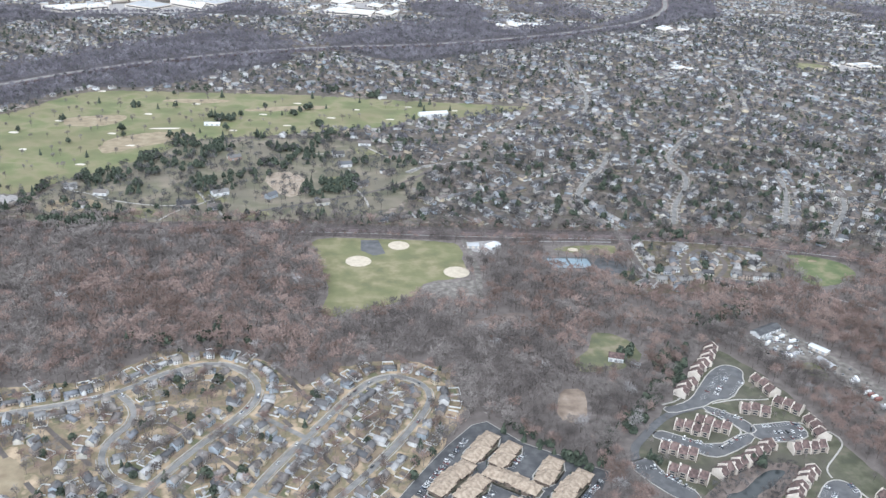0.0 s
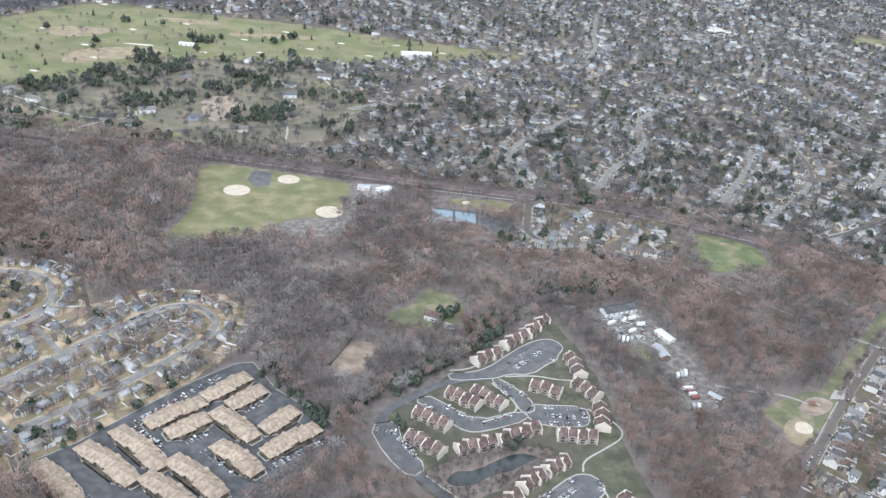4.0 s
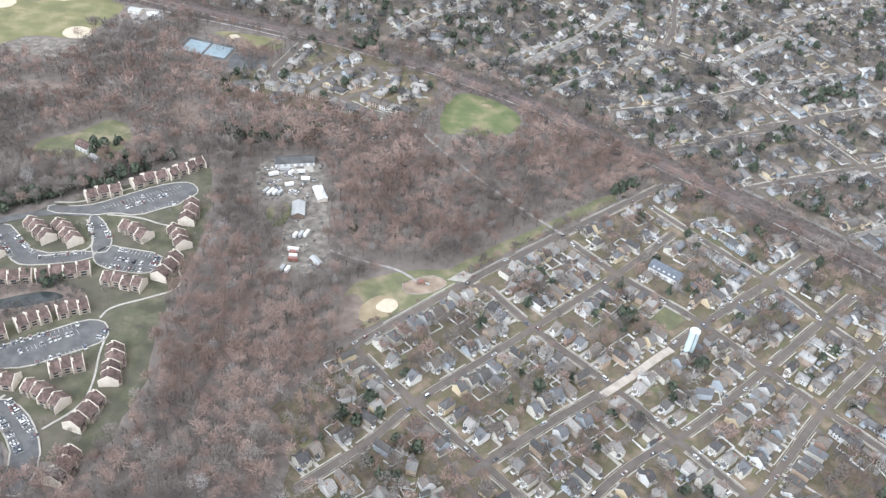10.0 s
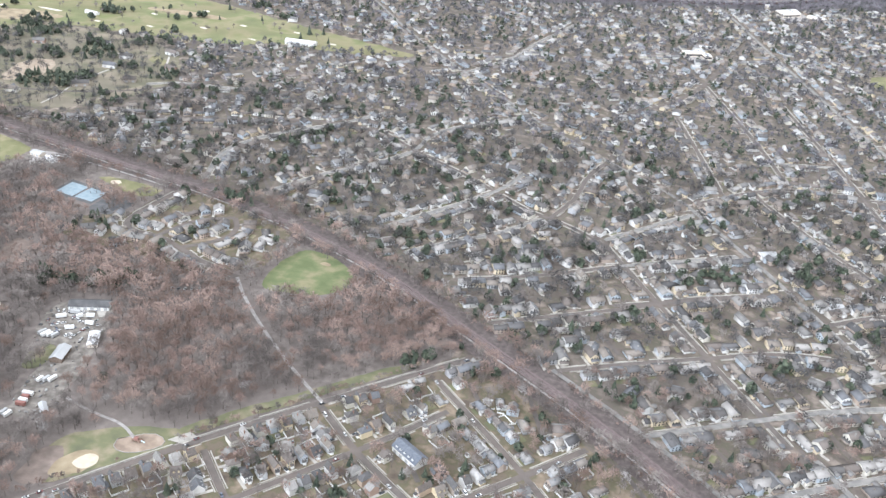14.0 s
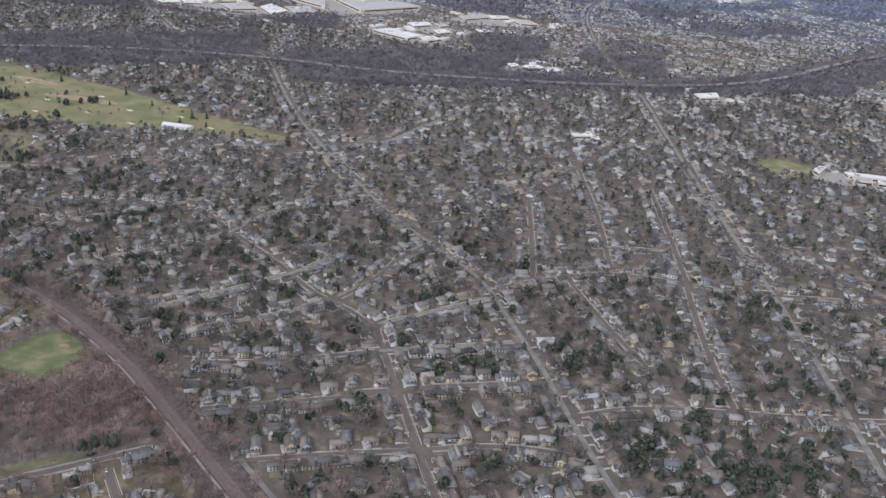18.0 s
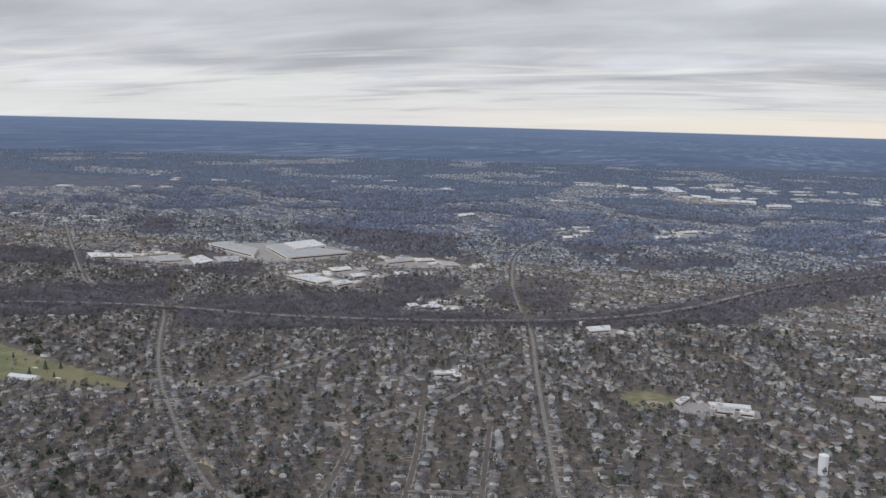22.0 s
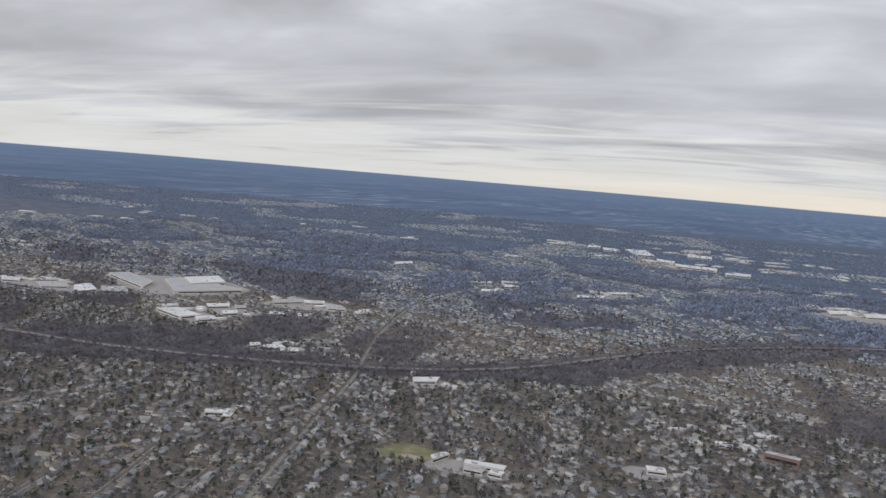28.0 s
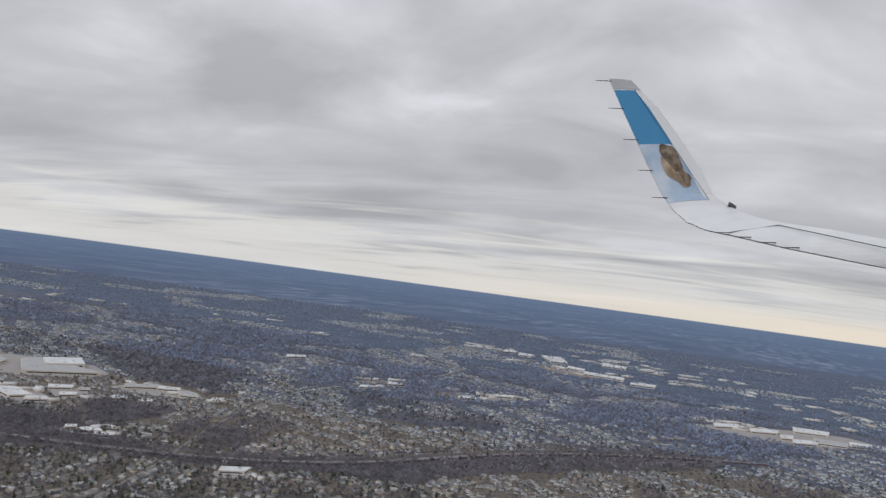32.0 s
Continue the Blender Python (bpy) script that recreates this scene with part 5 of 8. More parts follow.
def district(angle, test, gap=74.0, step=17.0, bend=0.0, lanes=True, chance=0.74):
    u = np.array([math.cos(angle), math.sin(angle)])
    w = np.array([-u[1], u[0]])
    for k in range(-60, 90):
        c0 = w * k * gap
        s = np.arange(-5200, 6200, step)
        wob = bend * np.sin(s * 0.006 + k * 1.7) + bend * 0.5 * np.sin(s * 0.013 + k)
        x, y = c0[0] + u[0] * s + w[0] * wob, c0[1] + u[1] * s + w[1] * wob
        ok = inside(SEEN, x, y) & test(x, y)
        for a in np.nonzero(ok[:-1] & ok[1:])[0]:
            mx, my = (x[a] + x[a + 1]) / 2, (y[a] + y[a + 1]) / 2
            if cover(mx, my) != 0:
                continue
            ang = math.atan2(y[a + 1] - y[a], x[a + 1] - x[a])
            ux, uy = math.cos(ang), math.sin(ang)
            if lanes:
                o = len(LANES.v)
                h = 2.0
                LANES.v += [(x[a] - uy * h, y[a] + ux * h, 0.24), (x[a] + uy * h, y[a] - ux * h, 0.24), (x[a + 1] + uy * h, y[a + 1] - ux * h, 0.24), (x[a + 1] - uy * h, y[a + 1] + ux * h, 0.24)]
                LANES.f += [(o, o + 1, o + 2, o + 3)]
                i, j = int((mx - GX) / CELL), int((my - GY) / CELL)
                GRID[i, j] = 3
            for sd in (-1, 1):
                if RNG.random() > chance:
                    continue
                d = RNG.uniform(10, 0.46 * gap) if lanes else RNG.uniform(2, 0.48 * gap)
                g = RNG.uniform(-0.5, 0.5) * step if lanes else RNG.normal(0, 0.8) * step
                hx, hy = mx - uy * sd * d + ux * g, my + ux * sd * d + uy * g
                if free(hx, hy, 4.4):
                    take(hx, hy, 4.0)
                    HOUSE_POS.append((hx, hy, ang + (0 if sd < 0 else math.pi) + RNG.normal(0, 0.3) + (1.57 if RNG.random() < 0.3 else 0), sd))


district(radians(-57), lambda x, y: (y < 1300), 58, 13.0, 14, chance=0.74)
district(radians(-30), lambda x, y: (y >= 1300) & (x < 150) & (y < 1700), 84, 22, 16)
district(radians(-75), lambda x, y: (y >= 1300) & (y < 1900), 64, 14.5, 30, chance=0.7)
district(radians(-62), lambda x, y: (y >= 1900) & (y < 2500), 50, 13.5, 36, lanes=False, chance=0.9)
district(radians(-20), lambda x, y: (y >= 2500) & (y < 3400), 40, 13, 60, lanes=False, chance=0.95)
district(radians(-50), lambda x, y: (y >= 3400), 50, 15, 50, lanes=False, chance=0.95)
tagged(new("minor_streets", LANES.mesh("lanes", "asphalt")), "narrow grey streets between the far houses", "road", kind="structure")

HP = np.array(HOUSE_POS)
in_town = inside([(190, 505), (412, 752), (470, 740), (600, 640), (560, 360), (330, 330), (150, 370)], HP[:, 0], HP[:, 1])
in_nbhd = inside(NBHD, HP[:, 0], HP[:, 1])
near = in_town | in_nbhd
NEAR_HOUSES = HP[near]
rest = HP[~near]
row = rest[:, 1]
for sel, temps, nm, lb, mats in ((row < 1500, HOUSES_MID, "houses_beyond_railway", "many pale and grey two-storey houses with shingle roofs", ["wall_far", "roof_mid", "glass"]), ((row >= 1500) & (row < 3100), HOUSES_FAR, "houses_far", "far pale houses with grey roofs among bare trees", ["wall_far", "roof_far"]), (row >= 3100, HOUSES_FAR, "houses_beyond_motorway", "small far pale houses with haze painted into their colours", ["wall_dist", "roof_dist"])):
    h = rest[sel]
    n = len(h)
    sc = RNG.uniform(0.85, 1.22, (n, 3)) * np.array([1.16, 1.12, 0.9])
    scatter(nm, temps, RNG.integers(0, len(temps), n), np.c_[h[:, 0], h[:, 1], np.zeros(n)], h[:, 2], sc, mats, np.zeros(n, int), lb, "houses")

# ---- trees ----


def jitter_grid(step, x0, x1, y0, y1):
    x, y = np.meshgrid(np.arange(x0, x1, step), np.arange(y0, y1, step), indexing="ij")
    x, y = x.ravel() + RNG.uniform(-.45, .45, x.size) * step, y.ravel() + RNG.uniform(-.45, .45, y.size) * step
    ok = inside(SEEN, x, y)
    return x[ok], y[ok]


def plant(name, x, y, temps, size, mats, label, shifts=None, category="trees"):
    n = len(x)
    if not n:
        return
    s = RNG.normal(1.0, 0.17, n).clip(0.55, 1.5) * size
    sc = np.stack([s * RNG.uniform(0.85, 1.2, n), s * RNG.uniform(0.85, 1.2, n), s], 1)
    sh = np.zeros(n, int) if shifts is None else shifts
    scatter(name, temps, RNG.integers(0, len(temps), n), np.c_[x, y, np.zeros(n)], RNG.uniform(0, 6.283, n), sc, mats, sh, label, category)


# TF and TM dress far trees, with distance haze in their twig colours
TF = ["bark", "twig_far", "twig_dusk", "twig"]
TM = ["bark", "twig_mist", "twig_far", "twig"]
TG = ["bark", "twig_dark", "twig", "twig_pale"]
TW = ["bark", "twig", "twig_red", "twig_pale"]
x, y = jitter_grid(8.4, -900, 760, 300, 1220)
c = cover(x, y)
w = (c == 1) & (y < 1220)
x, y = x[w], y[w]
red = 0.8 * inside([(140, 600), (190, 590), (330, 670), (430, 790), (300, 850), (230, 790), (150, 760)], x, y) + (np.sin(x * 0.012 + 1) + np.sin(y * 0.017) + np.sin((x + y) * 0.023)) / 3 + RNG.normal(0, 0.5, len(x)) > 0.15
sh = np.where(red, 1, 0)
sh[RNG.random(len(x)) < 0.004] = 2
close = inside([(-180, 300), (130, 300), (480, 760), (420, 800), (150, 720), (-20, 720), (-190, 620)], x, y)
plant("bare_woods_below", x[close], y[close], TREES_CLOSE, 1.36, TW, "bare brown-grey deciduous woods in winter", sh[close])
plant("bare_woods", x[~close], y[~close], TREES_NEAR, 1.4, TW, "bare brown-grey deciduous woods in winter", sh[~close])
x, y = jitter_grid(11.5, -1700, 2700, 1220, 2700)
w = cover(x, y) == 1
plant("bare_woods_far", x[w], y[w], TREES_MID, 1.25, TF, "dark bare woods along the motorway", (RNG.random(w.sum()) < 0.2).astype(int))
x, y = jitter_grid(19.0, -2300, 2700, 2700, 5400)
for nm, w, mats, lb in (("bare_woods_beyond", (y < 3600) & (cover(x, y) == 1), TF, "dark bare woods beyond the motorway"), ("bare_woods_distant", (y >= 3600) & (cover(x, y) == 1), TM, "bare woods towards the horizon, blue with painted haze")):
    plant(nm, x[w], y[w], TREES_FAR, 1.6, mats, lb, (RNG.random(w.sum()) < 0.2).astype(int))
# garden trees
for nm, step, lo, hi, temps, size in (("town_trees", 7.1, 300, 790, TREES_TOWN, 1.08), ("garden_trees", 8.0, 790, 1300, TREES_GARDEN, 1.24), ("garden_trees_beyond", 11.0, 1300, 2500, TREES_MID, 1.18), ("garden_trees_far", 13.0, 2500, 3700, TREES_FAR, 0.9), ("garden_trees_distant", 20.0, 3700, 5400, TREES_FAR, 0.95)):
    x, y = jitter_grid(step, -2300, 2700, lo, hi)
    c = cover(x, y)
    w = (c == 0) | ((c == 4) & (RNG.random(len(x)) < (0.26 if lo < 700 else 0.2)))
    w &= RNG.random(len(x)) < (0.72 if lo < 700 else 0.46 if lo < 1000 else 0.6 if lo < 2000 else 0.5)
    w &= (x > 0) | (y > 790) | (RNG.random(len(x)) < 0.78)
    w &= ~inside(POCKET, x, y) | (RNG.random(len(x)) < 0.55)
    x, y = x[w], y[w]
    clump = (np.sin(x * 0.061 + 0.4) + np.sin(y * 0.053 + x * 0.019) + np.sin((x - y) * 0.037 + 2)) / 3
    ev = RNG.random(len(x)) < (0.12 if lo < 700 else 0.26 if lo < 2000 else 0.08) * np.where(clump > 0.12, 2.0, 0.45)
    ev |= inside([(784, 950), (870, 990), (954, 1010), (945, 924), (839, 861), (794, 888)], x, y) & (RNG.random(len(x)) < 0.4)
    sh = (RNG.random(len(x)) < 0.14).astype(int)
    sh[RNG.random(len(x)) < 0.025] = 2
    near_town = (y < 800)
    sh[near_town & (sh == 0) & (RNG.random(len(x)) < 0.25)] = 1
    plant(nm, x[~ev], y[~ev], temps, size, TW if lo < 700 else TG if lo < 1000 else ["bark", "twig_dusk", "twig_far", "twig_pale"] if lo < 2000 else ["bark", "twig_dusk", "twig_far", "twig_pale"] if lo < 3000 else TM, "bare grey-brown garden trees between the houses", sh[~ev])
    plant(nm.replace("trees", "evergreens"), x[ev], y[ev], CONIFERS[1:] if lo < 1000 else CONIFERS_FAR[1:], 0.95 if lo < 700 else 1.18, ["bark", "needle"], "dark green evergreens among the houses", None, "evergreens")

# country beyond the town, to the limit of sight
def far_cluster(x, y):
    cl = np.zeros_like(x)
    for k, (sx, sy, ph) in enumerate([(0.0031, 0.0022, 0.3), (-0.0019, 0.0041, 1.7), (0.0056, -0.0027, 2.9), (0.0012, 0.0066, 4.1), (0.0085, 0.0047, 5.2)]):
        cl += np.sin(x * sx + y * sy + ph + 1.3 * np.sin(y * 0.002 + k)) / (1 + 0.3 * k)
    return cl


x, y = jitter_grid(30.0, -6800, 5200, 5380, 9500)
home = (far_cluster(x, y) > 0.95) & (RNG.random(len(x)) < 0.62)
n = int(home.sum())
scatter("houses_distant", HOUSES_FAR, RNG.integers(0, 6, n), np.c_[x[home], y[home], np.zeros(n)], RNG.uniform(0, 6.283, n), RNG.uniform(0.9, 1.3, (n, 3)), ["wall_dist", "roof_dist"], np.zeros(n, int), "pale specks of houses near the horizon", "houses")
DISTANT = [template([(a, 0), (b, 1)]) for a, b in (bare_tree_shapes(6, 3.0, 80 + s, 0, 1.0, 2.2) for s in range(3))]
x, y = jitter_grid(62.0, -6800, 5200, 5380, 9500)
wood = far_cluster(x, y) < 1.1
plant("woods_near_horizon", x[wood], y[wood], DISTANT, 1.5, TM, "bare woods near the horizon, blue with painted haze", (RNG.random(wood.sum()) < 0.2).astype(int))

# ---- near houses, each with its parts ----


FRAME = Shape()
for q in ((-0.72, -0.55), (0.55, 0.72)):
    FRAME.box(q[0], q[1], -0.09, 0.08, -0.15, 1.65)
FRAME.box(-0.72, 0.72, -0.09, 0.08, 1.5, 1.65).box(-0.72, 0.72, -0.12, 0.1, -0.15, 0)
nf = len(FRAME.f)
FRAME.box(-0.55, 0.55, -0.05, 0.04, 0, 1.5)
FRAME = mesh_of("window", FRAME.v, FRAME.f, ["white", "glass"], [0] * nf + [1] * (len(FRAME.f) - nf))


def make_house(kind):
    h = thing("house", "two-storey house with pale siding and a grey shingle roof", "house", "houses along the streets")
    body, roof, porch, chim, door, gar, garroof = (Shape() for _ in range(7))
    r = random.Random(kind + 11)
    two = kind % 6 not in (2, 5)
    wins = []
    if kind % 6 == 0:
        body.gable(-5, 5, -4.2, 4.2, 0, 5.4, 8.6)
        roof.roof(-5, 5, -4.2, 4.2, 5.4, 8.6)
        front, back, lo, hi = 4.2, -4.2, -4, 4
    elif kind % 6 == 1:
        body.gable(-4, 4, -5.6, 5.6, 0, 5.6, 9.0, "y")
        roof.roof(-4, 4, -5.6, 5.6, 5.6, 9.0, "y")
        front, back, lo, hi = 5.6, -5.6, -3, 3
    elif kind % 6 == 2:
        body.gable(-7, 7, -4.2, 4.2, 0, 3.1, 5.8)
        roof.roof(-7, 7, -4.2, 4.2, 3.1, 5.8)
        body.gable(1, 6, 4.2, 6.4, 0, 3.0, 5.0, "y")
        roof.roof(1, 6, 2.5, 6.4, 3.0, 5.0, "y")
        front, back, lo, hi = 4.2, -4.2, -6, 0
    elif kind % 6 == 3:
        body.gable(-5, 5, -4, 4, 0, 5.5, 8.4)
        roof.roof(-5, 5, -4, 4, 5.5, 8.4)
        body.gable(-4.4, 0.2, 4, 6.4, 0, 5.3, 7.6, "y")
        roof.roof(-4.4, 0.2, 2.6, 6.4, 5.3, 7.6, "y")
        front, back, lo, hi = 4.0, -4.0, 1, 4.2
    elif kind % 6 == 4:
        body.box(-4.8, 4.8, -4.8, 4.8, 0, 5.8)
        roof.hip(-4.8, 4.8, -4.8, 4.8, 5.8, 8.8, 0.6)
        front, back, lo, hi = 4.8, -4.8, -3.8, 3.8
    else:
        body.gable(-6, 6, -4.5, 4.5, 0, 3.4, 7.6)
        roof.roof(-6, 6, -4.5, 4.5, 3.4, 7.6)
        for x in (-3, 2.2):
            body.gable(x - 1.1, x + 1.1, 1.2, 3.6, 4.2, 5.9, 6.9, "y")
            roof.roof(x - 1.1, x + 1.1, 0.6, 3.6, 5.9, 6.9, "y", 0.2, 0.15)
        front, back, lo, hi = 4.5, -4.5, -5, 5
    part("wall", body, "wall", h)
    part("roof", roof, "roof", h)
    chim.box(-0.5, 0.5, -0.4, 0.4, 4, 9.6 if two else 7.0).box(-0.6, 0.6, -0.5, 0.5, 9.4 if two else 6.8, 9.7 if two else 7.1)
    ob = part("chimney", chim, "brick", h, "brown brick chimney")
    ob.location = (r.choice((-2.6, 2.4)), r.uniform(-1.5, 0.5), 0)
    dx = r.choice((-0.6, 0.8)) + (2.5 if kind % 6 == 3 else 0)
    porch.box(dx - 2.0, dx + 2.0, front, front + 2.0, 0, 0.5).box(dx - 1.9, dx - 1.7, front + 1.7, front + 1.9, 0.5, 2.7).box(dx + 1.7, dx + 1.9, front + 1.7, front + 1.9, 0.5, 2.7)
    part("porch", porch, "white", h, "white porch with two posts")
    part("porch_roof", Shape().slab([(dx - 2.3, front, 3.3), (dx + 2.3, front, 3.3), (dx + 2.3, front + 2.3, 2.7), (dx - 2.3, front + 2.3, 2.7)][::-1], 0.15), "roof", h)
    door.box(dx - 0.5, dx + 0.5, front - 0.02, front + 0.07, 0.5, 2.6)
    part("door", door, "rust", h, "dark red front door")
    if kind >= 6:
        gar.gable(5.3, 9.2, -6.5, -0.5, 0, 2.6, 4.2, "y") if kind % 6 != 2 else gar.gable(7.4, 11, -4, 2, 0, 2.6, 4.2, "y")
        garroof.roof(5.3, 9.2, -6.5, -0.5, 2.6, 4.2, "y") if kind % 6 != 2 else garroof.roof(7.4, 11, -4, 2, 2.6, 4.2, "y")
        part("garage_wall", gar, "wall", h)
        part("garage_roof", garroof, "roof", h)
    xs = np.linspace(lo + 0.6, hi - 0.6, 3 if hi - lo > 5 else 2)
    for y in (front, back):
        for z in ((0.9, 3.5) if two else (1.0,)):
            for x in xs:
                if y == front and z < 1.5 and abs(x - dx) < 1.3:
                    continue
                wins.append((x, y, z))
    for x, y, z in wins[:5]:
        w = new("window", FRAME)
        w.parent = h
        w.location = (x, y, z)
    return h


HOUSE_LABELS = ["two-storey house with pale siding and a shingle roof", "narrow gabled house with siding and a front porch", "long single-storey house with a low shingle roof", "gabled house with a projecting front wing", "square hip-roofed house with siding", "low house with a steep roof and two dormers"]
VARIANTS = [make_house(k) for k in range(12)]
for k, v in enumerate(VARIANTS):
    v["label"] = HOUSE_LABELS[k % 6] + (", with garage" if k >= 6 else "")
order = np.argsort(np.hypot(NEAR_HOUSES[:, 0] - 150, NEAR_HOUSES[:, 1] - 420))
used = set()
DRIVES = Shape()
CAR_SPOTS = []
pick_low = in_nbhd[near]
extra = []
for n, i in enumerate(order):
    x, y, a, sd = NEAR_HOUSES[i]
    if n >= 222:
        extra.append((x, y, a, sd))
        continue
    k = int(RNG.choice([2, 5, 8, 11, 0, 3])) if pick_low[i] and RNG.random() < 0.9 else int(RNG.choice([0, 1, 3, 4, 5, 6, 7, 9, 10]))
    m = pose(x, y, 0, 0, 0, math.degrees(a))
    m = m @ Matrix.Diagonal((1, 1, 0.85, 1) if pick_low[i] else (0.8, 1, 1, 1))
    if k not in used:
        used.add(k)
        VARIANTS[k].matrix_basis = m
    else:
        copy_thing(VARIANTS[k], m)
    # a pale drive from the street to the side of the house
    if RNG.random() < 0.75:
        d = 5.6
        p = [m @ Vector((d, y2, 0)) for y2 in (-5, 9.5)]
        ribbon([(q[0], q[1]) for q in p], 2.6, 0.26, DRIVES)
        if RNG.random() < 0.4:
            q = m @ Vector((d, RNG.uniform(3, 9), 0))
            CAR_SPOTS.append((q[0], q[1], math.degrees(a) + 90, 0.27))
    if RNG.random() < 0.5:
        p = [m @ Vector((0.6, y2, 0)) for y2 in (6, 9.3)]
        ribbon([(q[0], q[1]) for q in p], 1.0, 0.25, DRIVES)
for k, v in enumerate(VARIANTS):
    if k not in used:
        for o in list(v.children_recursive) + [v]:
            bpy.data.objects.remove(o)
if extra:
    e = np.array(extra)
    n = len(e)
    scatter("houses_at_edge", HOUSES_MID, RNG.integers(0, 4, n), np.c_[e[:, 0], e[:, 1], np.zeros(n)], e[:, 2], RNG.uniform(0.75, 1.0, (n, 3)), ["wall_far", "roof_far", "glass"], np.zeros(n, int), "pale houses with shingle roofs at the edge of the estate", "houses")
# drives of the joined houses
for x, y, a, sd in rest[rest[:, 1] < 1700]:
    if RNG.random() < 0.7:
        c, s = math.cos(a), math.sin(a)
        f = lambda u, v: (x + c * u - s * v, y + s * u + c * v)
        ribbon([f(6.2, -4), f(6.2, 13)], 2.8, 0.2, DRIVES)
tagged(new("driveways", DRIVES.mesh("driveways", "concrete")), "pale concrete drives and garden paths", "driveway", kind="structure")

# garden sheds, fences and bare patches as one scatter each
FENCES = Shape()
for x, y, a, sd in NEAR_HOUSES:
    if RNG.random() < (0.7 if x < -200 else 0.4):
        c, s = math.cos(a), math.sin(a)
        f = lambda u, v: (x + c * u - s * v, y + s * u + c * v)
        w = RNG.uniform(5, 6)
        d = RNG.uniform(11, 16)
        ribbon([f(-w, -5), f(-w, -d), f(w, -d), f(w, -5)], 0.16, 1.6, FENCES, 0, 1.6)
tagged(new("garden_fences", FENCES.mesh("fences", "white")), "white and pale garden fences behind the houses", "fence", kind="stuff")
SHED = Shape()
SHED.gable(-1.6, 1.6, -1.3, 1.3, 0, 2.1, 3.0)
SHEDR = Shape()
SHEDR.roof(-1.6, 1.6, -1.3, 1.3, 2.1, 3.0, "x", 0.2, 0.1)
sel = RNG.random(len(NEAR_HOUSES)) < 0.4
sh = NEAR_HOUSES[sel]
n = len(sh)
off = RNG.uniform(9, 13, n)
scatter("garden_sheds", [template([(SHED, 0), (SHEDR, 1)])], np.zeros(n, int), np.c_[sh[:, 0] + np.sin(sh[:, 2]) * off, sh[:, 1] - np.cos(sh[:, 2]) * off, np.zeros(n)], sh[:, 2], np.ones((n, 3)), ["wall_far", "roof_far"], np.zeros(n, int), "small garden sheds behind the houses", "sheds")
GARDENS = Shape()
for x, y, a, sd in np.vstack([NEAR_HOUSES, rest[rest[:, 1] < 1500]]):
    if RNG.random() < 0.4:
        c, s = math.cos(a), math.sin(a)
        w, d0, d1 = RNG.uniform(3.5, 5.5), RNG.uniform(4, 6), RNG.uniform(8, 13)
        sg = -1 if RNG.random() < 0.6 else 0.75
        o = len(GARDENS.v)
        for u, v in ((-w, d0), (w, d0), (w, d1), (-w, d1)):
            GARDENS.v.append((x + c * u - s * v * sg, y + s * u + c * v * sg, 0.17 + 0.0004 * (len(GARDENS.f) % 150)))
        GARDENS.f.append((o, o + 1, o + 2, o + 3) if sg > 0 else (o + 3, o + 2, o + 1, o))
tagged(new("garden_lawns", GARDENS.mesh("garden_lawns", "green")), "squares of green lawn round the houses", "lawn", kind="structure")

# ---- cars ----


def make_car(van):
    body, cabin, wheel = Shape(), Shape(), Shape()
    if van:
        L2, w, h0, h1 = 2.5, 0.95, 1.0, 1.95
        prof = [(-L2, 0.35), (L2, 0.35), (L2, 0.85), (L2 - 0.9, h0), (-L2, h0)]
        cab = [(-L2 + 0.05, h0), (L2 - 0.95, h0), (L2 - 1.6, h1), (-L2 + 0.15, h1)]
    else:
        L2, w, h0, h1 = 2.25, 0.88, 0.9, 1.42
        prof = [(-L2, 0.35), (L2, 0.35), (L2, 0.7), (L2 - 1.1, h0), (-L2 + 0.5, h0 + 0.03), (-L2, 0.8)]
        cab = [(-L2 + 0.5, h0 + 0.02), (L2 - 1.15, h0), (L2 - 2.0, h1), (-L2 + 1.1, h1)]

    def extrude(s, pr, hw, taper=0.0):
        n = len(pr)
        top = max(z for _, z in pr)
        v = []
        for sg in (-1, 1):
            for x, z in pr:
                v.append((x, sg * (hw - (taper if z == top else 0)), z))
        f = [tuple(range(n)), tuple(range(2 * n - 1, n - 1, -1))] + [(k, n + k, n + (k + 1) % n, (k + 1) % n) for k in range(n)]
        s.add(v, f)

    extrude(body, prof, w)
    extrude(cabin, cab, w - 0.06, 0.15)
    c = thing("car", "parked van" if van else "parked car", "car", "parked cars")
    part("body", body, "car", c)
    part("glazing", cabin, "glass", c, "dark glazed cabin")
    hi = cab[2][0], cab[3][0]
    lid = Shape()
    lid.box(hi[1] + 0.02, hi[0] - 0.02, -(w - 0.24), w - 0.24, h1 - 0.02, h1 + 0.05)
    part("roof_panel", lid, "car", c)
    wheel.tube((0, -0.1, 0), (0, 0.1, 0), 0.33, 0.33, 8)
    me = wheel.mesh("wheel", "tyre")
    for sx in (-1, 1):
        for sy in (-1, 1):
            o = new("wheel", me)
            o.parent = c
            o.location = (sx * (L2 - 0.85), sy * (w - 0.08), 0.33)
    return c


CAR, VAN = make_car(False), make_car(True)
CAR["label"], VAN["label"] = "parked saloon car with dark windows", "parked van or off-road car with dark windows"
STALLS = Shape()


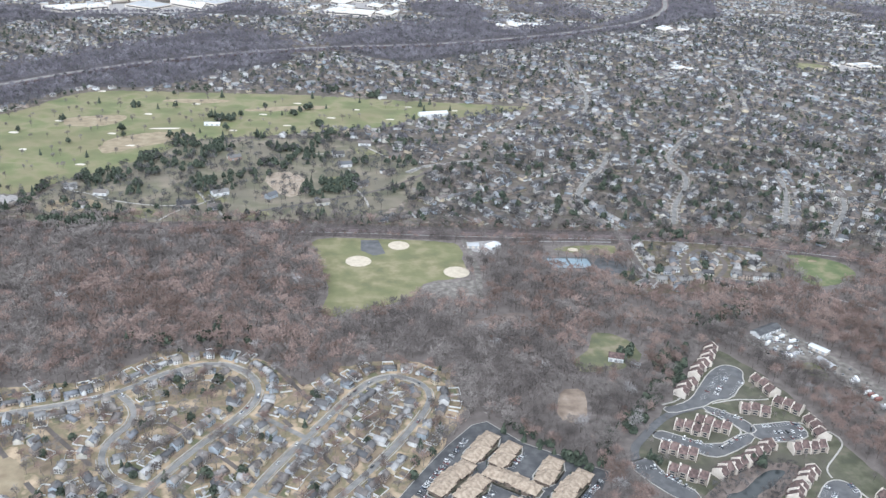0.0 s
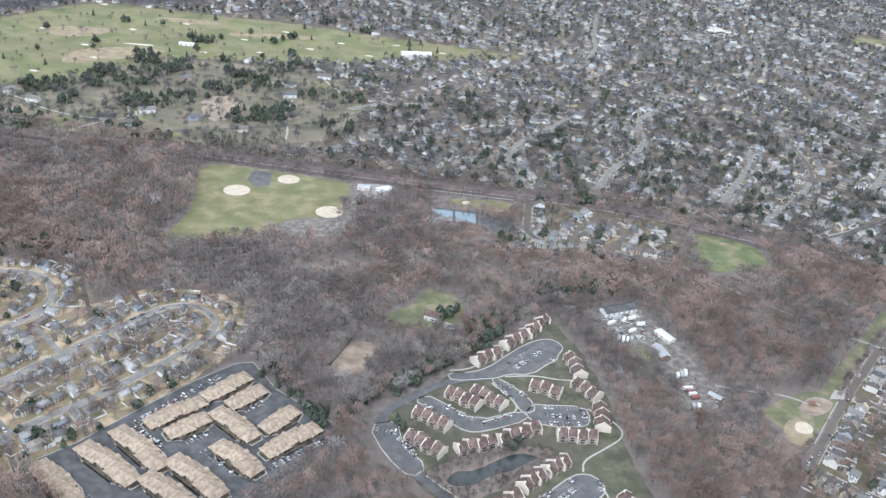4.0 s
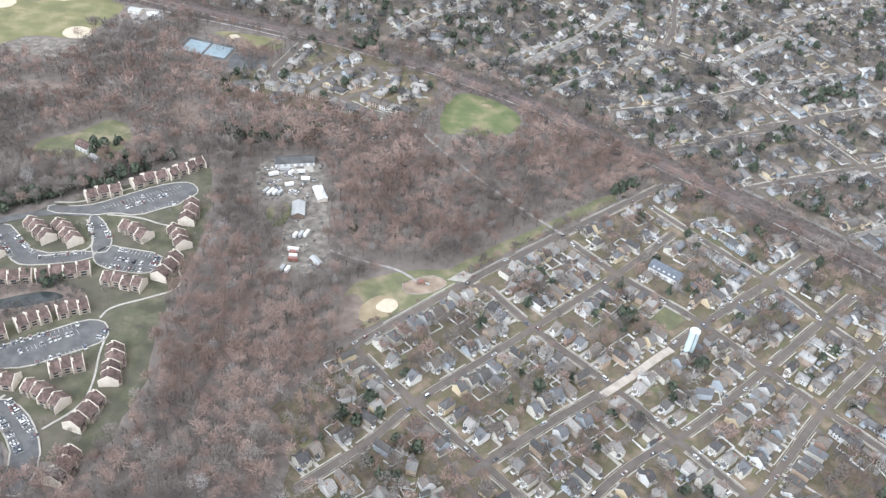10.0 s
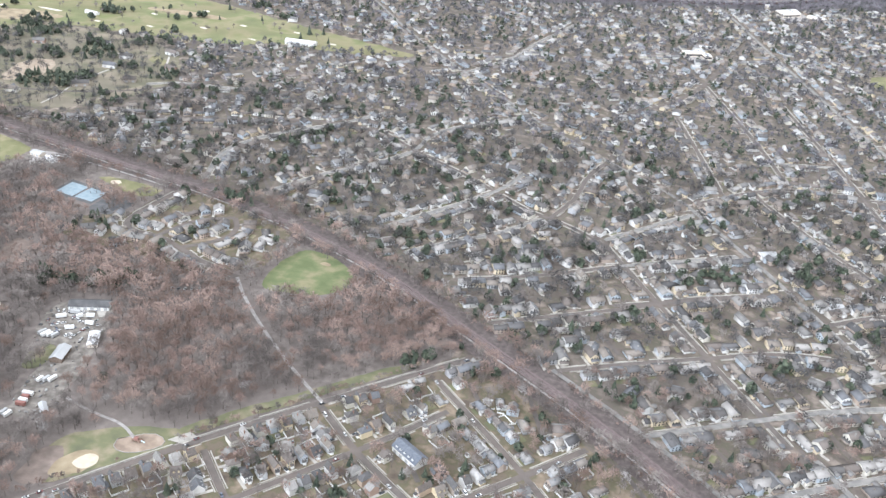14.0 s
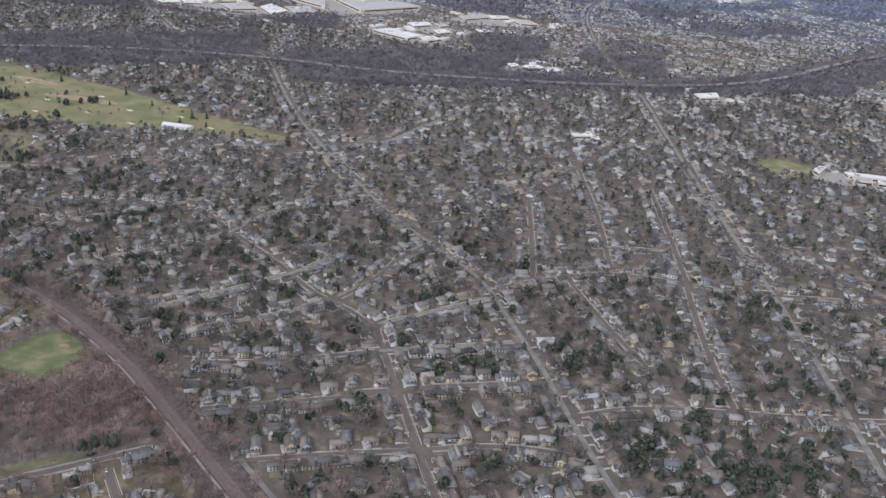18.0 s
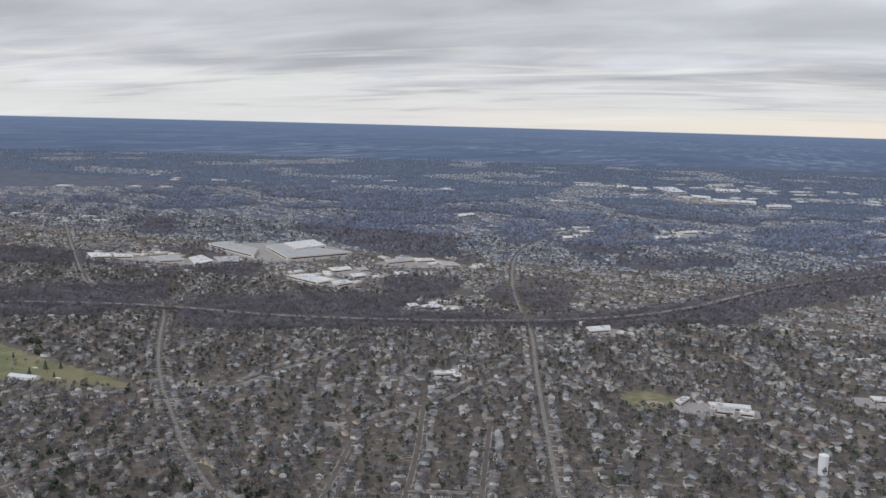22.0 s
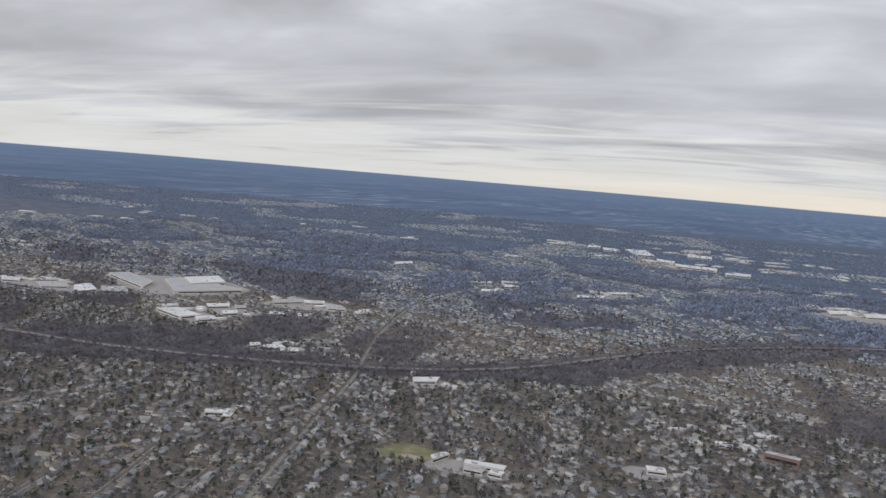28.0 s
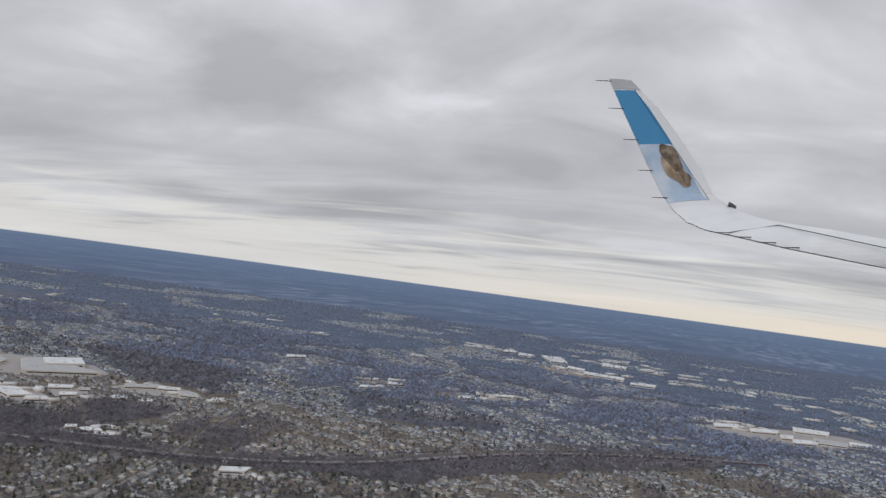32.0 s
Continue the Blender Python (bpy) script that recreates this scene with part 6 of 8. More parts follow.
def stalls(p, q, fill, depth=5.2, z=0.42, lines=True, gap=2.75, turn=90):
    """A row of parking places from p to q, some of them taken."""
    p, q = np.array(p, float), np.array(q, float)
    n = int(np.hypot(*(q - p)) / gap)
    u = (q - p) / np.hypot(*(q - p))
    w = np.array([-u[1], u[0]])
    for k in range(n + 1):
        c = p + u * k * gap
        if lines:
            ribbon([c - w * depth / 2, c + w * depth / 2], 0.16, z, STALLS)
        if k < n and RNG.random() < fill:
            m = c + u * gap / 2 + w * RNG.uniform(-.3, .3)
            CAR_SPOTS.append((m[0], m[1], math.degrees(math.atan2(u[1], u[0])) + turn + (180 if RNG.random() < 0.5 else 0), z - 0.02))


# ---- town house estate ----
LOTS = [[(-69, 604), (-48, 606), (-33, 614), (-18, 630), (2, 650), (18, 660), (28, 661), (36, 654), (37, 646), (31, 637), (28, 628), (20, 623), (3, 606), (-16, 606), (-28, 599), (-37, 598), (-65, 593)], [(-34, 597), (-24, 599), (-4, 575), (0, 559), (-7, 554), (-13, 556), (-18, 573)], [(-10, 553), (-2, 566), (8, 565), (40, 565), (42, 549), (37, 540), (19, 538), (3, 540), (-5, 544)], [(-97, 566), (-86, 573), (-75, 565), (-50, 542), (-12, 558), (-7, 546), (-44, 530), (-59, 529), (-73, 543), (-87, 557)]]
LOTS += [[(-48, 430), (-33, 442), (-3, 468), (15, 484), (27, 486), (34, 480), (37, 471), (33, 463), (14, 447), (0, 434), (-20, 428), (-35, 428)], [(-8, 395), (-2, 408), (16, 400), (31, 385), (42, 367), (45, 340), (28, 340), (26, 364), (12, 381)], [(-133, 534), (-110, 540), (-109, 526), (-106, 510), (-89, 489), (-102, 476), (-120, 500)]]
for k, p in enumerate(LOTS):
    area("parking_lot", p, 0.44 + 0.01 * k, "lot", "grey asphalt parking between town houses", "parking", 1)
    ring = smooth(p, 1)
    ring = np.vstack([ring, ring[:2]])
    tagged(new("lot_kerb", ribbon(ring, 1.0, 0.64, None, 0, 0.5).mesh("kerb", "concrete")), "pale concrete walk round a parking lot", "kerb", kind="structure")
road([(-32, 600), (-16, 581), (-5, 558), (-1, 545)], 7, "grey estate road between parking lots", mat="lot")
road([(-33, 600), (-65, 594), (-85, 581), (-104, 565), (-119, 552), (-126, 528), (-113, 498), (-93, 475), (-71, 450), (-48, 426), (-30, 409), (-11, 393), (8, 376), (22, 355), (34, 320)], 7.5, "grey estate road past the town houses", mat="lot")
for p in ([(-91, 480), (-68, 456), (-45, 432)], [(-41, 421), (-28, 408), (-9, 396), (-2, 409)], [(-66, 608), (-46, 612), (-22, 636), (0, 658), (16, 666)], [(42, 562), (60, 548), (66, 530), (46, 514), (26, 500), (24, 488)], [(36, 468), (38, 455), (45, 432), (47, 410), (32, 388)], [(-20, 602), (6, 605), (24, 600), (36, 600)], [(-46, 541), (-28, 549), (-14, 558), (-18, 572), (-32, 592)]):
    tagged(new("footpath", ribbon(smooth(p, 2, False), 1.4, 0.5, None, 0, 0.4).mesh("footpath", "concrete")), "pale concrete footpath across a lawn", "path", kind="structure")
STALL_ROWS = [((-26, 610), (20, 654), 0.25), ((-10, 614), (22, 647), 0.4), ((5, 611), (28, 632), 0.3), ((-78, 563), (-50, 543), 0.55), ((-90, 560), (-62, 534), 0.55), ((-46, 540), (-15, 554), 0.4), ((-31, 592), (-17, 570), 0.5), ((-21, 593), (-5, 573), 0.5), ((6, 562), (37, 561), 0.4), ((8, 552), (30, 550), 0.85), ((2, 542), (34, 542), 0.5), ((38, 560), (37, 545), 0.6)]
STALL_ROWS += [((-40, 436), (15, 480), 0.45), ((33, 479), (33, 466), 0.7), ((3, 438), (30, 461), 0.5), ((-12, 445), (16, 472), 0.65), ((2, 393), (30, 367), 0.6), ((2, 405), (34, 379), 0.7), ((-127, 529), (-110, 525), 0.6), ((-110, 520), (-94, 494), 0.6)]
for a in STALL_ROWS:
    stalls(*a, z=0.56)


def town_house_row(p, q, units):
    """A terrace of stepped units with maroon roofs and pale fire walls between them."""
    p, q = np.array(p, float), np.array(q, float)
    length = float(np.hypot(*(q - p)))
    m = pose((p[0] + q[0]) / 2, (p[1] + q[1]) / 2, 0, 0, 0, math.degrees(math.atan2(q[1] - p[1], q[0] - p[0])))
    t = thing("town_house_row", "terrace of beige town houses with maroon shingle roofs", "terrace", "town houses", at=m)
    w = length / units
    for k in range(units):
        x0 = -length / 2 + k * w
        s = 0.7 if k % 2 else -0.7
        h, zr = 5.0 + (0.6 if k % 2 else 0), 9.0 + (0.6 if k % 2 else 0)
        b = part("unit", Shape().gable(x0 + 0.05, x0 + w - 0.05, -5.6 + s, 5.6 + s, 0, h, zr), "tan_wall", t)
        part("roof", Shape().roof(x0 + 0.2, x0 + w - 0.2, -5.6 + s, 5.6 + s, h, zr, "x", 0.15, 0.2), "roof_maroon", b)
        f = Shape()
        f.gable(x0 - 0.32, x0 + 0.32, -5.9 + s, 5.9 + s, 0, h + 0.3, zr + 0.55, "x", True)
        part("fire_wall", f, "beige", b, "pale beige fire wall")
        c = Shape()
        c.box(x0 + 0.4, x0 + 1.3, -1.9 + s, -0.8 + s, 6.0, zr + 0.7).box(x0 + 0.3, x0 + 1.4, -2.0 + s, -0.7 + s, zr + 0.65, zr + 0.85)
        part("chimney", c, "beige", b, "pale boxed chimney")
        for y in (-5.65 + s, 5.65 + s):
            for z in (0.9, 3.2):
                part("window", Shape().box(x0 + w * 0.28, x0 + w * 0.72, y - 0.05, y + 0.05, z, z + 1.35), "glass", b)
        d = Shape()
        d.gable(x0 + w * 0.45, x0 + w * 0.92, 5.6 + s, 7.2 + s, 0, 2.8, 4.0, "y")
        part("porch", d, "tan_wall", b)
        part("porch_roof", Shape().roof(x0 + w * 0.45, x0 + w * 0.92, 4.6 + s, 7.2 + s, 2.8, 4.0, "y", 0.2, 0.12), "roof_maroon", b)
    part("end_wall", Shape().gable(length / 2 - 0.15, length / 2 + 0.2, -6.4, 6.4, 0, 5.6, 9.9, "x", True), "beige", t, "pale beige end wall")


TERRACES = [((-45, 618), (-23, 635), 3), ((-17, 644), (4, 664), 3), ((6, 664), (27, 690), 4), ((40, 631), (44, 603), 3), ((38, 594), (53, 574), 3), ((52, 562), (48, 534), 3), ((11, 527), (41, 524), 4), ((0, 589), (23, 578), 3), ((-48, 579), (-26, 559), 4), ((-69, 576), (-46, 558), 4), ((-96, 549), (-72, 531), 4), ((-102, 521), (-78, 501), 4)]
TERRACES += [((-68, 506), (-38, 517), 4), ((-36, 518), (-3, 534), 4), ((-53, 440), (-28, 460), 4), ((-25, 467), (-9, 482), 3), ((-5, 485), (12, 497), 3), ((-25, 418), (1, 419), 3), ((9, 418), (37, 406), 4), ((15, 433), (33, 444), 3), ((48, 461), (56, 429), 4), ((55, 417), (50, 390), 3), ((59, 374), (57, 350), 3)]
for row in TERRACES:
    town_house_row(*row)

# ---- apartments with tan roofs ----
area("apartment_lot", LOT_WEST, 0.24, "dark_lot", "dark grey asphalt round low apartment blocks", "parking")
tagged(new("lot_kerb", ribbon([(-359, 487), (-338, 505), (-296, 554), (-270, 582), (-242, 607), (-228, 610), (-206, 575), (-150, 527)], 0.5, 0.4, None, 0, 0.3).mesh("kerb", "concrete")), "pale kerb along the edge of a parking lot", "kerb", kind="structure")
BEDS = []


def apartment(p, q):
    p, q = np.array(p, float), np.array(q, float)
    length = float(np.hypot(*(q - p))) + 5.0
    m = pose((p[0] + q[0]) / 2, (p[1] + q[1]) / 2, 0, 0, 0, math.degrees(math.atan2(q[1] - p[1], q[0] - p[0])))
    t = thing("apartment_block", "low brick apartment block with a tan shingle roof", "apartment", "apartment blocks", at=m)
    n = max(2, round(length / 17))
    u = (q - p) / np.hypot(*(q - p))
    v = np.array([-u[1], u[0]])
    c, a, b = (p + q) / 2, length / 2 + 2.4, 9.6
    bed = [tuple(c + u * sx * a + v * sy * b) for sx, sy in ((-1, -1), (1, -1), (1, 1), (-1, 1))]
    BEDS.append(bed)
    area("planting_bed", bed, 0.27 + 0.006 * len(BEDS), "bed", "brown and green shrub bed round an apartment block", "planting", 1)
    ring = smooth(bed, 1)
    ring = np.vstack([ring, ring[:2]])
    tagged(new("bed_kerb", ribbon(ring, 1.1, 0.42, None, 0, 0.3).mesh("kerb", "concrete")), "pale concrete kerb round a shrub bed", "kerb", kind="structure")
    # two or three hipped lengths, set a little forward and back
    w = length / n
    for k in range(n):
        x0, s = -length / 2 + k * w, (1.1 if k % 2 else -1.1)
        ov = 1.6 if 0 < k else 0.0
        part("wall", Shape().box(x0 - ov, x0 + w, -6.2 + s, 6.2 + s, 0, 3.6 + 0.05 * k), "brown_wall", t)
        part("roof", Shape().hip(x0 - ov - 2.5 * (k > 0), x0 + w + 2.5 * (k < n - 1), -6.2 + s, 6.2 + s, 3.6 + 0.05 * k, 6.6 + 0.12 * k, 1.0), "roof_tan", t)
        for y in (-6.2 + s, 6.2 + s):
            sg = 1 if y > 0 else -1
            f = Shape().gable(x0 + w * 0.32, x0 + w * 0.62, min(y, y + sg * 1.5), max(y, y + sg * 1.5), 0, 3.3, 4.5, "y")
            part("bay", f, "brown_wall", t)
            part("bay_roof", Shape().roof(x0 + w * 0.32, x0 + w * 0.62, min(y - sg * 3, y + sg * 1.5), max(y - sg * 3, y + sg * 1.5), 3.3, 4.5, "y", 0.3, 0.15), "roof_tan", t)
            for z in (0.7, 2.1):
                for x in (0.08, 0.76):
                    g = Shape().box(x0 + w * x, x0 + w * (x + 0.13), y - 0.06, y + 0.06, z, z + 1.0)
                    part("window", g, "glass", t)
        part("vent", Shape().tube((x0 + w * 0.7, 2.2 + s, 5.2), (x0 + w * 0.7, 2.2 + s, 6.4), 0.3, 0.3, 8), "steel", t, "small grey roof vent")


for row in (((-257, 560), (-230, 585)), ((-237, 551), (-216, 569)), ((-292, 526), (-261, 553)), ((-275, 516), (-253, 532)), ((-245, 542), (-216, 514)), ((-208, 524), (-189, 544)), ((-204, 498), (-173, 526)), ((-238, 504), (-209, 478)), ((-266, 488), (-230, 455)), ((-280, 470), (-245, 440)), ((-311, 517), (-274, 481)), ((-330, 499), (-290, 466)), ((-354, 479), (-322, 446))):
    apartment(*row)
for a in (((-304, 528), (-250, 590), 0.7), ((-200, 484), (-160, 518), 0.75), ((-226, 546), (-209, 562), 0.6), ((-206, 536), (-192, 548), 0.7), ((-262, 508), (-246, 522), 0.6), ((-250, 500), (-222, 476), 0.5), ((-302, 524), (-276, 500), 0.7), ((-352, 486), (-310, 446), 0.5)):
    stalls(*a, z=0.30)
for k in range(14):
    CAR_SPOTS.append((-49 + k * 1.25, 391 - k * 1.5, 40, 0.22))
stalls((-90, 395), (-62, 360), 0.5, z=0.24)

# ---- storage yard in the woods ----
area("yard", YARD, 0.22, "yard", "rutted grey-brown gravel of a storage yard in the woods", "yard", 1, 2)


def hall(name, label, p, q, depth, h, rise, wall, roof_mat, doors=3, category="building"):
    p, q = np.array(p, float), np.array(q, float)
    length = float(np.hypot(*(q - p)))
    m = pose((p[0] + q[0]) / 2, (p[1] + q[1]) / 2, 0, 0, 0, math.degrees(math.atan2(q[1] - p[1], q[0] - p[0])))
    t = thing(name, label, category, at=m)
    a, d = length / 2, depth / 2
    part("wall", Shape().gable(-a, a, -d, d, 0, h, h + rise), wall, t)
    part("roof", Shape().roof(-a, a, -d, d, h, h + rise, "x", 0.5, 0.25), roof_mat, t)
    for k in range(doors):
        x = -a + length * (k + 0.5) / doors
        part("door", Shape().box(x - 1.5, x + 1.5, -d - 0.08, -d + 0.02, 0.1, min(3.2, h - 0.4)), "greyroof", t)
        part("window", Shape().box(x - 0.9, x + 0.9, d - 0.02, d + 0.08, 1.2, min(2.6, h - 0.3)), "glass", t)
    return t


hall("workshop", "long white workshop with a dark grey roof", (86, 708), (118, 720), 12, 4.0, 2.6, "white", "dark_lot", 6)
area("workshop_apron", [(84, 698), (90, 705), (118, 716), (122, 704), (95, 694)], 0.30, "concrete", "pale concrete apron before a workshop", "paving", 0, 1)
hall("shed", "open shed with a white metal roof", (131, 679), (140, 662), 8, 3.6, 0.8, "beige", "membrane", 3)
hall("barn", "grey-brown barn with a weathered roof", (122, 652), (126, 634), 10, 4.2, 2.2, "brown_wall", "greyroof", 2)
hall("hut", "small dark hut at the end of the yard", (150, 586), (158, 578), 5, 2.8, 1.2, "brick", "greyroof", 1)


def trailer(x, y, turn, length, mat, label):
    t = thing("trailer", label, "trailer", "trailers in the yard", at=pose(x, y, 0.25, 0, 0, turn))
    part("box", Shape().box(-length / 2, length / 2, -1.25, 1.25, 0.9, 3.6), mat, t)
    part("chassis", Shape().box(-length / 2 + 0.3, length / 2 - 0.3, -0.5, 0.5, 0.55, 0.9), "tyre", t)
    for sx in (-length / 2 + 1.3, -length / 2 + 2.4, length / 2 - 1.5):
        for sy in (-1.05, 1.05):
            part("wheel", Shape().tube((sx, sy - 0.15, 0.5), (sx, sy + 0.15, 0.5), 0.5, 0.5, 8), "tyre", t)


for k, (x, y, a) in enumerate(((130, 610, 78), (134, 612, 80), (138, 614, 76), (133, 592, 5), (134, 588, 4), (135, 584, 6), (136, 580, 8), (97, 700, 15), (104, 696, 60), (112, 700, 20), (91, 664, 70), (95, 663, 72), (99, 663, 70), (103, 664, 74), (118, 690, 10), (90, 690, 35), (131, 568, 80), (135, 567, 80), (107, 678, 30))):
    trailer(x, y, a, 5.5 + (k * 37 % 4), "rust" if k in (4, 6) else "greyroof" if k % 3 == 1 else "white", "red box trailer on gravel" if k in (4, 6) else "grey box trailer or truck on gravel" if k % 3 == 1 else "white box trailer or truck on gravel")
CRATE = [template([(Shape().box(-0.5, 0.5, -0.5, 0.5, 0, 1), 0)])]
x, y = RNG.uniform(70, 165, 900), RNG.uniform(570, 730, 900)
w = inside(YARD, x, y)
x, y = x[w][:120], y[w][:120]
n = len(x)
scatter("yard_clutter", CRATE, np.zeros(n, int), np.c_[x, y, np.full(n, 0.22)], RNG.uniform(0, 6.28, n), RNG.uniform(0.7, 2.6, (n, 3)) * np.array([1.3, 0.8, 0.5]), ["roof_far"], np.zeros(n, int), "stacked crates, pallets and scrap in a storage yard", "clutter")
for k in range(26):
    CAR_SPOTS.append((RNG.uniform(80, 128), RNG.uniform(668, 704), RNG.uniform(0, 360), 0.24))
for k in range(5):
    CAR_SPOTS.append((150 + k * 5.5, 768 + k * 2.5, 75, 0.1))

# ---- playground by the woods ----
RING = smooth([(222, 574), (241, 589), (254, 586), (255, 577), (238, 563), (224, 564), (222, 574)], 1, False).tolist()
area("playground", RING, 0.24, "red_soil", "brown bark-covered playground with a pale border", "playground")
tagged(new("playground_border", ribbon(RING + RING[:2], 0.4, 0.5, None, 0, 0.4).mesh("border", "gravel")), "pale border round a playground", "kerb", kind="structure")
area("forecourt", [(255, 586), (266, 600), (274, 596), (268, 586)], 0.32, "concrete", "pale concrete forecourt beside the road", "paving")
t = thing("climbing_frame", "brown wooden climbing frame on a playground", "climbing frame", at=pose(236, 577, 0.24))
for x in (-3, 0, 3):
    for y in (-1.5, 1.5):
        part("post", Shape().box(x - 0.12, x + 0.12, y - 0.12, y + 0.12, 0, 2.8), "brick", t)
part("deck", Shape().box(-3.1, 3.1, -1.6, 1.6, 1.3, 1.5), "brick", t)
part("slide", Shape().slab([(3.1, -0.5, 1.4), (3.1, 0.5, 1.4), (6.2, 0.5, 0.2), (6.2, -0.5, 0.2)][::-1], 0.1), "tank", t, "pale blue slide")
part("canopy", Shape().roof(-1.2, 1.2, -1.6, 1.6, 2.8, 3.7, "x", 0.2, 0.1), "rust", t, "red canopy")

# ---- single buildings ----
t = thing("water_tower", "tall pale blue cylindrical water tank", "water tower", at=pose(434, 541, 0))
part("tank", Shape().tube((0, 0, 0), (0, 0, 26), 3.5, 3.5, 28), "tank", t)
part("dome", Shape().tube((0, 0, 26), (0, 0, 27.2), 3.6, 1.0, 28), "tank", t, "shallow domed lid")
part("ladder", Shape().box(-0.3, 0.3, -3.85, -3.6, 0.5, 26.6), "steel", t, "thin steel ladder")
part("rim", Shape().tube((0, 0, 25.8), (0, 0, 26.1), 3.7, 3.7, 28), "white", t)
h = hall("parish_hall", "large white house with a blue-grey roof and dormers", (414, 640), (436, 626), 12, 5.5, 4.0, "white", "slate", 4)
for x in (-9, -4.5, 0, 4.5, 9):
    part("dormer", Shape().gable(x - 0.9, x + 0.9, -5.4, -2, 5.9, 7.2, 8.2, "y"), "white", h)
h = hall("farmhouse", "white farmhouse in a clearing of the woods", (-83, 690), (-70, 684), 9, 5.2, 3.4, "white", "roof_maroon", 3)
hall("outbuilding", "small pale outbuilding beside a farmhouse", (-66, 676), (-58, 671), 5, 3, 1.6, "white", "greyroof", 1)
hall("pavilion", "grey sports pavilion beside a field", (-152, 968), (-138, 966), 10, 3.5, 1.5, "beige", "greyroof", 2)
hall("depot", "pale flat depot beside the railway", (-128, 958), (-114, 966), 12, 4, 1.0, "white", "membrane", 3)
hall("clubhouse", "long white clubhouse on a golf course", (-92, 1538), (-40, 1544), 16, 5, 3.0, "white", "membrane", 6)
hall("golf_shed", "low white building on a golf course", (-465, 1516), (-440, 1512), 9, 4, 1.5, "white", "membrane", 3)
for x, y, a, w in ((-443, 1183, 20, 22), (-487, 1146, 10, 24), (-598, 1201, -15, 18), (-248, 1193, 35, 22), (-260, 1281, 5, 20), (-177, 1312, -20, 20), (-451, 1131, 5, 18), (-376, 1164, 40, 16), (-618, 1158, 0, 16), (-640, 1230, 20, 16), (-264, 1330, 10, 18), (-215, 1380, -10, 20), (-200, 1240, 30, 18), (-330, 1370, 15, 18), (-310, 1130, 10, 18), (-420, 1330, 20, 18)):
    c, s = math.cos(radians(a)) * w / 2, math.sin(radians(a)) * w / 2
    h = hall("mansion", "large pale house in a wide garden", (x - c, y - s), (x + c, y + s), 10, 5, 3.2, "wall", "roof", 2)
    part("wing", Shape().gable(-w / 2 + 1, -w / 2 + 8, 5, 12, 0, 4.5, 7, "y"), "wall", h)
    part("wing_roof", Shape().roof(-w / 2 + 1, -w / 2 + 8, 3, 12, 4.5, 7, "y", 0.4, 0.2), "roof", h)

ESTATE_DRIVES = Shape()
for q in (((-520, 1100), (-500, 1130), (-470, 1150), (-440, 1178)), ((-480, 1225), (-470, 1190), (-462, 1160)), ((-440, 1095), (-448, 1140), (-458, 1185)), ((-250, 1110), (-250, 1150), (-262, 1200), (-255, 1270)), ((-330, 1360), (-300, 1345), (-262, 1340)), ((-600, 1190), (-560, 1165), (-520, 1150), (-490, 1150)), ((-180, 1300), (-200, 1340), (-214, 1370)), ((-640, 1222), (-610, 1205), (-600, 1190))):
    ribbon(smooth(q, 2, False), 3.0, 0.2, ESTATE_DRIVES)
tagged(new("estate_drives", ESTATE_DRIVES.mesh("estate_drives", "concrete")), "pale drives across wide lawns", "driveway", kind="structure")
for q in ([(-480, 1200), (-440, 1195), (-432, 1150), (-470, 1145)], [(-560, 1150), (-525, 1140), (-515, 1112), (-550, 1110)], [(-300, 1235), (-262, 1240), (-255, 1205), (-295, 1195)], [(-240, 1370), (-205, 1350), (-180, 1325), (-230, 1330)], [(-420, 1120), (-385, 1118), (-380, 1095), (-415, 1095)]):
    area("garden_lawn", q, 0.17, "grass", "mown green lawn beside a large house", "lawn", 1, 1)


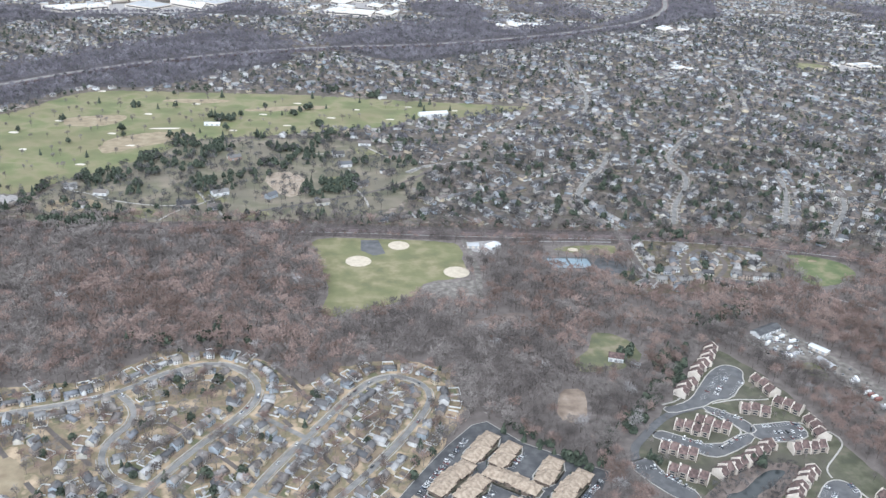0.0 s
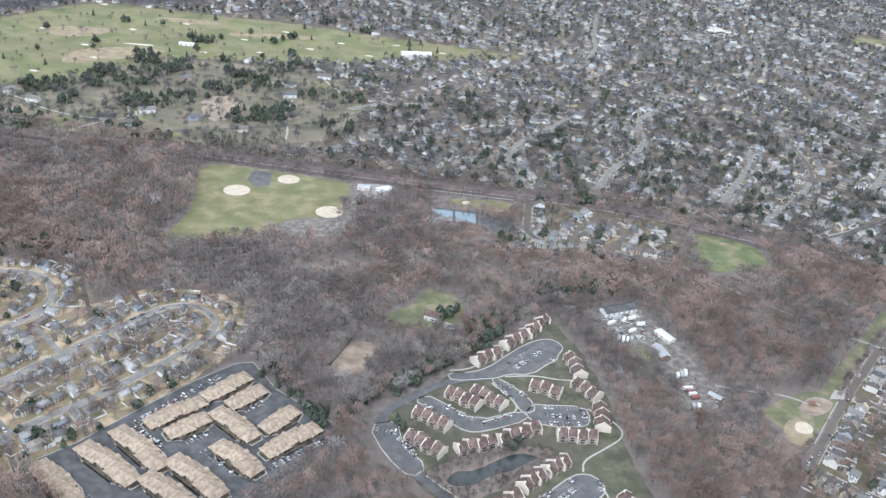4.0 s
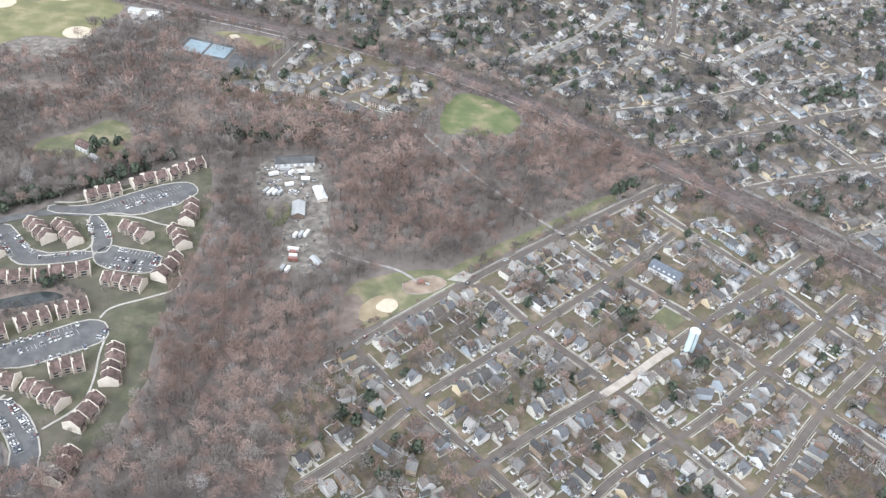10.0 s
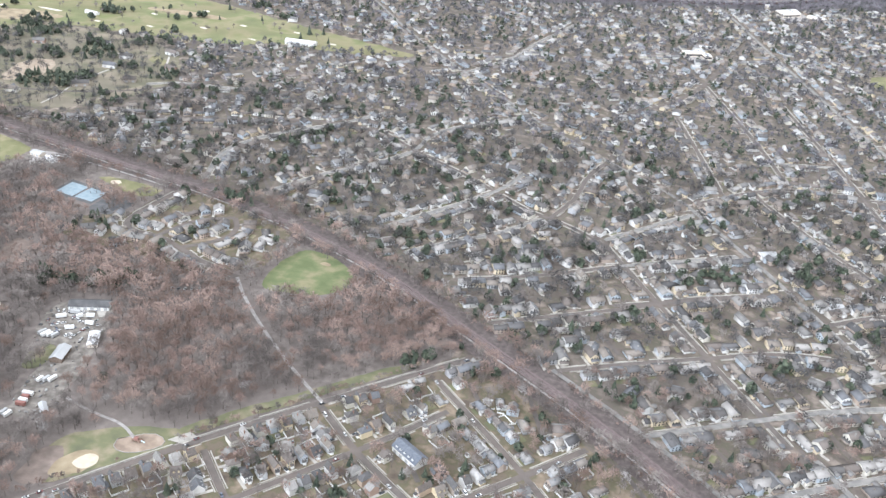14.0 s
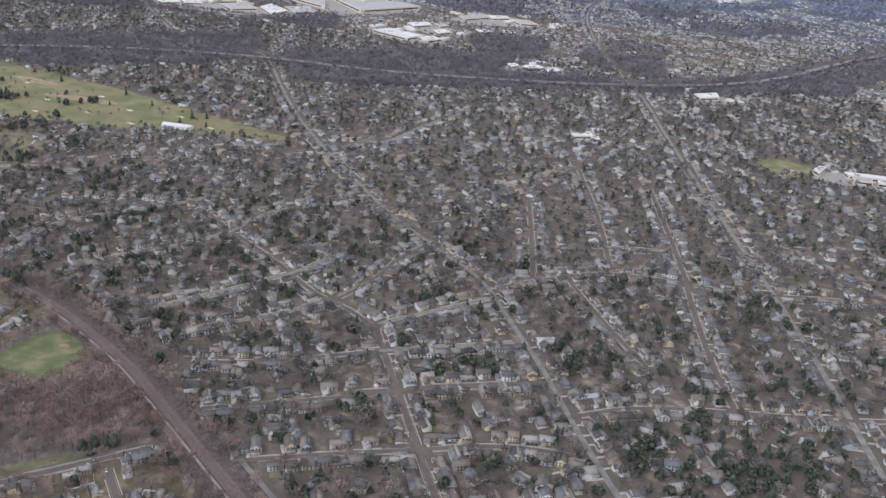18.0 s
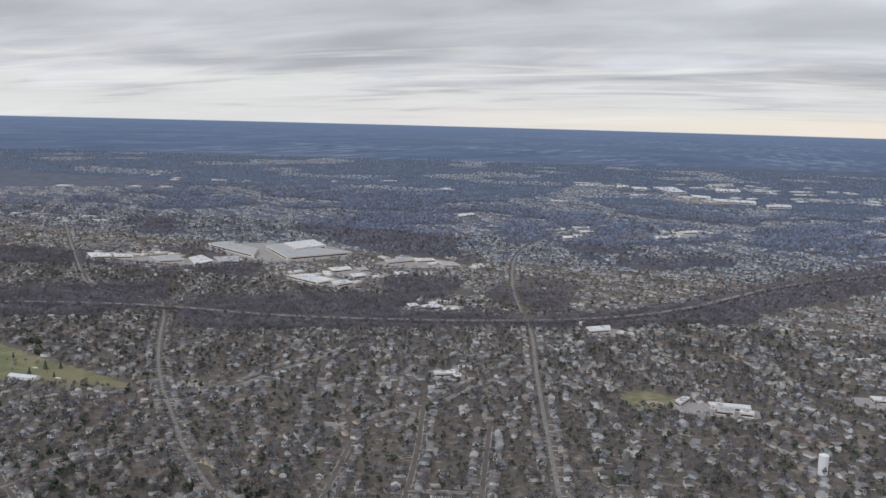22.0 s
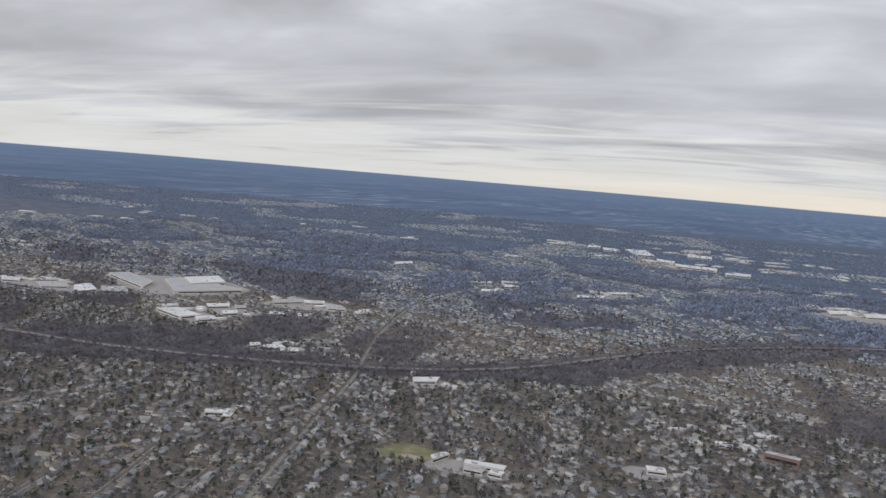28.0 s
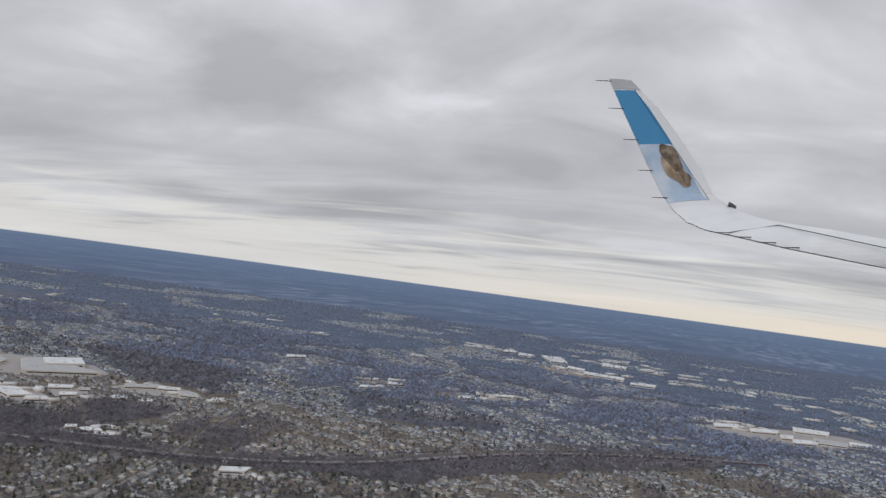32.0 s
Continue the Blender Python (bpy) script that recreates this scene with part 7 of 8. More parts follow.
def flat_block(name, label, pts, h, wall, roof_mat, units=4, category="building"):
    """A flat-roofed block on a four-cornered plan, with parapet, roof units and a band of windows."""
    p = np.array(pts, float)
    c = p.mean(0)
    t = thing(name, label, category, at=pose(c[0], c[1], 0))
    q = [(x - c[0], y - c[1]) for x, y in p]
    if sum(a[0] * b[1] - a[1] * b[0] for a, b in zip(q, q[1:] + q[:1])) < 0:
        q = q[::-1]
    n = len(q)
    w = Shape().add([(x, y, 0) for x, y in q] + [(x, y, h) for x, y in q], [(k, (k + 1) % n, n + (k + 1) % n, n + k) for k in range(n)])
    part("wall", w, wall, t)
    part("roof", Shape().add([(x, y, h - 0.3) for x, y in q], [tuple(range(n))]), roof_mat, t)
    e = [(x * 0.985, y * 0.985) for x, y in q]
    par = Shape().add([(x, y, h) for x, y in q] + [(x, y, h) for x, y in e] + [(x, y, h - 0.4) for x, y in e], [(k, (k + 1) % n, n + (k + 1) % n, n + k) for k in range(n)] + [(n + k, n + (k + 1) % n, 2 * n + (k + 1) % n, 2 * n + k) for k in range(n)])
    part("parapet", par, wall, t)
    r = random.Random(int(abs(c[0]) + abs(c[1])))
    for k in range(units):
        u, v = r.uniform(0.15, 0.85), r.uniform(0.2, 0.8)
        x = (1 - u) * ((1 - v) * q[0][0] + v * q[3][0]) + u * ((1 - v) * q[1][0] + v * q[2][0])
        y = (1 - u) * ((1 - v) * q[0][1] + v * q[3][1]) + u * ((1 - v) * q[1][1] + v * q[2][1])
        z = r.uniform(1.5, 3)
        part("roof_unit", Shape().box(x - z, x + z, y - z * 0.7, y + z * 0.7, h - 0.3, h + 1.4), "greyroof", t)
    for k in range(n):
        a, b = np.array(q[k]), np.array(q[(k + 1) % n])
        d = (b - a) / np.hypot(*(b - a))
        o = np.array([d[1], -d[0]]) * 0.08
        g = Shape().add([(*(a + (b - a) * 0.06 + o), h * 0.35), (*(a + (b - a) * 0.94 + o), h * 0.35), (*(a + (b - a) * 0.94 + o), h * 0.65), (*(a + (b - a) * 0.06 + o), h * 0.65)], [(0, 1, 2, 3)])
        part("window_band", g, "glass", t)
    mark([tuple(x) for x in p], 3)
    return t

# ---- industry and schools beyond the town ----
for k, p in enumerate(PAVED):
    area("paved_yard", p, 0.4 + 0.02 * k, "gravel", "pale paved yard round large buildings", "paving", 1, 3)
for p in ([(533, 4091), (660, 4155), (675, 4016), (560, 3969)], [(475, 6123), (779, 6105), (932, 5855), (785, 5735), (539, 5883)]):
    area("bare_soil", p, 0.55, "red_soil", "reddish cleared ground near far warehouses", "soil", 1, 6)
BIG = [([(-450, 3082), (-402, 3207), (-297, 3105), (-347, 2986)], 17, "membrane", "very large warehouse with a white roof"), ([(-480, 3020), (-463, 3109), (-173, 3038), (-296, 2839)], 12, "greyroof", "vast low warehouse with a pale grey roof"), ([(-681, 2978), (-661, 3053), (-474, 2956), (-414, 2835)], 11, "greyroof", "long warehouse with a pale grey roof"), ([(-564, 2703), (-564, 2772), (-466, 2694), (-477, 2611)], 9, "membrane", "square works with rows of white roof bays"), ([(-892, 2636), (-831, 2665), (-780, 2618), (-823, 2574)], 9, "membrane", "white-roofed store in a row beside a road"), ([(-818, 2666), (-761, 2685), (-721, 2643), (-769, 2616)], 9, "membrane", "white-roofed store in a row beside a road")]
BIG += [([(-683, 2673), (-638, 2744), (-556, 2674), (-609, 2615)], 8, "greyroof", "grey-roofed warehouse beside a railway"), ([(-512, 2760), (-453, 2807), (-387, 2737), (-439, 2683)], 8, "greyroof", "grey-roofed warehouse beside a railway"), ([(-147, 2576), (-113, 2629), (1, 2582), (-22, 2521)], 9, "membrane", "long white-roofed warehouse beside a road"), ([(-5, 2559), (24, 2602), (58, 2570), (35, 2524)], 8, "membrane", "white-roofed warehouse beside a road"), ([(-109, 2748), (-65, 2802), (-38, 2762), (-73, 2707)], 8, "membrane", "white-roofed works in an industrial park"), ([(-8, 2683), (17, 2721), (44, 2687), (24, 2643)], 8, "membrane", "white-roofed works in an industrial park")]
BIG += [([(-35, 2783), (-17, 2811), (7, 2783), (-11, 2756)], 8, "greyroof", "grey-roofed works in an industrial park"), ([(-21, 2962), (33, 3049), (65, 3009), (8, 2917)], 9, "greyroof", "wide factory with a pale flat roof"), ([(48, 3036), (103, 3069), (125, 3032), (75, 2990)], 9, "membrane", "white-roofed factory in an industrial park"), ([(87, 2780), (116, 2808), (142, 2772), (117, 2737)], 8, "membrane", "white-roofed works in an industrial park"), ([(160, 2814), (181, 2830), (202, 2802), (189, 2770)], 8, "membrane", "small white-roofed works among trees"), ([(127, 3019), (182, 3035), (224, 2984), (175, 2959)], 9, "greyroof", "grey-roofed factory in an industrial park")]
BIG += [([(293, 2377), (308, 2396), (324, 2378), (311, 2352)], 8, "membrane", "small white-roofed works beside the motorway"), ([(331, 2376), (359, 2410), (387, 2389), (352, 2348)], 8, "membrane", "white-roofed works beside the motorway"), ([(382, 2365), (412, 2400), (429, 2376), (401, 2344)], 8, "membrane", "white-roofed works beside the motorway"), ([(249, 3021), (270, 3052), (286, 3013), (265, 2983)], 8, "membrane", "small white-roofed store among houses"), ([(528, 2739), (544, 2759), (557, 2731), (541, 2712)], 8, "membrane", "small white-roofed store among houses"), ([(-258, 4356), (-217, 4456), (-184, 4400), (-218, 4275)], 10, "membrane", "far white school roof")]
BIG += [([(740, 2326), (786, 2369), (796, 2325), (756, 2292)], 8, "membrane", "white-roofed store beside the motorway"), ([(556, 1858), (590, 1878), (598, 1862), (564, 1842)], 8, "membrane", "white-roofed school building beside playing fields"), ([(592, 1862), (606, 1868), (612, 1850), (600, 1842)], 7, "membrane", "white-roofed wing of a school"), ([(978, 1863), (990, 1892), (1000, 1888), (988, 1845)], 9, "membrane", "long white-roofed gymnasium beside a ball field"), ([(1029, 1880), (1095, 1888), (1097, 1868), (1034, 1862)], 8, "membrane", "white-roofed school building beside playing fields"), ([(1040, 1855), (1072, 1858), (1072, 1840), (1042, 1838)], 8, "greyroof", "grey-roofed wing of a school")]
BIG += [([(1080, 1858), (1102, 1858), (1102, 1842), (1080, 1842)], 8, "membrane", "white-roofed wing of a school"), ([(1284, 2030), (1314, 2036), (1320, 2014), (1290, 2008)], 8, "membrane", "white-roofed store in the town"), ([(1460, 2225), (1518, 2214), (1514, 2196), (1456, 2207)], 16, "greyroof", "tall brick block of flats"), ([(1370, 2260), (1396, 2266), (1400, 2246), (1374, 2240)], 7, "membrane", "white-roofed shop building in town"), ([(1386, 2440), (1404, 2452), (1412, 2430), (1394, 2420)], 8, "membrane", "white-roofed shop building in town"), ([(1430, 2370), (1452, 2378), (1458, 2350), (1436, 2344)], 8, "membrane", "white-roofed shop building in town")]
BIG += [([(352, 3844), (403, 3883), (416, 3834), (371, 3780)], 9, "membrane", "far white warehouse roof"), ([(372, 4063), (428, 4108), (442, 4052), (395, 3996)], 9, "membrane", "far white warehouse roof"), ([(684, 4019), (778, 4101), (783, 4042), (700, 3956)], 10, "membrane", "far white warehouse roof"), ([(724, 4251), (826, 4320), (835, 4260), (740, 4180)], 10, "membrane", "far white warehouse roof"), ([(85, 6793), (162, 6852), (192, 6687), (128, 6578)], 12, "membrane", "far white warehouse roof"), ([(223, 6694), (308, 6698), (334, 6541), (251, 6537)], 12, "membrane", "far white warehouse roof")]
BIG += [([(343, 6796), (465, 6900), (597, 6470), (495, 6410)], 12, "membrane", "far white warehouse roof"), ([(640, 6267), (761, 6208), (774, 6078), (669, 6109)], 12, "membrane", "far white warehouse roof"), ([(784, 6048), (1030, 6035), (1039, 5876), (805, 5897)], 12, "membrane", "very long white roof near the horizon"), ([(1089, 5806), (1224, 5899), (1227, 5749), (1100, 5706)], 12, "membrane", "far white warehouse roof"), ([(669, 7379), (838, 7586), (856, 7327), (709, 7097)], 12, "greyroof", "far grey warehouse roof"), ([(738, 6956), (905, 6961), (926, 6760), (775, 6714)], 12, "membrane", "far white warehouse roof"), ([(988, 6964), (1081, 7055), (1088, 6888), (1003, 6816)], 12, "greyroof", "far grey warehouse roof")]
BIG += [([(1593, 4583), (1691, 4684), (1690, 4576), (1603, 4474)], 10, "membrane", "far white warehouse roof"), ([(1732, 4625), (1846, 4707), (1840, 4600), (1738, 4516)], 10, "membrane", "far white warehouse roof"), ([(1905, 4949), (2056, 4978), (2043, 4837), (1904, 4780)], 10, "membrane", "far white warehouse roof"), ([(1848, 4574), (1900, 4616), (1897, 4503), (1851, 4469)], 10, "membrane", "far white warehouse roof"), ([(1892, 4496), (1990, 4571), (1984, 4461), (1893, 4378)], 10, "membrane", "far white warehouse roof"), ([(1977, 4661), (2103, 4669), (2094, 4554), (1979, 4521)], 10, "greyroof", "far grey warehouse roof"), ([(2112, 4736), (2255, 4784), (2241, 4664), (2106, 4604)], 10, "membrane", "far white warehouse roof")]
for pts, h, rm, label in BIG:
    flat_block("apartment_tower" if "flats" in label else "warehouse" if "warehouse" in label or "roof near" in label else "public_building", label, pts, h, "brick" if "brick" in label else "beige", rm, 5 if h > 8 else 3)
for k, (a, b) in enumerate((((752, 988), 0.6), ((690, 1078), 0.5))):
    c, s = math.cos(b) * 9, math.sin(b) * 9
    hall("hall", "white hall with a pale roof among houses", (a[0] - c, a[1] - s), (a[0] + c, a[1] + s), 11, 5, 2.5, "white", "greyroof", 3)
t = thing("water_tower", "white cylindrical water tank among houses", "water tower", at=pose(1192, 1639, 0))
part("tank", Shape().tube((0, 0, 0), (0, 0, 27), 6.5, 6.5, 24), "white", t)
part("dome", Shape().tube((0, 0, 27), (0, 0, 29), 6.6, 2.0, 24), "white", t)

# ---- single trees ----
BARE = [bare_tree_shapes(150, 0.11, 200 + k, 8) for k in range(3)]
BARE_MESH = [(a.mesh("trunk", "bark"), b.mesh("crown", "twig_pale" if k == 2 else "twig")) for k, (a, b) in enumerate(BARE)]
CONIFER_MESH = [(a.mesh("trunk", "bark"), b.mesh("crown", "needle")) for a, b in [conifer_shapes(300, 7, 11), evergreen_shapes(301, 130), evergreen_shapes(302, 130)]]


def tree(x, y, size, meshes, name, label, category):
    t = thing(name, label, category, at=pose(x, y, 0, 0, 0, RNG.uniform(0, 360)) @ Matrix.Diagonal((size, size, size * RNG.uniform(0.9, 1.15), 1)))
    for nm, me in zip(("trunk", "crown"), meshes):
        o = new(nm, me)
        o.parent = t


# a belt of evergreens behind the town houses, and groups in the gardens
CONIFER_GROUPS = [((-70, 625), (-30, 650), 16, 5, 1.1), ((-112, 580), (-66, 618), 30, 3, 1.15), ((-150, 548), (-118, 575), 12, 4, 1.0), ((-185, 560), (-160, 530), 14, 4, 0.9), ((-215, 600), (-185, 565), 12, 4, 0.9), ((-40, 512), (-15, 516), 7, 4, 1.0), ((-108, 538), (-104, 530), 3, 2, 1.0), ((-30, 650), (-12, 700), 12, 8, 1.2)]
CONIFER_GROUPS += [((-70, 690), (-50, 705), 6, 6, 1.2), ((-530, 785), (-420, 790), 18, 12, 1.3), ((430, 745), (440, 760), 4, 5, 1.0), ((438, 527), (446, 533), 5, 2, 1.15), ((26, 731), (59, 745), 9, 5, 1.15), ((59, 745), (106, 757), 10, 5, 1.15), ((106, 757), (114, 774), 4, 4, 1.1), ((297, 911), (301, 914), 4, 3, 1.3)]
CONIFER_GROUPS += [((205, 1045), (213, 1049), 4, 4, 1.3), ((134, 955), (86, 963), 9, 3, 1.2), ((388, 738), (403, 752), 6, 4, 1.1), ((171, 627), (173, 629), 2, 2, 1.1), ((341, 922), (343, 926), 2, 2, 1.1), ((395, 560), (388, 585), 6, 3, 1.0)]
for a, b, n, spread, size in CONIFER_GROUPS:
    for k in range(n):
        f = (k + 0.5) / n
        tree(a[0] + (b[0] - a[0]) * f + RNG.normal(0, spread), a[1] + (b[1] - a[1]) * f + RNG.normal(0, spread), size * RNG.uniform(0.75, 1.25), CONIFER_MESH[k % 5 and 1 + k % 2], "conifer", "dark green evergreen tree", "tree")
for x, y in ((165, 440), (120, 480), (150, 520), (90, 560), (110, 470), (140, 400), (80, 420), (170, 560), (105, 530), (130, 450), (75, 600), (95, 380)):
    tree(x, y, 1.35, BARE_MESH[2], "bare_tree", "tall bare tree with pale branches", "tree")
for k in range(130):
    x, y = RNG.uniform(-120, 70), RNG.uniform(360, 660)
    if int(cover(x, y)) == 3 and not any(inside(p, np.array([x]), np.array([y]))[0] for p in LOTS):
        tree(x, y, RNG.uniform(0.45, 0.85), BARE_MESH[k % 2], "bare_tree", "small bare tree on a lawn", "tree")

# groves of evergreens on the golf course and round the large houses
GROVES = [(-590, 1634, 3, 4), (-580, 1636, 3, 4), (-694, 1556, 2, 2), (-595, 1495, 3, 3), (-449, 1545, 8, 9), (-438, 1554, 8, 9), (-427, 1538, 8, 9), (-498, 1437, 7, 8), (-499, 1412, 6, 8), (-378, 1435, 6, 6), (-353, 1371, 9, 10), (-340, 1364, 6, 8), (-321, 1468, 2, 2), (-320, 1561, 4, 6), (-299, 1583, 2, 3), (-281, 1597, 3, 4), (-150, 1670, 8, 7), (-540, 1349, 8, 9), (-545, 1334, 6, 9), (-517, 1311, 9, 10), (-540, 1282, 8, 10), (-552, 1307, 6, 8), (-560, 1207, 5, 6), (-550, 1231, 4, 5)]
GROVES += [(-486, 1414, 5, 6), (-447, 1374, 8, 9), (-435, 1376, 6, 8), (-374, 1300, 5, 6), (-353, 1289, 7, 8), (-274, 1491, 4, 5), (-270, 1443, 4, 6), (-233, 1288, 5, 6), (-263, 1223, 8, 7), (-259, 1200, 6, 7), (-202, 1170, 5, 7), (-154, 1380, 6, 8), (-231, 1721, 14, 14), (-470, 1300, 7, 12), (-610, 1245, 6, 10), (-400, 1250, 6, 8), (-640, 1105, 14, 14), (-600, 1100, 12, 12)]
gx = np.concatenate([RNG.normal(a, sp, n) for a, b, n, sp in GROVES])
gy = np.concatenate([RNG.normal(b, sp * 0.8, n) for a, b, n, sp in GROVES])
plant("grove_evergreens", gx, gy, CONIFERS[1:], 1.25, ["bark", "needle"], "groves of tall dark evergreens round a golf course", None, "evergreens")

# trees on the golf course and in the wide gardens
x, y = jitter_grid(26, -930, 150, 1200, 1770)
w = inside(GOLF, x, y) & (RNG.random(len(x)) < 0.42)
x, y = x[w], y[w]
ev = RNG.random(len(x)) < 0.16
plant("golf_trees", x[~ev], y[~ev], TREES_GARDEN, 0.9, TW, "bare trees scattered over a golf course")
plant("golf_evergreens", x[ev], y[ev], CONIFERS, 1.2, ["bark", "needle"], "dark evergreens on a golf course", None, "evergreens")
x, y = jitter_grid(10, -690, -140, 1080, 1440)
grove = (np.sin(x * 0.041 + 1.2) + np.sin(y * 0.052 + x * 0.013) + np.sin((x - y) * 0.033)) / 3 + RNG.normal(0, 0.12, len(x))
ok = inside(ESTATE, x, y) & (cover(x, y) == 2)
w = ok & (grove > 0.36) & (RNG.random(len(x)) < 0.7)
plant("estate_evergreens", x[w], y[w], CONIFERS[1:], 1.2, ["bark", "needle"], "tall dark evergreens in groves round large houses", None, "evergreens")
w = ok & (grove <= 0.36) & (RNG.random(len(x)) < np.where(grove > -0.1, 0.62, 0.34))
plant("estate_trees", x[w], y[w], TREES_NEAR, 1.15, TG, "bare trees on wide lawns")
x, y = jitter_grid(7, -670, -560, 1085, 1130)
w = inside([(-662, 1096), (-575, 1086), (-570, 1112), (-655, 1124)], x, y)
plant("estate_hedge", x[w], y[w], CONIFERS, 1.0, ["bark", "needle"], "dense dark evergreen belt beside a dry field", None, "evergreens")

# low growth along the edge of the woods and the railway
ex, ey = [], []
for line, lo, hi, sides in ((smooth([(199, 498), (230, 537), (269, 586), (340, 666), (412, 744)], 2, False), 4.5, 9, (1,)), (smooth(RAIL, 2, False), 9.5, 19, (-1, 1))):
    q, u = line_points(line, 3.2)
    for s in sides:
        d = RNG.uniform(lo, hi, len(q))
        ex.append(q[:, 0] - u[:, 1] * s * d)
        ey.append(q[:, 1] + u[:, 0] * s * d)
ex, ey = np.concatenate(ex), np.concatenate(ey)
w = (RNG.random(len(ex)) < 0.75) & inside(SEEN, ex, ey) & ~inside(PLAY, ex, ey)
plant("edge_scrub", ex[w], ey[w], TREES_MID, 0.6, TW, "low bare scrub along the edge of the woods", (RNG.random(w.sum()) < 0.5).astype(int), "shrubs")

x, y = jitter_grid(6, -50, 20, 725, 805)
w = inside([(-41, 785), (-20, 798), (4, 775), (8, 739), (-12, 735), (-26, 750)], x, y) & (RNG.random(len(x)) < 0.6)
plant("clearing_scrub", x[w], y[w], TREES_NEAR, 0.5, TW, "reddish bare scrub in a clearing", np.ones(w.sum(), int), "shrubs")
# far works, stores and depots with pale flat roofs
SHEDS = []
for k in range(3):
    a, b = Shape().box(-1, 1, -1, 1, 0, 0.97), Shape().box(-1.01, 1.01, -1.01, 1.01, 0.97, 1.0)
    SHEDS.append(template([(a, 0), (b, 1)]))
spots = []
WORKS = [(-810, 2680, 6, 70, 20, 0.3, 14), (-600, 2745, 7, 60, 22, 0.3, 13), (-30, 2650, 9, 110, 50, -0.5, 14), (60, 3030, 9, 120, 50, -0.5, 18), (340, 2430, 5, 50, 30, 0.2, 12), (1300, 2330, 5, 40, 40, 0.6, 10), (1410, 2260, 8, 50, 70, 0.6, 11), (800, 2340, 4, 40, 20, 0.4, 9)]
WORKS += [(580, 1868, 3, 30, 14, 0.4, 8), (1650, 4650, 12, 140, 160, 0.7, 30), (760, 4270, 10, 130, 80, 0.4, 24), (360, 4050, 7, 60, 120, 0.4, 22), (1420, 3965, 5, 80, 50, 0.6, 20), (900, 6200, 10, 260, 200, -0.5, 42), (950, 7050, 12, 260, 200, -0.5, 45), (150, 6780, 9, 260, 120, 0.1, 40)]
WORKS += [(1500, 7000, 9, 300, 400, 0.2, 45), (-1637, 3364, 8, 120, 90, 0.3, 20), (2500, 6400, 8, 400, 500, 0.4, 45), (-900, 5600, 8, 500, 400, 0.2, 34), (-2200, 5200, 8, 500, 400, 0.2, 34), (1900, 5600, 8, 300, 300, 0.5, 34)]
for cx, cy, n, sx, sy, turn, size in WORKS:
    for k in range(n):
        spots.append((cx + RNG.normal(0, sx), cy + RNG.normal(0, sy), turn + RNG.choice((0, 1.57)) + RNG.normal(0, 0.06), size * RNG.uniform(0.6, 1.8), size * RNG.uniform(0.4, 0.8), RNG.uniform(6, 10)))
sp = np.array(spots)
n = len(sp)
scatter("works_far", SHEDS, np.zeros(n, int), np.c_[sp[:, 0], sp[:, 1], np.zeros(n)], sp[:, 2], sp[:, 3:6], ["beige", "membrane", "greyroof"], (RNG.random(n) < 0.3).astype(int), "far works and stores with pale flat roofs", "warehouses")

# shrubs in the beds of the apartments
x, y = jitter_grid(3.6, -345, -150, 430, 600)
w = np.zeros(len(x), bool)
for bed in BEDS:
    w |= inside(bed, x, y)
w &= RNG.random(len(x)) < 0.35
plant("bed_shrubs", x[w], y[w], CONIFERS_FAR[1:], 0.24, ["bark", "needle"], "low dark shrubs round apartment blocks", None, "shrubs")

# scrub on the banks of the pond
x, y = jitter_grid(4.5, -100, 15, 448, 520)
w = inside([(-97, 478), (-72, 500), (-25, 517), (10, 511), (-4, 492), (-36, 468), (-70, 451)], x, y) & ~inside([(-80, 474), (-70, 487), (-55, 486), (-40, 497), (-24, 506), (-6, 504), (-20, 492), (-42, 484), (-52, 474), (-68, 468)], x, y)
plant("bank_scrub", x[w], y[w], TREES_NEAR, 0.5, TG, "low bare scrub round a pond", None, "shrubs")

# ---- the cars, at all the places found above ----
for p, width, _, walks in ROADS:
    if walks and p[:, 1].max() < 800:
        q, u = line_points(p, 9.0)
        for (x, y), (ux, uy) in zip(q, u):
            if RNG.random() < 0.16:
                s = RNG.choice((-1, 1))
                CAR_SPOTS.append((x - uy * s * (width / 2 - 1.3), y + ux * s * (width / 2 - 1.3), math.degrees(math.atan2(uy, ux)), 0.50))
CAR_PICK = [CAR_SPOTS[i] for i in np.sort(RNG.permutation(len(CAR_SPOTS))[:170])]
for k, (x, y, a, z) in enumerate(CAR_PICK):
    m = pose(x, y, z, 0, 0, a)
    if k < 2:
        (CAR, VAN)[k].matrix_basis = m
    else:
        copy_thing(VAN if k % 3 == 0 else CAR, m)
taken = set(CAR_PICK)
more = np.array([c for c in CAR_SPOTS if c not in taken])
n = len(more)
cb, cg = Shape().box(-2.2, 2.2, -0.87, 0.87, 0.3, 0.92), Shape().add([(-1.7, -0.8, 0.92), (1.1, -0.8, 0.92), (1.1, 0.8, 0.92), (-1.7, 0.8, 0.92), (-1.1, -0.68, 1.42), (0.3, -0.68, 1.42), (0.3, 0.68, 1.42), (-1.1, 0.68, 1.42)], [(0, 1, 5, 4), (1, 2, 6, 5), (2, 3, 7, 6), (3, 0, 4, 7)])
cb.box(-1.1, 0.3, -0.68, 0.68, 1.40, 1.46)
M["car_joined"] = material("car_paint_joined", [(0.3, (0.94, 0.94, 0.94)), (0.7, (1.03, 1.03, 1.03))], 1.0, 3, 0.3, random_by="island", random_stops=CARS, coat=0.5)
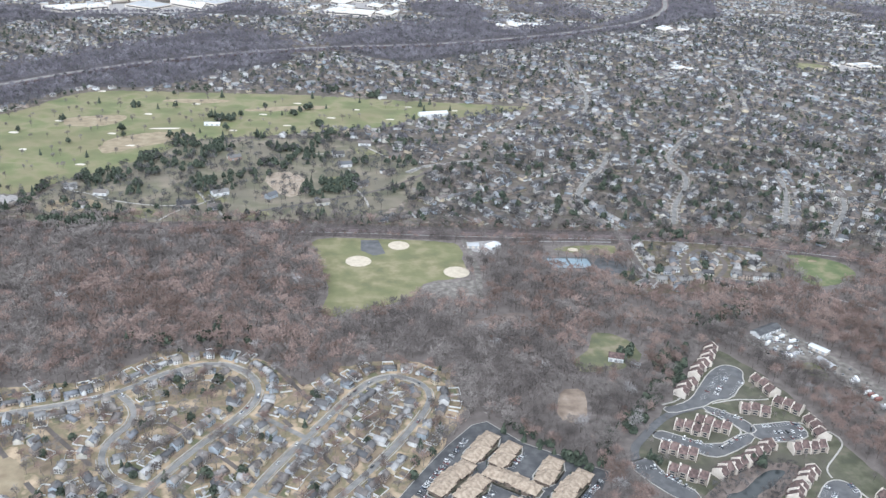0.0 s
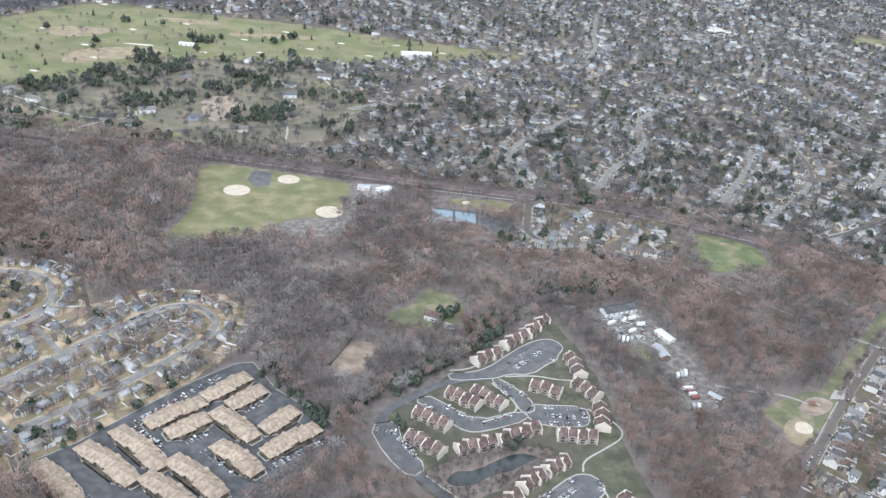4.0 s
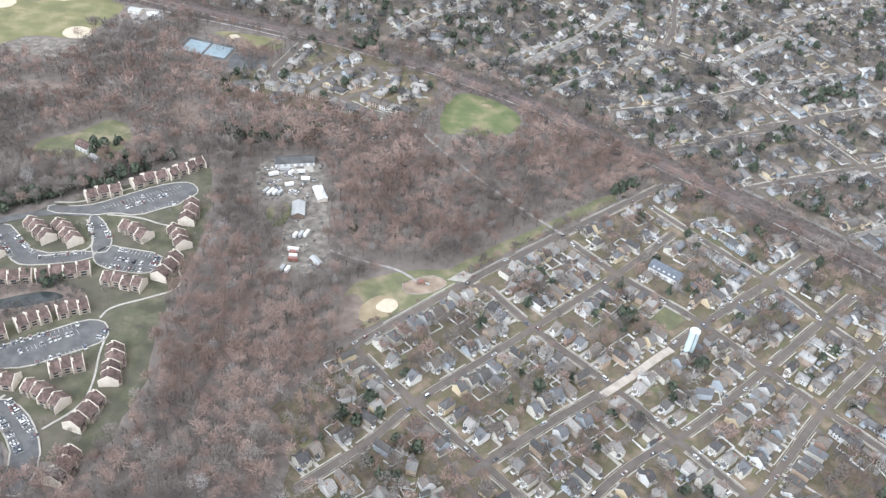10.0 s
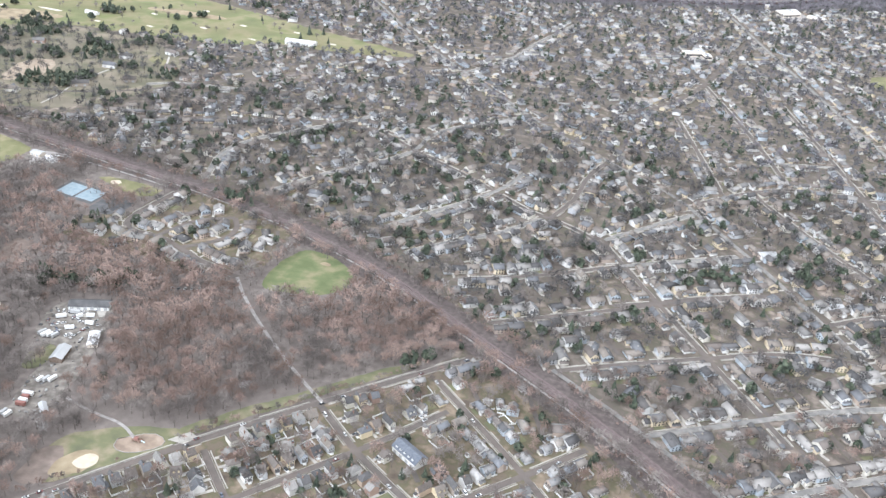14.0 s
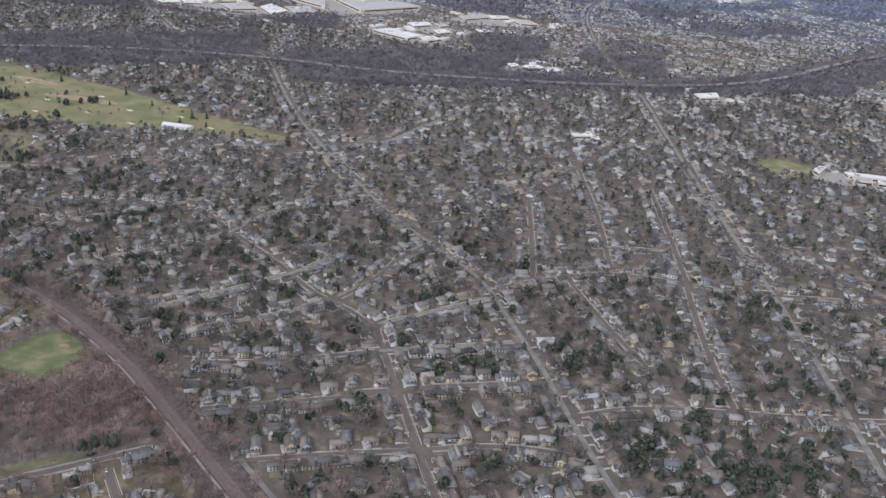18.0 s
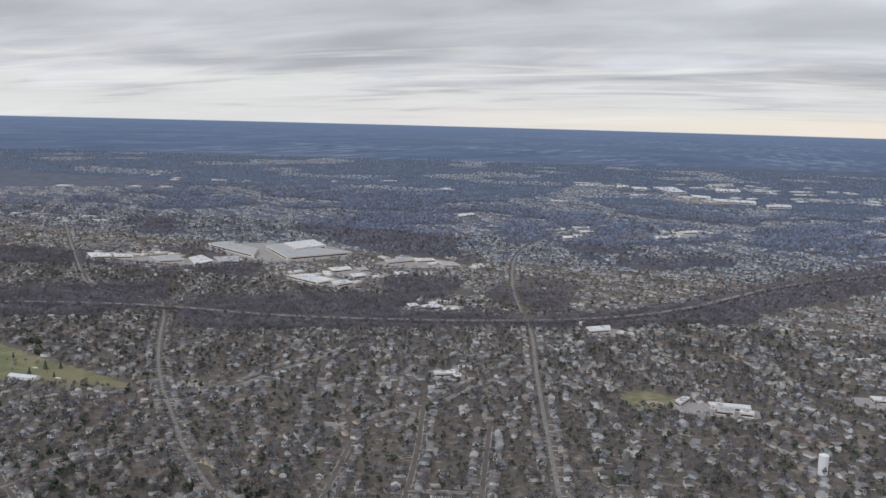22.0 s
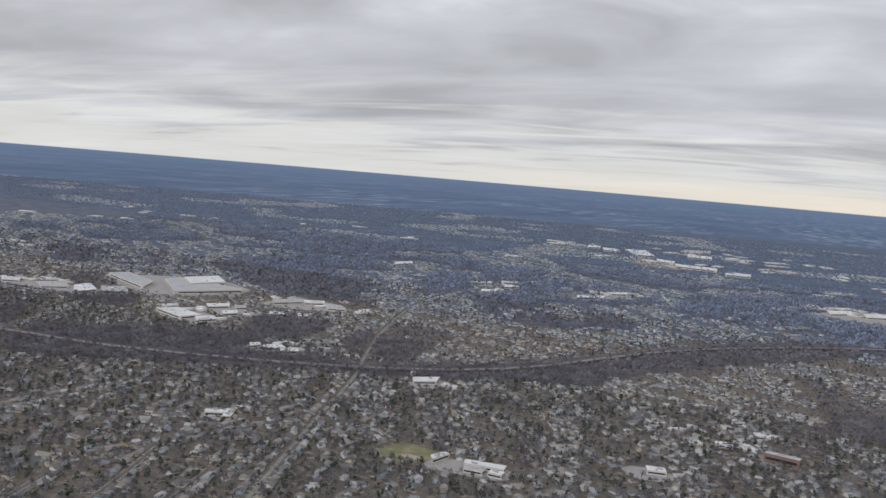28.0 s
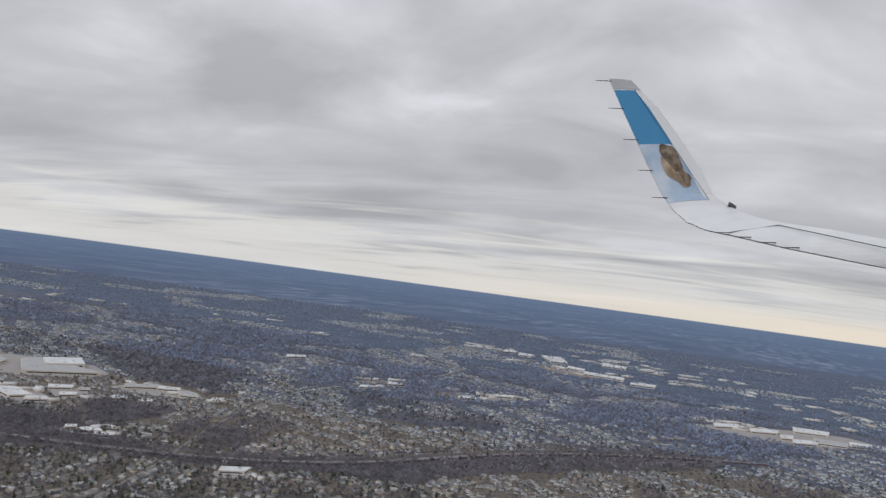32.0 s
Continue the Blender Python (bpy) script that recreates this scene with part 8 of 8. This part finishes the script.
scatter("parked_cars", [template([(cb, 0), (cg, 1)])], np.zeros(n, int), more[:, [0, 1, 3]], np.radians(more[:, 2]), np.ones((n, 3)), ["car_joined", "glass"], np.zeros(n, int), "many more parked cars along streets and in lots", "cars")
tagged(new("stall_lines", STALLS.mesh("stall_lines", "paint")), "white painted lines of parking places", "marking", kind="structure")

# the whole plan to scale
for ob in list(scene.objects):
    if ob.parent is None and ob.type in ("MESH", "EMPTY"):
        ob.matrix_basis = Matrix.Scale(K, 4) @ ob.matrix_basis

# ---- the tip of the aircraft's wing, about full size in height, its outline and place fitted to the camera's last view ----
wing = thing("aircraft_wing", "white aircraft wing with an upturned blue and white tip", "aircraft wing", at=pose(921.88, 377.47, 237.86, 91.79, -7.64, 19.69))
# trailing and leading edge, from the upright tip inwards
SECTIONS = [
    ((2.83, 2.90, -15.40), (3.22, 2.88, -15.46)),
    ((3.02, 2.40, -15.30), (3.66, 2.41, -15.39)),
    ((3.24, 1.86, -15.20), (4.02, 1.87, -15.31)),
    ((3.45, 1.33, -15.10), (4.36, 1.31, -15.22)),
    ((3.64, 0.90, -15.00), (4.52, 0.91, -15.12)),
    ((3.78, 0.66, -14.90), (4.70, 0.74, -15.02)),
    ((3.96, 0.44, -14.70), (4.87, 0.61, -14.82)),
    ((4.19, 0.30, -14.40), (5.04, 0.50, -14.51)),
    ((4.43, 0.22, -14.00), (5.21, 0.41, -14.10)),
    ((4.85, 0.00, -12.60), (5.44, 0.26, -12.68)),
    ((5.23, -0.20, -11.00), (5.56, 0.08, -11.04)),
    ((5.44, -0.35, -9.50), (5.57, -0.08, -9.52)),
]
M["wing_white"] = material("aircraft_white", [(0.3, (0.70, 0.70, 0.70)), (0.7, (0.80, 0.80, 0.79))], 0.6, 5, 0.35, coat=0.3)
M["wing_blue"] = material("aircraft_blue", [(0.3, (0.035, 0.20, 0.42)), (0.7, (0.06, 0.27, 0.50))], 0.25, 5, 0.35, coat=0.3)
M["wing_sky"] = material("aircraft_pale_blue", [(0.3, (0.30, 0.42, 0.58)), (0.5, (0.50, 0.58, 0.68)), (0.7, (0.72, 0.74, 0.77))], 0.8, 5, 0.35, coat=0.3)
M["wing_tan"] = material("aircraft_tan", [(0.3, (0.16, 0.10, 0.06)), (0.5, (0.36, 0.27, 0.18)), (0.7, (0.52, 0.43, 0.32))], 3.0, 6, 0.4)
M["wing_grey"] = material("aircraft_grey", [(0.3, (0.42, 0.42, 0.42)), (0.7, (0.52, 0.52, 0.51))], 0.8, 5, 0.4)
M["wing_dark"] = material("dark_seal", [(0.3, (0.06, 0.06, 0.06)), (0.7, (0.10, 0.10, 0.10))], 2.0, 3, 0.6)


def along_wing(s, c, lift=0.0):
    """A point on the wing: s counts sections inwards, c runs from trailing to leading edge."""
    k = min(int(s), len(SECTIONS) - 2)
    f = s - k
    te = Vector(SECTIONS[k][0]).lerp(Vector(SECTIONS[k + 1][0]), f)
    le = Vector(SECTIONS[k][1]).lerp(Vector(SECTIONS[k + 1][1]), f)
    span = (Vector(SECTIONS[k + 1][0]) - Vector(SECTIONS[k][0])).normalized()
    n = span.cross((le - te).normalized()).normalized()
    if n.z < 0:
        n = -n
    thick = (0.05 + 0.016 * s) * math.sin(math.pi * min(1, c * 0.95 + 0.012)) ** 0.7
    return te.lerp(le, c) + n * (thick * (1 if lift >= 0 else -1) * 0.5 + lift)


def wing_patch(s0, s1, c0, c1, lift, ns=None, nc=8):
    ns = ns or max(2, int((s1 - s0) * 4))
    sh = Shape()
    for i in range(ns + 1):
        for j in range(nc + 1):
            sh.v.append(tuple(along_wing(s0 + (s1 - s0) * i / ns, c0 + (c1 - c0) * j / nc, lift)))
    for i in range(ns):
        for j in range(nc):
            a = i * (nc + 1) + j
            sh.f.append((a, a + 1, a + nc + 2, a + nc + 1))
    return sh


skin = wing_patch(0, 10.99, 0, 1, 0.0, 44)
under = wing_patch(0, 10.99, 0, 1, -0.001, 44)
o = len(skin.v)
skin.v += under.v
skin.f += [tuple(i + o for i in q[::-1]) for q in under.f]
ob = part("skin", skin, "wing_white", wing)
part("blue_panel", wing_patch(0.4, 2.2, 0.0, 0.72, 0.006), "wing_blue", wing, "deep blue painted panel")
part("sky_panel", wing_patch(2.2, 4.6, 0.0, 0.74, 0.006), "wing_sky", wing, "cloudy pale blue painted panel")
def blot(s0, c0, rs, rc, lift, wave, seed):
    """A plain painted patch with a wavy outline."""
    b = Shape()
    b.v.append(tuple(along_wing(s0, c0, lift)))
    for ring in (0.33, 0.67, 1.0):
        for k in range(16):
            a = 2 * math.pi * k / 16
            f = ring * (1 + wave * math.sin(3 * a + seed) + 0.5 * wave * math.sin(5 * a + 2 * seed))
            b.v.append(tuple(along_wing(s0 + rs * f * math.cos(a), c0 + rc * f * math.sin(a), lift)))
    for k in range(16):
        p, q = 1 + k, 1 + (k + 1) % 16
        b.f += [(0, p, q), (p, p + 16, q + 16, q), (p + 16, p + 32, q + 32, q + 16)]
    return b


M["wing_brown"] = material("aircraft_brown", [(0.3, (0.06, 0.04, 0.028)), (0.5, (0.15, 0.105, 0.07)), (0.7, (0.30, 0.23, 0.16))], 5.0, 6, 0.4)
part("tan_shape", blot(3.05, 0.46, 0.62, 0.2, 0.014, 0.16, 0.4), "wing_tan", wing, "plain tan painted shape")
part("brown_shape", blot(2.62, 0.52, 0.46, 0.17, 0.018, 0.14, 1.7), "wing_brown", wing, "plain dark brown painted shape")
part("brown_shape", blot(3.35, 0.58, 0.34, 0.09, 0.018, 0.2, 2.6), "wing_brown", wing, "plain dark brown painted shape")
part("tip_cap", wing_patch(0.0, 0.36, 0.0, 1.0, 0.006), "wing_grey", wing, "light grey cap of the wing tip")
part("aileron_seam", Shape().tube(along_wing(8.4, 0.62, 0.01), along_wing(10.9, 0.55, 0.01), 0.007, 0.007, 5).tube(along_wing(8.0, 0.05, 0.01), along_wing(8.4, 0.62, 0.01), 0.007, 0.007, 5), "wing_dark", wing, "dark seam of the aileron")
part("edge_seam", Shape().tube(along_wing(0.4, 0.73, 0.012), along_wing(4.6, 0.75, 0.012), 0.004, 0.004, 5), "wing_dark", wing)
part("tip_light", Shape().tube(along_wing(5.2, 0.98, 0.0), along_wing(5.5, 1.06, 0.0), 0.07, 0.03, 8), "wing_dark", wing, "dark glass of the tip lamp")
for s in (0.08, 1.05, 2.05, 3.05, 4.25, 8.0, 8.35, 8.75, 9.1):
    p = along_wing(s, 0.05)
    part("static_wick", Shape().tube(p, p + Vector((-0.27, 0.005, 0.04)), 0.009, 0.005, 5), "wing_dark", wing, "thin dark discharge wick")
